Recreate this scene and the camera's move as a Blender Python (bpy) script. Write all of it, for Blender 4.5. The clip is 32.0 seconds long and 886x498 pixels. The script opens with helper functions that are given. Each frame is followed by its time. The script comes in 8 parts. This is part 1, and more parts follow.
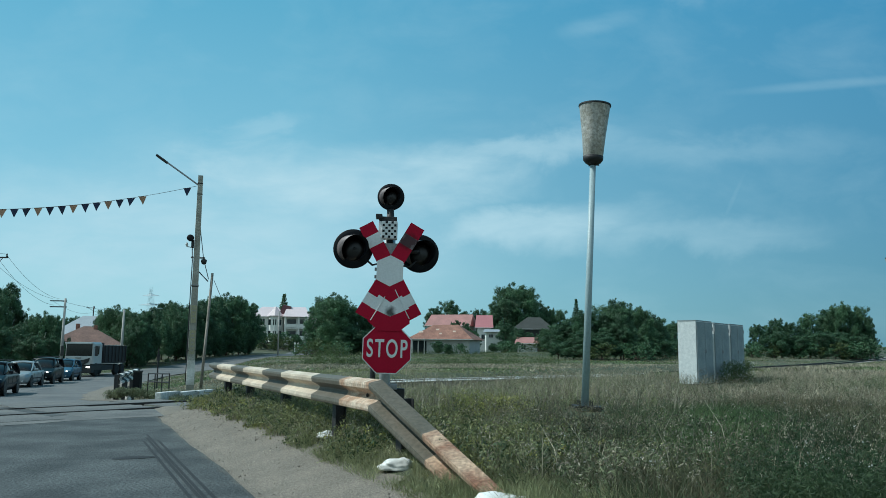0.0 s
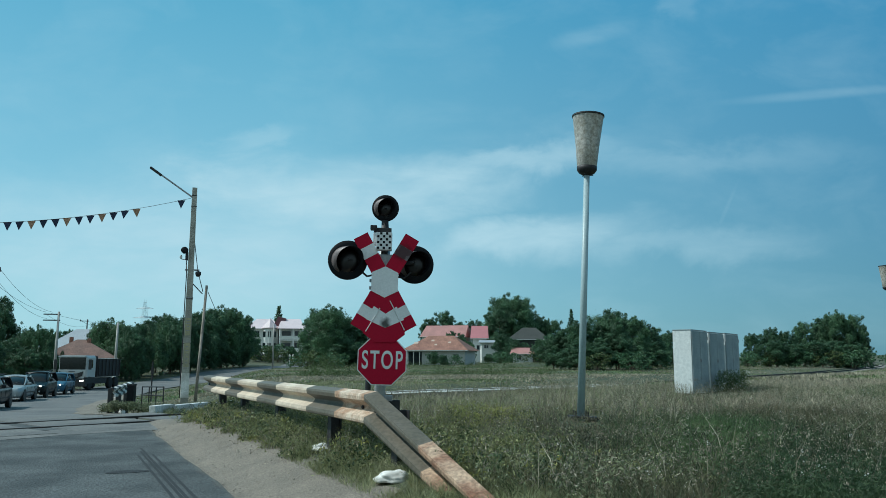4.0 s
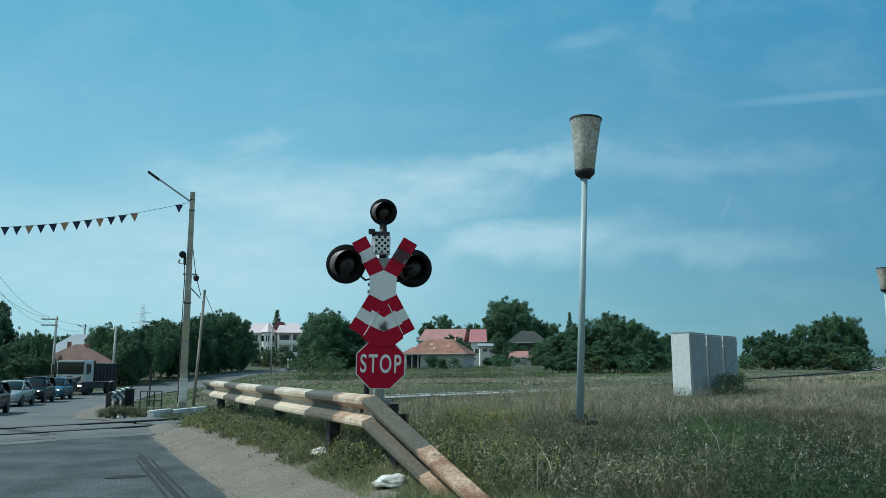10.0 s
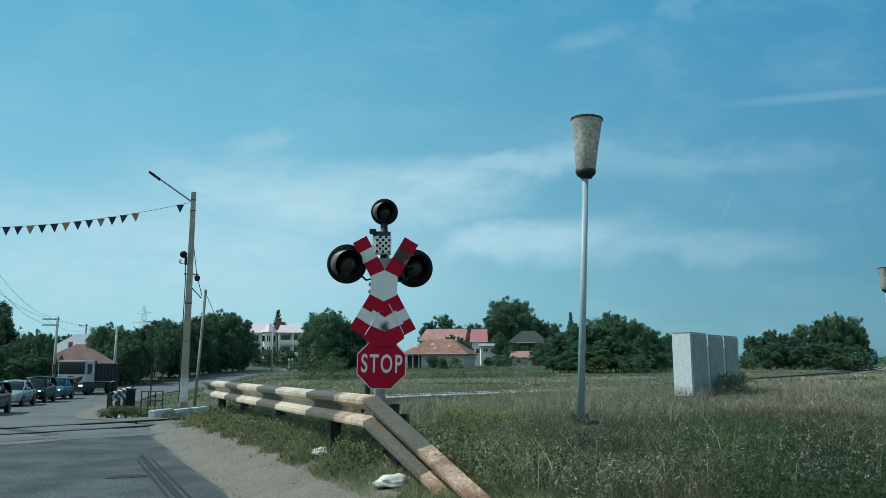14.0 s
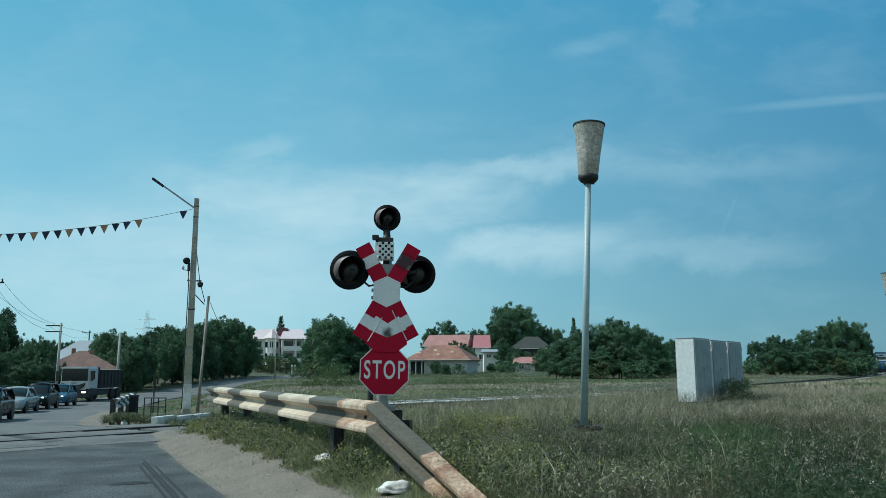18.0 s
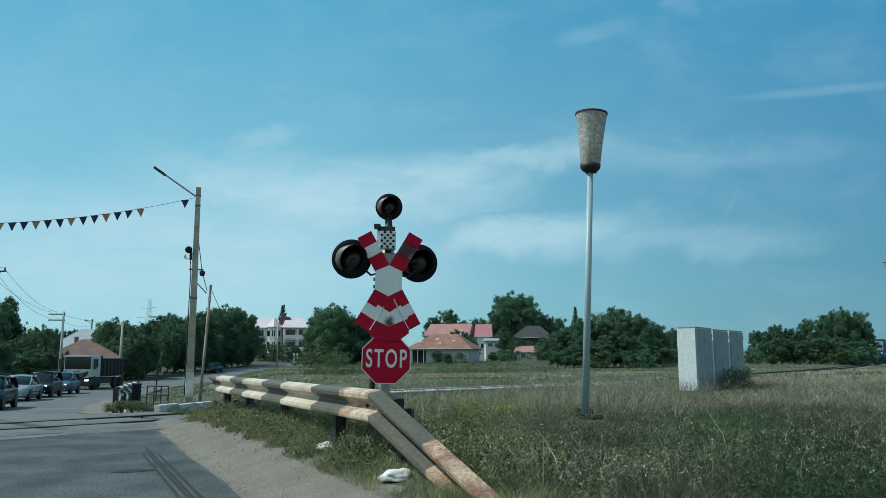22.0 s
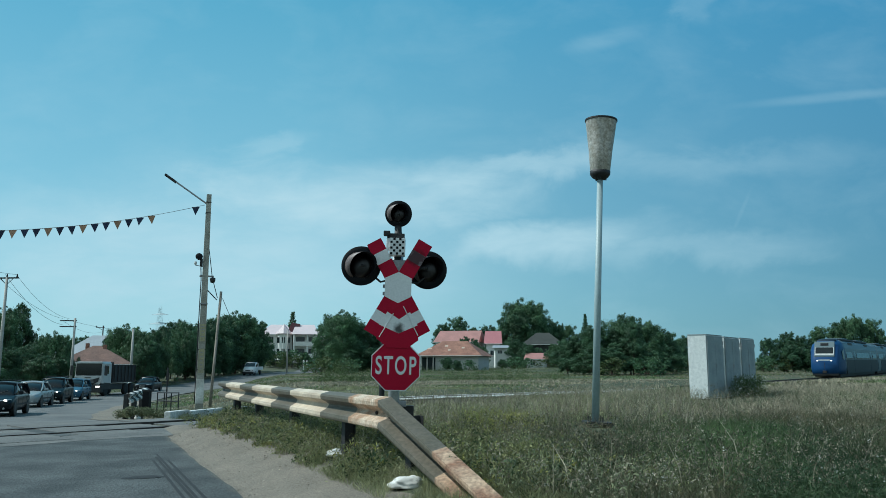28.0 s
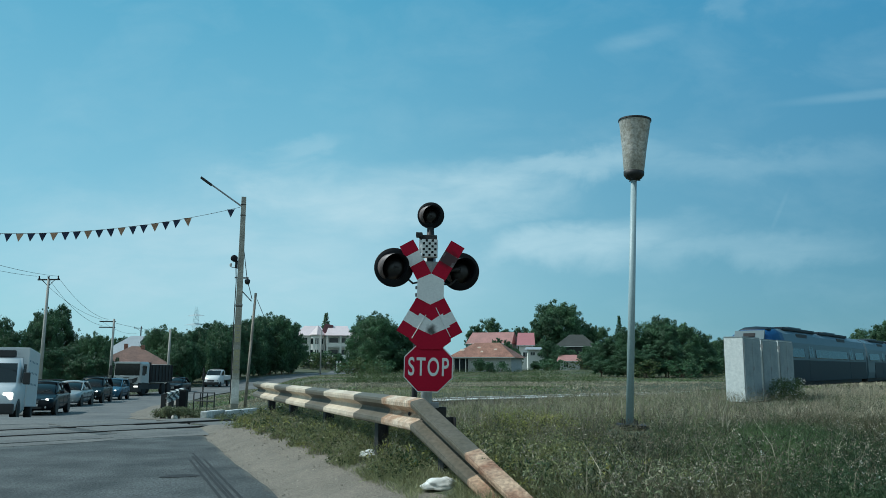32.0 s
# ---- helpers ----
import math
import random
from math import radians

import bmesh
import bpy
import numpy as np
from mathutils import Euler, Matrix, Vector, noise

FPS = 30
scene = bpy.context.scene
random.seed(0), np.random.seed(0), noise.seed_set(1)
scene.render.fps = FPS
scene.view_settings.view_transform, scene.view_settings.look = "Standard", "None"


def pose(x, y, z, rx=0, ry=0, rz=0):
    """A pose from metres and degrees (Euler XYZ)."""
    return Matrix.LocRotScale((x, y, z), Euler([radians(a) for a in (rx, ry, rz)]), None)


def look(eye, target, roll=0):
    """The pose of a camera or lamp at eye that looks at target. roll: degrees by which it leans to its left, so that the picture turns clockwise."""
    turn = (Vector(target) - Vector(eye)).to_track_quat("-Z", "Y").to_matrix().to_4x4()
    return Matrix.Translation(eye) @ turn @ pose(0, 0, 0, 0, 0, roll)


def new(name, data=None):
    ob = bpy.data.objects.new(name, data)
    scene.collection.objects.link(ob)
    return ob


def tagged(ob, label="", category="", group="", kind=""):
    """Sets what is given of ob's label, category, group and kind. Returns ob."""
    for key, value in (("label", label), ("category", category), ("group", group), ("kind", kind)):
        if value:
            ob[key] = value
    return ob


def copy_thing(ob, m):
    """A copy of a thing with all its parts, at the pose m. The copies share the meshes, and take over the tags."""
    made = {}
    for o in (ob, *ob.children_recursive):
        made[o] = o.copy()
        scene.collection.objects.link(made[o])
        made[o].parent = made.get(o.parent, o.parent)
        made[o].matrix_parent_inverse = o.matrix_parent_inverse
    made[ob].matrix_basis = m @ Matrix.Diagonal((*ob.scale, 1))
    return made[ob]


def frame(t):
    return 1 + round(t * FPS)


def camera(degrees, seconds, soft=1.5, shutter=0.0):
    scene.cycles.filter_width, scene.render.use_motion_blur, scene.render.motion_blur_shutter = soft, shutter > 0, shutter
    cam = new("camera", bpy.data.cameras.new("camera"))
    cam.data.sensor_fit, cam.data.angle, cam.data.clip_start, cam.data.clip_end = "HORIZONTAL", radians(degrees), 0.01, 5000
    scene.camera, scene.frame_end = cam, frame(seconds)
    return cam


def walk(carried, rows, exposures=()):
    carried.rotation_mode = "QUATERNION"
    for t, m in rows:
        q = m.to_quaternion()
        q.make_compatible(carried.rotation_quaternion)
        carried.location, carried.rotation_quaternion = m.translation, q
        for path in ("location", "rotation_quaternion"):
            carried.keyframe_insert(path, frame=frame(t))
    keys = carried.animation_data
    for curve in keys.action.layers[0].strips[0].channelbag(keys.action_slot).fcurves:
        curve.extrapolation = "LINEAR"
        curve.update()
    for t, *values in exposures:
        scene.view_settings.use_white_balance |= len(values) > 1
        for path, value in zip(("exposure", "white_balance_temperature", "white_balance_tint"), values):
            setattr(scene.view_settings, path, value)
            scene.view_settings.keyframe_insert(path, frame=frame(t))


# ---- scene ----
ROWS = [
    (0, pose(0, 0, 1.2, 97.516, -0.582, 0.444)), (0.5, pose(0, 0, 1.2, 97.502, -0.602, 0.427)), (1, pose(0, 0, 1.2, 97.469, -0.549, 0.438)),
    (1.5, pose(0, 0, 1.2, 97.447, -0.480, 0.349)), (2, pose(0, 0, 1.2, 97.451, -0.432, 0.186)), (2.5, pose(0, 0, 1.2, 97.577, -0.411, 0.019)),
    (3, pose(0, 0, 1.2, 97.774, -0.366, -0.058)), (3.5, pose(0, 0, 1.2, 98.073, -0.277, 0.002)), (5.5, pose(0, 0, 1.2, 98.587, -0.115, 0.286)),
    (6, pose(0, 0, 1.2, 98.589, -0.107, 0.293)), (6.5, pose(0, 0, 1.2, 98.609, -0.110, 0.243)), (7, pose(0, 0, 1.2, 98.623, -0.088, 0.157)),
    (7.5, pose(0, 0, 1.2, 98.633, -0.040, 0.117)), (8, pose(0, 0, 1.2, 98.649, -0.059, 0.049)), (8.5, pose(0, 0, 1.2, 98.640, -0.000, -0.000)),
    (9, pose(0, 0, 1.2, 98.640, -0.000, -0.000)), (9.5, pose(0, 0, 1.2, 98.624, -0.020, -0.001)), (10, pose(0, 0, 1.2, 98.578, -0.000, -0.000)),
    (10.5, pose(0, 0, 1.2, 98.637, 0.007, 0.001)), (11, pose(0, 0, 1.2, 98.685, 0.037, -0.015)), (11.5, pose(0, 0, 1.2, 98.659, 0.068, 0.005)),
    (12, pose(0, 0, 1.2, 98.642, 0.010, 0.003)), (12.5, pose(0, 0, 1.2, 98.617, -0.051, -0.008)), (13, pose(0, 0, 1.2, 98.575, -0.010, -0.025)),
    (13.5, pose(0, 0, 1.2, 98.570, -0.023, 0.004)), (14, pose(0, 0, 1.2, 98.574, -0.001, 0.068)), (14.5, pose(0, 0, 1.2, 98.605, 0.061, 0.189)),
    (16.5, pose(0, 0, 1.2, 98.856, 0.139, 0.299)), (17, pose(0, 0, 1.2, 98.947, 0.104, 0.332)), (17.5, pose(0, 0, 1.2, 99.004, 0.111, 0.315)),
    (18, pose(0, 0, 1.2, 99.007, 0.075, 0.283)), (18.5, pose(0, 0, 1.2, 99.019, 0.024, 0.311)), (19, pose(0, 0, 1.2, 98.818, -0.070, 0.258)),
    (19.5, pose(0, 0, 1.2, 98.499, -0.118, 0.194)), (20, pose(0, 0, 1.2, 98.211, -0.186, 0.102)), (20.5, pose(0, 0, 1.2, 98.056, -0.194, 0.166)),
    (21, pose(0, 0, 1.2, 98.085, -0.158, 0.269)), (21.5, pose(0, 0, 1.2, 98.199, -0.052, 0.394)), (22, pose(0, 0, 1.2, 98.200, 0.009, 0.408)),
    (22.5, pose(0, 0, 1.2, 98.185, -0.006, 0.344)), (23, pose(0, 0, 1.2, 98.206, 0.013, 0.316)), (23.5, pose(0, 0, 1.2, 98.289, -0.069, 0.305)),
    (24, pose(0, 0, 1.2, 98.339, -0.116, 0.301)), (24.5, pose(0, 0, 1.2, 98.459, -0.118, 0.344)), (25, pose(0, 0, 1.2, 98.579, -0.144, 0.431)),
    (25.5, pose(0, 0, 1.2, 98.716, -0.115, 0.504)), (27.5, pose(0, 0, 1.2, 98.774, -0.084, 0.940)), (28, pose(0, 0, 1.2, 98.708, -0.102, 1.100)),
    (28.5, pose(0, 0, 1.2, 98.675, -0.108, 1.342)), (29, pose(0, 0, 1.2, 98.669, -0.164, 1.599)), (29.5, pose(0, 0, 1.2, 98.695, -0.139, 1.863)),
    (30, pose(0, 0, 1.2, 98.734, -0.209, 2.127)), (30.5, pose(0, 0, 1.2, 98.768, -0.253, 2.516)), (31, pose(0, 0, 1.2, 98.775, -0.256, 2.851)),
    (31.5, pose(0, 0, 1.2, 98.799, -0.257, 3.150)), (32, pose(0, 0, 1.2, 98.807, -0.353, 3.474)),
]
cam = camera(59.38, 32.0, 0.85)
walk(cam, ROWS, [(0, 0.14, 5840, 1.5), (30, 0.14, 5840, 1.5), (31, 0.09, 5840, 1.5), (32, 0.09, 5840, 1.5)])

# ---- sky and sun ----
SUN = Vector((-0.95, 0.06, 1.10)).normalized()
sun = new("sun", bpy.data.lights.new("sun", "SUN"))
sun.data.energy, sun.data.angle, sun.data.color = 3.4, radians(0.6), (1.0, 0.95, 0.87)
sun.matrix_world = look((-40, -25, 40), (0, 0, 0))
sun.rotation_euler = SUN.to_track_quat("Z", "Y").to_euler()

world = bpy.data.worlds.new("world")
scene.world = world
world.use_nodes = True
wn, wl = world.node_tree.nodes, world.node_tree.links
wn.clear()


def wnode(kind, **values):
    n = wn.new(kind)
    for k, v in values.items():
        n.inputs[k].default_value = v
    return n


sky = wn.new("ShaderNodeTexSky")
sky.sky_type, sky.sun_disc = "NISHITA", False
sky.sun_elevation = math.asin(SUN.z)
sky.sun_rotation = math.atan2(SUN.x, SUN.y)
sky.air_density, sky.dust_density, sky.ozone_density = 1.0, 1.2, 2.5
coord = wn.new("ShaderNodeTexCoord")
# thin clouds: soft banks and streaks low over the horizon ahead, frayed by noise; u, v: how far aside and up for each metre ahead
split = wn.new("ShaderNodeSeparateXYZ")
wl.new(coord.outputs["Generated"], split.inputs[0])


def wmath(kind, a, b=None, clamp=False):
    n = wn.new("ShaderNodeMath")
    n.operation, n.use_clamp = kind, clamp
    for k, x in enumerate((a, b)):
        if isinstance(x, (int, float)):
            n.inputs[k].default_value = x
        elif x is not None:
            wl.new(x, n.inputs[k])
    return n.outputs[0]


ahead = wmath("MAXIMUM", split.outputs["Y"], 0.08)
plane = wn.new("ShaderNodeCombineXYZ")
wl.new(wmath("DIVIDE", split.outputs["X"], ahead), plane.inputs[0])
wl.new(wmath("DIVIDE", split.outputs["Z"], ahead), plane.inputs[1])


def fray(across, up, detail, rough, offset):
    m = wn.new("ShaderNodeMapping")
    m.inputs["Scale"].default_value, m.inputs["Location"].default_value = (across, up, 1), (offset, offset * 0.7, 0)
    m.inputs["Rotation"].default_value = (0, 0, radians(-6))
    wl.new(plane.outputs[0], m.inputs["Vector"])
    n = wnode("ShaderNodeTexNoise", Scale=1.0, Detail=detail, Roughness=rough, Distortion=0.35)
    wl.new(m.outputs[0], n.inputs["Vector"])
    return n


drift = fray(7.0, 12.0, 6.0, 0.58, 3.1)
shift = wn.new("ShaderNodeVectorMath")
shift.operation = "SUBTRACT"
wl.new(drift.outputs["Color"], shift.inputs[0])
shift.inputs[1].default_value = (0.5, 0.5, 0.5)
small_shift = wn.new("ShaderNodeVectorMath")
small_shift.operation = "MULTIPLY"
wl.new(shift.outputs[0], small_shift.inputs[0])
small_shift.inputs[1].default_value = (0.24, 0.10, 0)
bent = wn.new("ShaderNodeVectorMath")
wl.new(plane.outputs[0], bent.inputs[0])
wl.new(small_shift.outputs[0], bent.inputs[1])
banks = None
for u, v, wide, tall, lean, weight in (
        (-0.36, 0.14, 0.55, 0.150, 0, 0.72), (-0.20, 0.215, 0.26, 0.080, 2, 0.85), (-0.03, 0.225, 0.17, 0.070, 5, 0.80), (0.09, 0.262, 0.22, 0.034, 7, 0.55),
        (0.10, 0.160, 0.22, 0.048, 5, 0.72), (0.32, 0.150, 0.22, 0.035, 0, 0.32), (0.50, 0.357, 0.17, 0.010, 5, 0.20), (0.20, 0.440, 0.08, 0.018, 14, 0.17),
        (0.31, 0.485, 0.04, 0.050, 30, 0.17), (-0.26, 0.290, 0.09, 0.030, 20, 0.30), (0.32, 0.265, 0.30, 0.030, 4, 0.20), (0.367, 0.197, 0.055, 0.004, 65, 0.07)):
    m = wn.new("ShaderNodeMapping")
    m.vector_type = "TEXTURE"
    m.inputs["Location"].default_value, m.inputs["Rotation"].default_value, m.inputs["Scale"].default_value = (u, v, 0), (0, 0, radians(lean)), (wide, tall, 1)
    wl.new((bent if tall > 0.02 else plane).outputs[0], m.inputs["Vector"])
    far = wn.new("ShaderNodeVectorMath")
    far.operation = "LENGTH"
    wl.new(m.outputs[0], far.inputs[0])
    soft_edge = wnode("ShaderNodeMapRange", **{"From Min": 1.0, "From Max": 0.15, "To Min": 0.0, "To Max": weight})
    soft_edge.interpolation_type = "SMOOTHSTEP"
    wl.new(far.outputs["Value"], soft_edge.inputs["Value"])
    banks = soft_edge.outputs[0] if banks is None else wmath("MAXIMUM", banks, soft_edge.outputs[0])
wisps = fray(7.0, 24.0, 8.0, 0.62, 1.3)
torn = wnode("ShaderNodeMapRange", **{"From Min": 0.30, "From Max": 0.68, "To Min": 0.55, "To Max": 1.05})
wl.new(wisps.outputs["Fac"], torn.inputs["Value"])
faint = wnode("ShaderNodeMapRange", **{"From Min": 0.45, "From Max": 0.75, "To Min": 0.0, "To Max": 0.14})
wl.new(drift.outputs["Fac"], faint.inputs["Value"])
veil = wmath("ADD", wmath("MULTIPLY", banks, torn.outputs[0]), wmath("MULTIPLY", faint.outputs[0], torn.outputs[0]), True)
clouds = wn.new("ShaderNodeMix")
clouds.data_type = "RGBA"
clouds.inputs[7].default_value = (4.1, 5.35, 5.75, 1)
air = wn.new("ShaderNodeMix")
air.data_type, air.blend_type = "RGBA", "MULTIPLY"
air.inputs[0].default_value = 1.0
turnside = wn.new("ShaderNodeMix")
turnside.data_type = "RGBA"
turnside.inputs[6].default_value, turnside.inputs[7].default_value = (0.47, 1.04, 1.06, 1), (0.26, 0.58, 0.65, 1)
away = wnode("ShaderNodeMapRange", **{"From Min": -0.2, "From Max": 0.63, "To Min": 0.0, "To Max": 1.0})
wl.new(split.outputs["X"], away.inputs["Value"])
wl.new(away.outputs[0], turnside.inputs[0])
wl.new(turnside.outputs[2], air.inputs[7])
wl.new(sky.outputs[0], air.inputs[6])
# a milky summer veil: palest low down and towards the sun, deepest high up and away from it


def blend(kind, a, b, by):
    n = wn.new("ShaderNodeMix")
    n.data_type = "RGBA"
    for k, c in ((6, a), (7, b)):
        if isinstance(c, tuple):
            n.inputs[k].default_value = (*c, 1)
        else:
            wl.new(c, n.inputs[k])
    wl.new(by, n.inputs[0])
    return n.outputs[2]


rise = wnode("ShaderNodeMapRange", **{"From Min": 0.03, "From Max": 0.46, "To Min": 0.0, "To Max": 1.0})
wl.new(split.outputs["Z"], rise.inputs["Value"])
low_sky = blend("low", (3.05, 4.75, 5.15), (0.86, 1.9, 2.5), away.outputs[0])
high_sky = blend("high", (0.95, 3.0, 4.1), (0.42, 2.05, 3.7), away.outputs[0])
rear = wnode("ShaderNodeMapRange", **{"From Min": 0.2, "From Max": -0.4, "To Min": 0.0, "To Max": 0.9})
wl.new(split.outputs["Y"], rear.inputs["Value"])
veil_sky = blend("rear", blend("veil", low_sky, high_sky, rise.outputs[0]), (3.9, 4.5, 4.5), rear.outputs[0])
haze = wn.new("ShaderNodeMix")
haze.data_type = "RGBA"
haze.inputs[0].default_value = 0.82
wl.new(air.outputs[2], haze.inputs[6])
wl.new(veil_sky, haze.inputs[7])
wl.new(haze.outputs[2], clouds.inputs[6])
wl.new(veil, clouds.inputs[0])
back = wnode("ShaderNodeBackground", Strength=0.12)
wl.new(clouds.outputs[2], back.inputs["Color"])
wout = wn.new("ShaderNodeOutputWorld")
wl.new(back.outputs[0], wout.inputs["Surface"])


# ---- materials ----
def material(name, col, rough=0.6, metal=0.0, vary=0.2, scale=3.0, fine=40.0, bump=0.15, second=None, spread=0.35,
             each=0.0, leaf=False, coat=0.0):
    """A surface with stains at one scale and grain at a finer one. second: a colour that the stains turn to."""
    m = bpy.data.materials.new(name)
    m.use_nodes = True
    n, l = m.node_tree.nodes, m.node_tree.links
    b = n["Principled BSDF"]
    b.inputs["Roughness"].default_value, b.inputs["Metallic"].default_value = rough, metal
    b.inputs["Coat Weight"].default_value = coat
    b.inputs["Coat Roughness"].default_value = 0.08
    c = n.new("ShaderNodeTexCoord")
    big = n.new("ShaderNodeTexNoise")
    big.inputs["Scale"].default_value, big.inputs["Detail"].default_value = scale, 7
    small = n.new("ShaderNodeTexNoise")
    small.inputs["Scale"].default_value, small.inputs["Detail"].default_value = fine, 3
    l.new(c.outputs["Object"], big.inputs["Vector"])
    l.new(c.outputs["Object"], small.inputs["Vector"])
    ramp = n.new("ShaderNodeMapRange")
    ramp.inputs["From Min"].default_value, ramp.inputs["From Max"].default_value = 0.5 - spread / 2, 0.5 + spread / 2
    l.new(big.outputs["Fac"], ramp.inputs["Value"])
    mix = n.new("ShaderNodeMix")
    mix.data_type = "RGBA"
    dark = second or tuple(x * (1 - vary) for x in col)
    mix.inputs[6].default_value, mix.inputs[7].default_value = (*col, 1), (*dark, 1)
    l.new(ramp.outputs[0], mix.inputs[0])
    grain = n.new("ShaderNodeMapRange")
    grain.inputs["From Min"].default_value, grain.inputs["From Max"].default_value = 0.3, 0.7
    grain.inputs["To Min"].default_value, grain.inputs["To Max"].default_value = 1 - vary, 1 + vary
    l.new(small.outputs["Fac"], grain.inputs["Value"])
    value = grain.outputs[0]
    if each:
        info = n.new("ShaderNodeNewGeometry") if leaf else n.new("ShaderNodeObjectInfo")
        own = n.new("ShaderNodeMapRange")
        own.inputs["To Min"].default_value, own.inputs["To Max"].default_value = 1 - each, 1 + each
        l.new(info.outputs["Random Per Island" if leaf else "Random"], own.inputs["Value"])
        times = n.new("ShaderNodeMath")
        times.operation = "MULTIPLY"
        l.new(value, times.inputs[0])
        l.new(own.outputs[0], times.inputs[1])
        value = times.outputs[0]
    scaled = n.new("ShaderNodeVectorMath")
    scaled.operation = "SCALE"
    l.new(mix.outputs[2], scaled.inputs[0])
    l.new(value, scaled.inputs["Scale"])
    l.new(scaled.outputs[0], b.inputs["Base Color"])
    if bump:
        bp = n.new("ShaderNodeBump")
        bp.inputs["Strength"].default_value, bp.inputs["Distance"].default_value = bump, 0.02
        l.new(small.outputs["Fac"], bp.inputs["Height"])
        l.new(bp.outputs[0], b.inputs["Normal"])
    if leaf:
        b.inputs["Specular IOR Level"].default_value = 0.4
        t = n.new("ShaderNodeBsdfTranslucent")
        l.new(scaled.outputs[0], t.inputs["Color"])
        s = n.new("ShaderNodeMixShader")
        s.inputs[0].default_value = 0.25
        l.new(b.outputs[0], s.inputs[1])
        l.new(t.outputs[0], s.inputs[2])
        l.new(s.outputs[0], n["Material Output"].inputs["Surface"])
    return m


def glowing(name, col, strength):
    m = material(name, col, 0.2, bump=0)
    b = m.node_tree.nodes["Principled BSDF"]
    b.inputs["Emission Color"].default_value, b.inputs["Emission Strength"].default_value = (*col, 1), strength
    return m


ASPHALT = material("asphalt", (0.074, 0.082, 0.082), 0.85, vary=0.5, scale=1.3, fine=34, bump=1.0, second=(0.030, 0.036, 0.037), spread=0.26)
ASPHALT_EDGE = 3.56


def drifted(m, dust, edge):
    """Lays dust over the asphalt's outer strip, with a frayed inner edge."""
    n, l = m.node_tree.nodes, m.node_tree.links
    b = n["Principled BSDF"]
    was = b.inputs["Base Color"].links[0].from_socket
    c = n.new("ShaderNodeTexCoord")
    off = n.new("ShaderNodeVectorMath")
    off.operation = "DOT_PRODUCT"
    off.inputs[1].default_value = (0.898, 0.44, 0)
    l.new(c.outputs["Object"], off.inputs[0])
    fray_n = n.new("ShaderNodeTexNoise")
    fray_n.inputs["Scale"].default_value, fray_n.inputs["Detail"].default_value, fray_n.inputs["Roughness"].default_value = 2.2, 8, 0.7
    l.new(c.outputs["Object"], fray_n.inputs["Vector"])
    add = n.new("ShaderNodeMath")
    add.operation = "MULTIPLY_ADD"
    add.inputs[1].default_value = 0.4
    l.new(fray_n.outputs["Fac"], add.inputs[0])
    l.new(off.outputs["Value"], add.inputs[2])
    ramp = n.new("ShaderNodeMapRange")
    ramp.inputs["From Min"].default_value, ramp.inputs["From Max"].default_value = edge - 2.0 + 0.2 - 0.12, edge - 2.0 + 0.2 + 0.12
    ramp.inputs["To Max"].default_value = 0.85
    l.new(add.outputs[0], ramp.inputs["Value"])
    mix = n.new("ShaderNodeMix")
    mix.data_type = "RGBA"
    mix.inputs[7].default_value = (*dust, 1)
    l.new(ramp.outputs[0], mix.inputs[0])
    l.new(was, mix.inputs[6])
    l.new(mix.outputs[2], b.inputs["Base Color"])


drifted(ASPHALT, (0.19, 0.165, 0.13), ASPHALT_EDGE)
# lighter copy of the asphalt: the far road's sunlight is put into the colour
ASPHALT_SUNLIT = material("asphalt paled as sunlit", (0.145, 0.145, 0.138), 0.85, vary=0.3, scale=0.5, fine=20, bump=0.5, second=(0.085, 0.088, 0.088), spread=0.35)
PATCH = material("asphalt patch", (0.014, 0.016, 0.018), 0.8, vary=0.3, scale=2, fine=60, bump=0.4)
DUST = material("dusty gravel", (0.235, 0.205, 0.165), 0.95, vary=0.55, scale=2.6, fine=75, bump=1.0, second=(0.165, 0.145, 0.118), spread=0.5)
PEBBLE = material("pale pebbles", (0.31, 0.275, 0.225), 0.9, vary=0.3, scale=3, fine=30, bump=0.3, second=(0.15, 0.138, 0.12), each=0.6, leaf=True)
EARTH = material("dry grassy earth", (0.08, 0.086, 0.045), 0.95, vary=0.35, scale=0.25, fine=9, bump=0.8, second=(0.042, 0.054, 0.027), spread=0.3)
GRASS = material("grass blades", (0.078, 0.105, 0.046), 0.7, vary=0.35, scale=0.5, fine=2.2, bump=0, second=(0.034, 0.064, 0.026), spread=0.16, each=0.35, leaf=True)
FRESH = material("fresh green grass", (0.105, 0.165, 0.06), 0.7, vary=0.3, scale=0.8, fine=4, bump=0, second=(0.07, 0.12, 0.045), each=0.5, leaf=True)
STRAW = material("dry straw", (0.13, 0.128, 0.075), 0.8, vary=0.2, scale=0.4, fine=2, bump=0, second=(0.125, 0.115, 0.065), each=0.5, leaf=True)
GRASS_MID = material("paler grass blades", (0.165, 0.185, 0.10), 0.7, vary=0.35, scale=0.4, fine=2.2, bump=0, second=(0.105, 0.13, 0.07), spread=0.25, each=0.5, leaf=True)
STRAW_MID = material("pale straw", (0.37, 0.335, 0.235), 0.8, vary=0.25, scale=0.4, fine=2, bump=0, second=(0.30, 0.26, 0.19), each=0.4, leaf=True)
TURF = material("olive turf", (0.33, 0.335, 0.19), 0.7, vary=0.3, scale=1.2, fine=5, bump=0, second=(0.17, 0.19, 0.085), each=0.35, leaf=True)
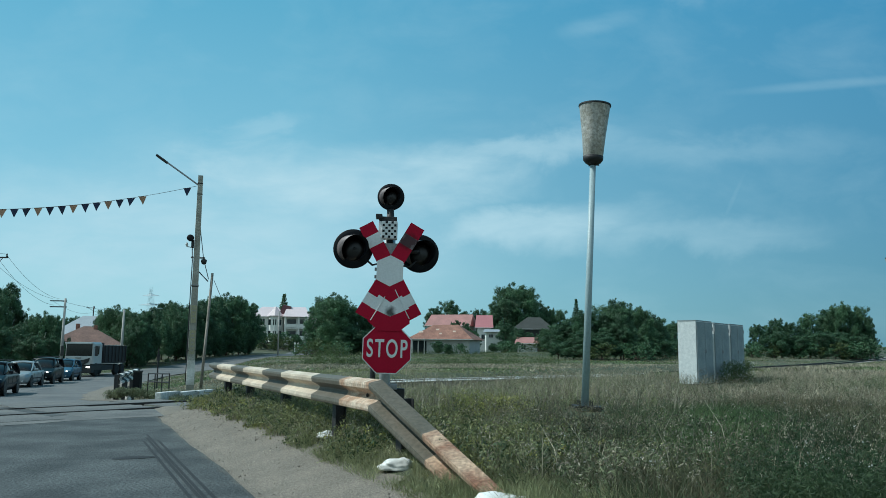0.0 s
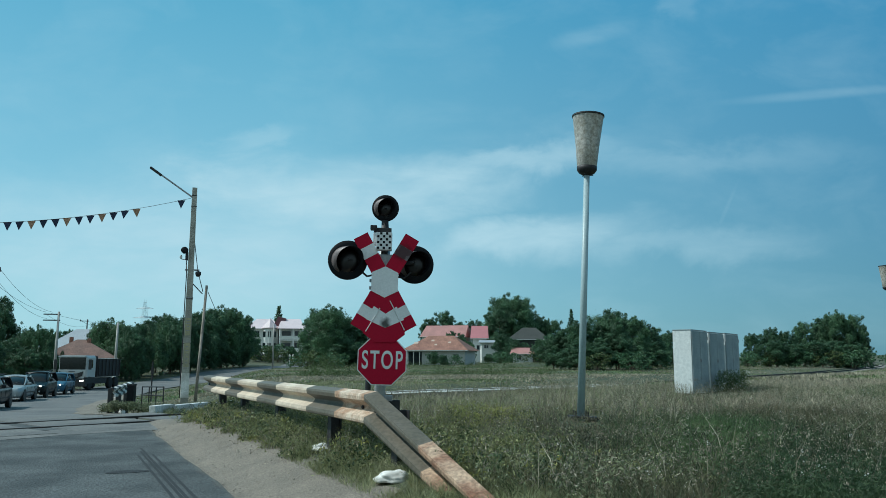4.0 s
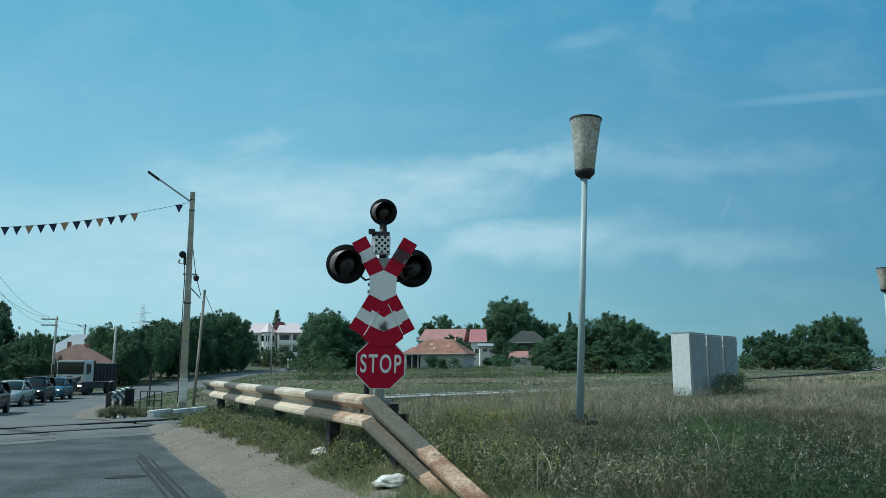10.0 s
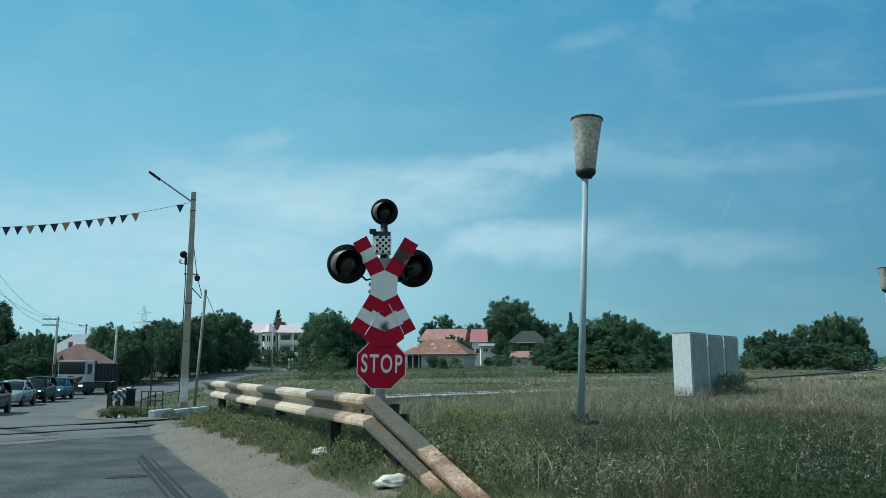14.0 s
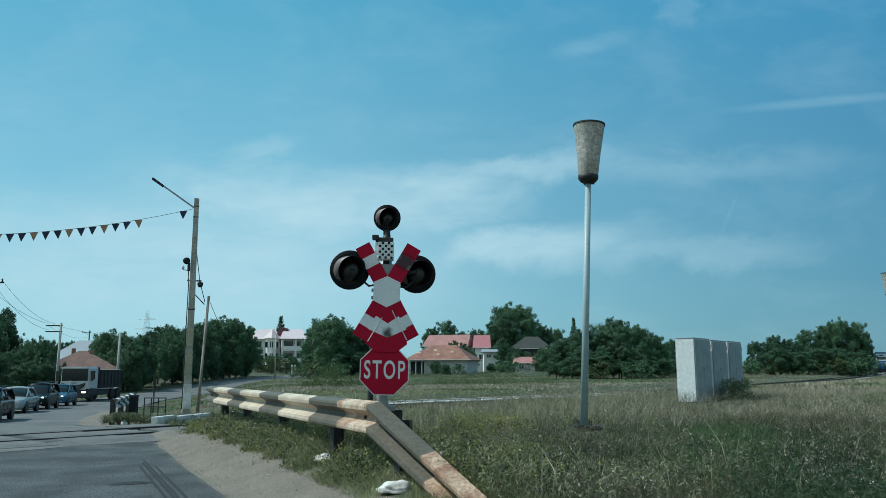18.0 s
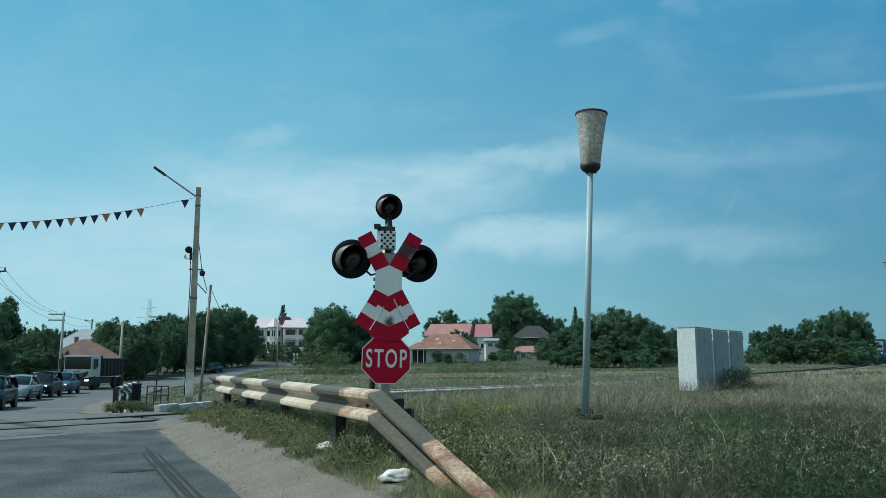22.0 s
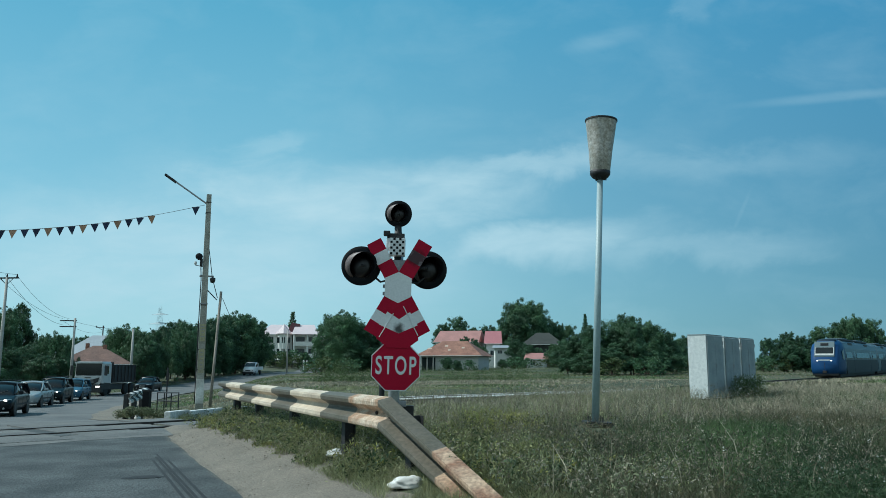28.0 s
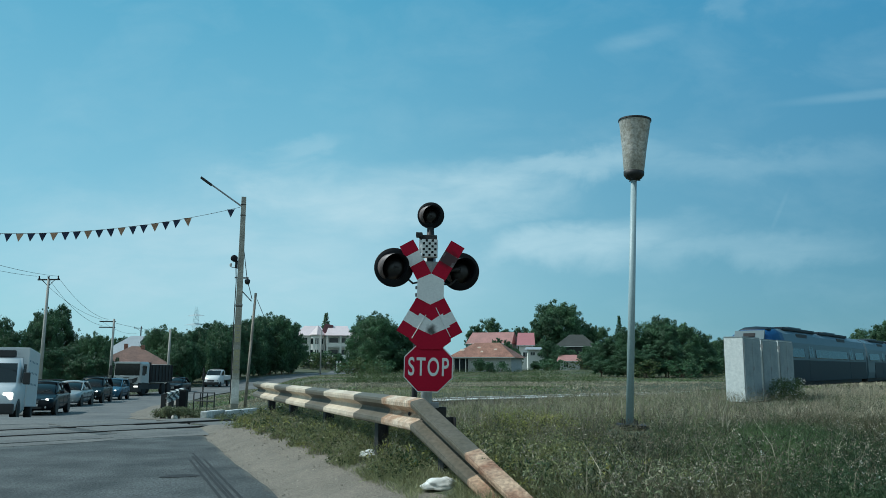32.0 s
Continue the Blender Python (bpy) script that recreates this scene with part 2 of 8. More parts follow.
YELLOW_WEED = material("yellow-green herb leaves", (0.33, 0.31, 0.09), 0.7, vary=0.25, scale=1.2, fine=5, bump=0, second=(0.15, 0.17, 0.05), each=0.4, leaf=True)
DARK_WEED = material("dark olive weeds", (0.055, 0.064, 0.036), 0.75, vary=0.3, scale=1.5, fine=5, bump=0, second=(0.03, 0.036, 0.022), each=0.5, leaf=True)
BROWN_WEED = material("brownish drying weeds", (0.185, 0.165, 0.10), 0.8, vary=0.3, scale=1.5, fine=5, bump=0, second=(0.09, 0.085, 0.055), each=0.4, leaf=True)
SEED = material("pale dry seed heads", (0.36, 0.33, 0.25), 0.8, vary=0.3, scale=1.2, fine=5, bump=0, second=(0.15, 0.125, 0.085), each=0.5, leaf=True)
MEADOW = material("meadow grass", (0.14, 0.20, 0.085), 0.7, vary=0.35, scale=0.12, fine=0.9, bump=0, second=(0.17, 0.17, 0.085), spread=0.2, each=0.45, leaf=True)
WEED = material("weed leaves", (0.25, 0.27, 0.13), 0.65, vary=0.2, scale=0.8, fine=4, bump=0, second=(0.16, 0.165, 0.06), each=0.5, leaf=True)
FLOWER = material("white petals", (0.75, 0.75, 0.7), 0.7, bump=0, each=0.1, leaf=True)
LEAF = material("tree leaves", (0.105, 0.205, 0.098), 0.6, vary=0.3, scale=0.45, fine=2, bump=0, second=(0.062, 0.122, 0.06), spread=0.3, each=0.4, leaf=True)
LEAF_DARK = material("dark tree leaves", (0.085, 0.175, 0.086), 0.6, vary=0.3, scale=0.45, fine=2, bump=0, second=(0.042, 0.086, 0.045), spread=0.3, each=0.4, leaf=True)
LEAF_PALE = material("pale shrub leaves", (0.10, 0.14, 0.05), 0.65, vary=0.2, scale=0.4, fine=2, bump=0, second=(0.05, 0.08, 0.025), each=0.5, leaf=True)
BARK = material("bark", (0.11, 0.085, 0.06), 0.9, vary=0.35, scale=4, fine=30, bump=0.6)
CONCRETE = material("weathered concrete", (0.46, 0.455, 0.42), 0.85, vary=0.18, scale=1.2, fine=25, bump=0.3, second=(0.32, 0.31, 0.29))
POLE_CONCRETE = material("dirty yellowish concrete", (0.40, 0.395, 0.35), 0.9, vary=0.25, scale=1.6, fine=22, bump=0.3, second=(0.25, 0.245, 0.21), spread=0.3)
KERB = material("worn whitewash on concrete", (0.60, 0.61, 0.60), 0.9, vary=0.15, scale=3, fine=20, bump=0.3, second=(0.36, 0.36, 0.34), spread=0.3)
LIME = material("whitewash", (0.78, 0.78, 0.75), 0.85, vary=0.12, scale=3, fine=20, bump=0.3, second=(0.5, 0.49, 0.45), spread=0.25)
STEEL = material("galvanised steel", (0.48, 0.50, 0.50), 0.5, 0.15, vary=0.15, scale=6, fine=40, bump=0.1, second=(0.42, 0.43, 0.43))
POLE_PAINT = material("pale grey pole paint", (0.33, 0.43, 0.45), 0.45, 0.0, vary=0.08, scale=3, fine=30, bump=0.1)
BUCKET = material("spangled galvanised sheet", (0.50, 0.47, 0.43), 0.5, 0.35, vary=0.3, scale=14, fine=30, bump=0.15, second=(0.36, 0.33, 0.28), spread=0.2)
DARK_IRON = material("dark iron", (0.03, 0.03, 0.032), 0.6, 0.2, vary=0.3, scale=8, fine=40, bump=0.2)
BLACK = material("matt black paint", (0.005, 0.006, 0.009), 0.5, vary=0.2, scale=8, fine=40, bump=0.05)
BLACK.node_tree.nodes["Principled BSDF"].inputs["Specular IOR Level"].default_value = 0.2
HOOD = material("faded hood paint", (0.15, 0.115, 0.11), 0.5, vary=0.3, scale=8, fine=40, bump=0.05)
RAIL_DARK = material("grey-brown guard rail paint", (0.098, 0.086, 0.060), 0.55, 0.1, vary=0.25, scale=3, fine=28, bump=0.2, second=(0.12, 0.105, 0.08))
RAIL_PALE = material("cream guard rail paint", (0.60, 0.51, 0.39), 0.65, vary=0.12, scale=3, fine=22, bump=0.2, second=(0.46, 0.37, 0.28), spread=0.25)
RAIL_RUST = material("peeling cream paint over rust", (0.58, 0.48, 0.37), 0.75, vary=0.3, scale=6, fine=40, bump=0.4, second=(0.34, 0.21, 0.13), spread=0.3)
RAIL_RUSTED = material("rust with remains of cream paint", (0.44, 0.31, 0.21), 0.8, vary=0.35, scale=5, fine=36, bump=0.5, second=(0.20, 0.095, 0.055), spread=0.28)
RED = material("reflective red", (0.40, 0.004, 0.030), 0.6, vary=0.08, scale=4, fine=60, bump=0.03)
RED.node_tree.nodes["Principled BSDF"].inputs["Specular IOR Level"].default_value = 0.15
WHITE = material("white enamel", (0.72, 0.73, 0.73), 0.45, vary=0.06, scale=4, fine=50, bump=0.03)
SIGN_BACK = material("grey sign metal", (0.3, 0.31, 0.32), 0.5, 0.5, vary=0.15, scale=5, fine=40, bump=0.05)
RED_LENS = material("black unlit lens", (0.006, 0.004, 0.004), 0.3, bump=0)
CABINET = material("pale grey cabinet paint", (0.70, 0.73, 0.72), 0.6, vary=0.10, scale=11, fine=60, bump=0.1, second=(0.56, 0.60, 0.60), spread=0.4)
# cabinet paint with the door side's shade put into the colour; the roof shares it
CABINET_SHADED = material("streaked cabinet paint with shade darkened in", (0.29, 0.34, 0.355), 0.6, vary=0.12, scale=2.5, fine=24, bump=0.15, second=(0.20, 0.245, 0.26))
WOOD_POLE = material("weathered timber", (0.28, 0.25, 0.21), 0.85, vary=0.3, scale=3, fine=30, bump=0.4)
GLASS = material("dark vehicle glass", (0.012, 0.016, 0.018), 0.06, bump=0)
GLASS.node_tree.nodes["Principled BSDF"].inputs["Specular IOR Level"].default_value = 0.5
# teal base colour stands in for the sky mirrored in the side windows
TRAIN_GLASS = material("train glass with sky reflection tinted in", (0.085, 0.13, 0.15), 0.25, bump=0)
TYRE = material("tyre rubber", (0.018, 0.018, 0.018), 0.8, bump=0.1)
RIM = material("alloy rim", (0.45, 0.46, 0.47), 0.35, 0.8, bump=0)
HEADLAMP = glowing("lit headlamp", (1.0, 0.93, 0.8), 1.8)
LAMP = material("unlit headlamp", (0.62, 0.65, 0.66), 0.15, 0.3, bump=0)
PLATE = material("number plate white", (0.7, 0.7, 0.68), 0.5, bump=0)
TRIM = material("black plastic trim", (0.025, 0.026, 0.028), 0.55, bump=0.1, fine=60)
PLASTER = material("white render", (0.78, 0.77, 0.73), 0.85, vary=0.06, scale=0.6, fine=10, bump=0.1)
PLASTER_OLD = material("old white render", (0.5, 0.51, 0.49), 0.9, vary=0.12, scale=0.5, fine=8, bump=0.2, second=(0.46, 0.47, 0.45))
TILE_OLD = material("old clay tiles", (0.30, 0.15, 0.105), 0.85, vary=0.3, scale=0.9, fine=7, bump=0.5, second=(0.19, 0.09, 0.065))
ROOF_PINK = material("pink sheet roof", (0.46, 0.18, 0.19), 0.45, vary=0.1, scale=0.5, fine=6, bump=0.1)
ROOF_GREY = material("grey sheet roof", (0.36, 0.38, 0.40), 0.5, 0.2, vary=0.12, scale=0.5, fine=6, bump=0.1)
ROOF_DARK = material("dark mossy roof", (0.05, 0.055, 0.05), 0.9, vary=0.25, scale=0.6, fine=6, bump=0.4)
WINDOW = material("window glass", (0.03, 0.04, 0.045), 0.08, bump=0)
FRAME = material("white window frame", (0.7, 0.7, 0.68), 0.5, bump=0)
RUST = material("dark rail steel", (0.05, 0.045, 0.042), 0.7, 0.4, vary=0.3, scale=3, fine=40, bump=0.2)
BALLAST = material("stone ballast", (0.26, 0.24, 0.21), 0.95, vary=0.35, scale=3, fine=18, bump=1.0)
PENNANT_DARK = material("navy pennant cloth", (0.02, 0.03, 0.07), 0.8, bump=0, each=0.3)
PENNANT_PALE = material("faded orange pennant cloth", (0.42, 0.26, 0.17), 0.8, bump=0, each=0.2)
WIRE = material("black cable", (0.02, 0.02, 0.022), 0.6, bump=0)


def paint(name, col, metal=0.0, coat=0.04, rough=0.3):
    m = material(name, col, rough, metal, vary=0.05, scale=1.5, fine=120, bump=0.0, coat=coat)
    m.node_tree.nodes["Principled BSDF"].inputs["Specular IOR Level"].default_value = 0.2
    return m


# ---- mesh helpers ----
def thing(name, m, label, category, group="", kind=""):
    ob = new(name)
    ob.matrix_world = m
    ob.empty_display_size = 0.1
    return tagged(ob, label, category, group, kind)


def part(name, bm, mat, parent, label="", smooth=False):
    me = bpy.data.meshes.new(name)
    bmesh.ops.recalc_face_normals(bm, faces=bm.faces)
    bm.to_mesh(me)
    bm.free()
    for x in (mat if isinstance(mat, (list, tuple)) else [mat]):
        me.materials.append(x)
    if smooth:
        for p in me.polygons:
            p.use_smooth = True
    ob = new(name, me)
    ob.parent = parent
    if label:
        tagged(ob, label)
    return ob


def box(sx, sy, sz, c=(0, 0, 0), bevel=0.0, m=None, bm=None):
    """A box of that size about c, its edges rounded by bevel."""
    own = bmesh.new()
    bmesh.ops.create_cube(own, size=1, matrix=Matrix.Diagonal((sx, sy, sz, 1)))
    if bevel:
        bmesh.ops.bevel(own, geom=own.edges[:], offset=bevel, segments=2, affect="EDGES", profile=0.7)
    own.transform((m or Matrix()) @ Matrix.Translation(c) if m is None else m @ Matrix.Translation(c))
    return merge(bm, own)


def merge(bm, own):
    if bm is None:
        return own
    me = bpy.data.meshes.new("tmp")
    own.to_mesh(me)
    own.free()
    bm.from_mesh(me)
    bpy.data.meshes.remove(me)
    return bm


def rod(a, b, r, r2=None, n=12, bm=None, cap=True):
    """A round or tapered bar from a to b."""
    a, b = Vector(a), Vector(b)
    own = bmesh.new()
    bmesh.ops.create_cone(own, cap_ends=cap, segments=n, radius1=r, radius2=r if r2 is None else r2, depth=(b - a).length)
    own.transform(Matrix.Translation((a + b) / 2) @ (b - a).to_track_quat("Z", "Y").to_matrix().to_4x4())
    return merge(bm, own)


def lathe(profile, n=24, bm=None, m=None):
    """A turned shape round z from (radius, height) pairs."""
    own = bmesh.new()
    rings = [[own.verts.new((r * math.cos(2 * math.pi * k / n), r * math.sin(2 * math.pi * k / n), z)) for k in range(n)] for r, z in profile]
    for lo, hi in zip(rings, rings[1:]):
        for k in range(n):
            own.faces.new((lo[k], lo[(k + 1) % n], hi[(k + 1) % n], hi[k]))
    for ring in (rings[0][::-1], rings[-1]):
        own.faces.new(ring)
    if m is not None:
        own.transform(m)
    return merge(bm, own)


def prism(points, depth, bm=None, m=None, bevel=0.0):
    """A flat outline in x and z, depth thick along y, front face at y = 0."""
    own = bmesh.new()
    front = [own.verts.new((x, 0, z)) for x, z in points]
    rear = [own.verts.new((x, depth, z)) for x, z in points]
    own.faces.new(front)
    own.faces.new(rear[::-1])
    for k in range(len(points)):
        j = (k + 1) % len(points)
        own.faces.new((front[k], rear[k], rear[j], front[j]))
    if bevel:
        bmesh.ops.bevel(own, geom=own.edges[:], offset=bevel, segments=1, affect="EDGES")
    if m is not None:
        own.transform(m)
    return merge(bm, own)


def loft(sections, bm=None, m=None, close=True):
    """A skin over closed sections, each a list of points with the same count."""
    own = bmesh.new()
    rings = [[own.verts.new(p) for p in s] for s in sections]
    n = len(rings[0])
    for lo, hi in zip(rings, rings[1:]):
        for k in range(n):
            own.faces.new((lo[k], lo[(k + 1) % n], hi[(k + 1) % n], hi[k]))
    if close:
        own.faces.new(rings[0][::-1])
        own.faces.new(rings[-1])
    if m is not None:
        own.transform(m)
    return merge(bm, own)


def line(name, points, r, mat, parent=None, label="", category=""):
    """A round cable or bar through points, as a mesh."""
    bm = bmesh.new()
    points = [Vector(p) for p in points]
    sections = []
    for k, p in enumerate(points):
        d = (points[min(k + 1, len(points) - 1)] - points[max(k - 1, 0)]).normalized()
        q = d.to_track_quat("Z", "Y").to_matrix()
        sections.append([p + q @ Vector((r * math.cos(a), r * math.sin(a), 0)) for a in (0, 1.257, 2.513, 3.77, 5.027)])
    loft(sections, bm)
    ob = part(name, bm, mat, parent, label, True)
    if parent is None:
        tagged(ob, label, category)
    return ob


def line_bm(points, r):
    """A round bar through points, as a bmesh."""
    points = [Vector(p) for p in points]
    sections = []
    for k, p in enumerate(points):
        q = (points[min(k + 1, len(points) - 1)] - points[max(k - 1, 0)]).to_track_quat("Z", "Y").to_matrix()
        sections.append([p + q @ Vector((r * math.cos(a), r * math.sin(a), 0)) for a in (0, 1.047, 2.094, 3.142, 4.189, 5.236)])
    return loft(sections)


def sag(a, b, drop, n=12):
    a, b = Vector(a), Vector(b)
    return [a.lerp(b, k / n) - Vector((0, 0, drop * 4 * (k / n) * (1 - k / n))) for k in range(n + 1)]


def smooth(a, b, x):
    t = min(1.0, max(0.0, (x - a) / (b - a)))
    return t * t * (3 - 2 * t)


def table(x, pairs):
    return float(np.interp(x, [p[0] for p in pairs], [p[1] for p in pairs]))


# ---- the plan ----
ALONG, ASIDE = Vector((-0.44, 0.898, 0)), Vector((0.898, 0.44, 0))   # the road's way ahead, and to its right
ROAD = [(7.0, -18.9), (-1.8, -0.9), (-9.2, 14.3), (-16.7, 30.0), (-20.3, 38.6), (-25.6, 56.5), (-28.6, 70), (-30.2, 82),
        (-31.3, 97), (-31.4, 126), (-29, 150), (-19, 185), (5, 225), (60, 262)]
TRACK = [(-30.5, -6.0), (-18.6, 5.0), (-7.2, 15.6), (3.6, 31.0), (17.1, 51.0), (25.6, 63.0), (36.9, 79.0), (59.3, 112.0),
         (78.3, 142.0), (102.5, 188.0), (117.5, 232.0), (135.0, 290.0), (158.0, 370.0)]
TRACK_Z = [(-10, -0.15), (20, -0.15), (30, 0.0), (51, 0.02), (79, 0.18), (112, 0.5), (142, 0.85), (188, 1.4), (400, 3.5)]


def spline(points, step):
    """Points every step metres along a smooth line through points."""
    ps = [Vector((*p, 0)) for p in points]
    ps = [2 * ps[0] - ps[1], *ps, 2 * ps[-1] - ps[-2]]
    out = []
    for k in range(1, len(ps) - 2):
        p0, p1, p2, p3 = ps[k - 1:k + 3]
        n = max(2, round((p2 - p1).length / 0.5))
        for j in range(n):
            t = j / n
            out.append(0.5 * (2 * p1 + (p2 - p0) * t + (2 * p0 - 5 * p1 + 4 * p2 - p3) * t * t + (3 * p1 - p0 - 3 * p2 + p3) * t ** 3))
    out.append(ps[-2])
    run, even, want = 0.0, [out[0]], step
    for a, b in zip(out, out[1:]):
        d = (b - a).length
        while run + d >= want:
            even.append(a.lerp(b, (want - run) / d))
            want += step
        run += d
    return even


ROAD_LINE, TRACK_LINE = spline(ROAD, 1.0), spline(TRACK, 0.5)
ROAD_NP, TRACK_NP = np.array([p[:2] for p in ROAD_LINE]), np.array([p[:2] for p in TRACK_LINE])


def off_line(line_np, x, y):
    """How far a place lies to the right of a line; negative to its left."""
    d = (line_np[:, 0] - x) ** 2 + (line_np[:, 1] - y) ** 2
    k = int(min(max(d.argmin(), 1), len(line_np) - 2))
    t = line_np[k + 1] - line_np[k - 1]
    t = t / np.hypot(*t)
    return float((x - line_np[k][0]) * t[1] - (y - line_np[k][1]) * t[0])


DIP = [(-30, 0), (15, 0.0), (18, -0.03), (23, -0.30), (28, -0.80), (30, -0.89), (38, -1.01), (60, -1.22), (82, -1.2), (97, -0.95), (117, -0.2), (130, 0.1),
       (150, 0.45), (185, 2.6), (225, 3.5), (300, 4.0)]
WIDER = [(84, 0), (94, 1.9), (108, 2.6), (122, 1.8), (138, 0)]       # how much wider the road is on its right, by the bend
FIELD = [(-30, 0.33), (14, 0.33), (60, 0.42), (125, 0.8), (200, 1.6), (400, 3.5), (900, 8)]


def ground_at(x, y):
    r, t = off_line(ROAD_NP, x, y), off_line(TRACK_NP, x, y)
    dip = table(y, DIP)
    field = table(y, FIELD)
    field += (table(y, TRACK_Z) - field) * smooth(-3.4, -1.6, -abs(t))
    if t > 0:
        z = dip + (field - dip) * smooth(3.6, 5.0, r)
    else:
        z = dip + (field - dip) * smooth(4.2 + table(y, WIDER), 13.0 + table(y, WIDER), r)
        z = z + (-0.03 - z) * smooth(-4.5, -1.5, -abs(t)) * smooth(4.0, 3.0, abs(r)) if r < 4 else z
    z += 0.55 * math.exp(-((x - 14.5) / 8.5) ** 2 - ((y - 117) / 7) ** 2)
    if y > 260:
        z += 10 * smooth(300, 600, y) * smooth(-0.3, -0.6, x / y)
    if y > 300:
        z += 6 * smooth(300, 560, y) * smooth(0.5, 0.58, x / y)
    z -= 0.09 * math.exp(-((x - 2.2) ** 2 + (y - 12.6) ** 2) / 0.6)
    z += 0.03 * noise.noise((x * 0.35, y * 0.35, 0)) * smooth(4.2, 6, abs(r))
    return z


def grade(lo, hi, near_lo, near_hi, step):
    out = list(np.arange(near_lo, near_hi + step / 2, step))
    s = step
    while out[-1] < hi:
        s *= 1.16
        out.append(out[-1] + s)
    s = step
    while out[0] > lo:
        s *= 1.16
        out.insert(0, out[0] - s)
    return out


XS, YS = grade(-2500, 2500, -14, 16, 0.5), grade(-600, 3500, -4, 40, 0.5)
verts, faces = [], []
for yy in YS:
    for xx in XS:
        zz = ground_at(xx, yy)
        zz -= 0.12 * (-3.55 < off_line(ROAD_NP, xx, yy) < 3.55 + table(yy, WIDER))
        verts.append((xx, yy, zz))
w = len(XS)
for j in range(len(YS) - 1):
    for i in range(w - 1):
        faces.append((j * w + i, j * w + i + 1, (j + 1) * w + i + 1, (j + 1) * w + i))
me = bpy.data.meshes.new("ground")
me.from_pydata(verts, [], faces)
me.polygons.foreach_set("use_smooth", [True] * len(faces))
me.materials.append(EARTH)
tagged(new("ground", me), "dry grassy ground of an open field and verges", "ground", kind="structure")


def ribbon(name, line_points, left, right, rise, mat, label, category, wobble=0.0, step=4, kind="structure", base=None):
    """A strip along a line, from left to right of it, laid on the ground."""
    bm = bmesh.new()
    rows = []
    n = len(line_points)
    for k, p in enumerate(line_points):
        d = (line_points[min(k + 1, n - 1)] - line_points[max(k - 1, 0)]).normalized()
        side = Vector((d.y, -d.x, 0))
        row = []
        for j in range(step + 1):
            o = left + ((right(p.y) if callable(right) else right) - left) * j / step
            if wobble and j in (0, step):
                o += wobble * noise.noise((p.x * 0.7, p.y * 0.7, j * 3.0)) + wobble * 0.5 * noise.noise((p.x * 2.3, p.y * 2.3, j * 3.0))
            q = p + side * o
            z = (table(q.y, DIP) if base is None else base(q.x, q.y)) + rise
            row.append(bm.verts.new((q.x, q.y, z)))
        rows.append(row)
    for a, b in zip(rows, rows[1:]):
        for j in range(step):
            bm.faces.new((a[j], a[j + 1], b[j + 1], b[j]))
    ob = part(name, bm, mat, None, "", True)
    return tagged(ob, label, category, kind=kind)


FINE_ROAD = spline(ROAD[:4], 0.35) + [p for p in ROAD_LINE if p.y > 30.2]
ribbon("road", [p for p in FINE_ROAD if p.y < 16.6], -3.6, 3.5, 0.004, ASPHALT, "worn grey asphalt road with patches", "road", wobble=0.05, step=10)
ribbon("road", [p for p in FINE_ROAD if p.y > 16.2], -3.6, lambda y: 3.5 + table(y, WIDER), 0.004, ASPHALT_SUNLIT, "asphalt road beyond the crossing, coloured paler as sunlit", "road", wobble=0.08, step=10)
ribbon("verge", spline(ROAD[:3], 0.3), 3.15, 4.5, 0.0, DUST, "dusty gravel shoulder beside the asphalt", "gravel shoulder", wobble=0.06, step=14,
       base=lambda x, y: table(y, DIP) - 0.01 if off_line(ROAD_NP, x, y) < 3.58 else max(table(y, DIP), sum(ground_at(x - 0.44 * f, y + 0.898 * f) for f in (-0.9, -0.6, -0.3, 0, 0.3, 0.6, 0.9)) / 7) + 0.06 * smooth(3.55, 3.9, off_line(ROAD_NP, x, y)) - 0.08 * smooth(4.25, 4.5, off_line(ROAD_NP, x, y)))
# pale dust blown onto the road's edge beyond the crossing
ribbon("roadside_dust", [p for p in FINE_ROAD if 18.7 < p.y < 56], 2.45, 3.6, 0.012, DUST, "pale dust along the road edge beyond the crossing", "ground", wobble=0.3, step=6)


# ---- level crossing: rails in the road, track, edge of whitewashed slabs ----
def along_track(y0, y1):
    return [p for p in TRACK_LINE if y0 <= p.y <= y1]


def on_track(x, y):
    return table(y, TRACK_Z)


ribbon("track_bed", along_track(-5, 230), -1.7, 1.7, 0.035, BALLAST, "stony ballast of the railway track", "track bed", wobble=0.2, base=on_track, step=4)
track = thing("railway_track", Matrix(), "single railway track with rusty steel rails", "railway track", kind="structure")
for o in (-0.735, 0.735):
    bm = bmesh.new()
    sections = []
    pts = along_track(-5, 230)
    for k in range(0, len(pts), 4):
        d = (pts[min(k + 1, len(pts) - 1)] - pts[max(k - 1, 0)]).normalized()
        side = Vector((d.y, -d.x, 0))
        z = on_track(0, pts[k].y) + 0.05
        sections.append([pts[k] + side * (o + a) + Vector((0, 0, z + b)) for a, b in
                         ((-0.06, 0), (0.06, 0), (0.02, 0.03), (0.036, 0.09), (0.036, 0.125), (-0.036, 0.125), (-0.036, 0.09), (-0.02, 0.03))])
    loft(sections, bm)
    part("rail", bm, RUST, track)
bm = bmesh.new()
box(0.24, 2.5, 0.14, bevel=0.015, bm=bm)
sleeper = part("sleeper", bm, CONCRETE, track)
sleeper_mesh = sleeper.data
first = True
run = along_track(17, 75)
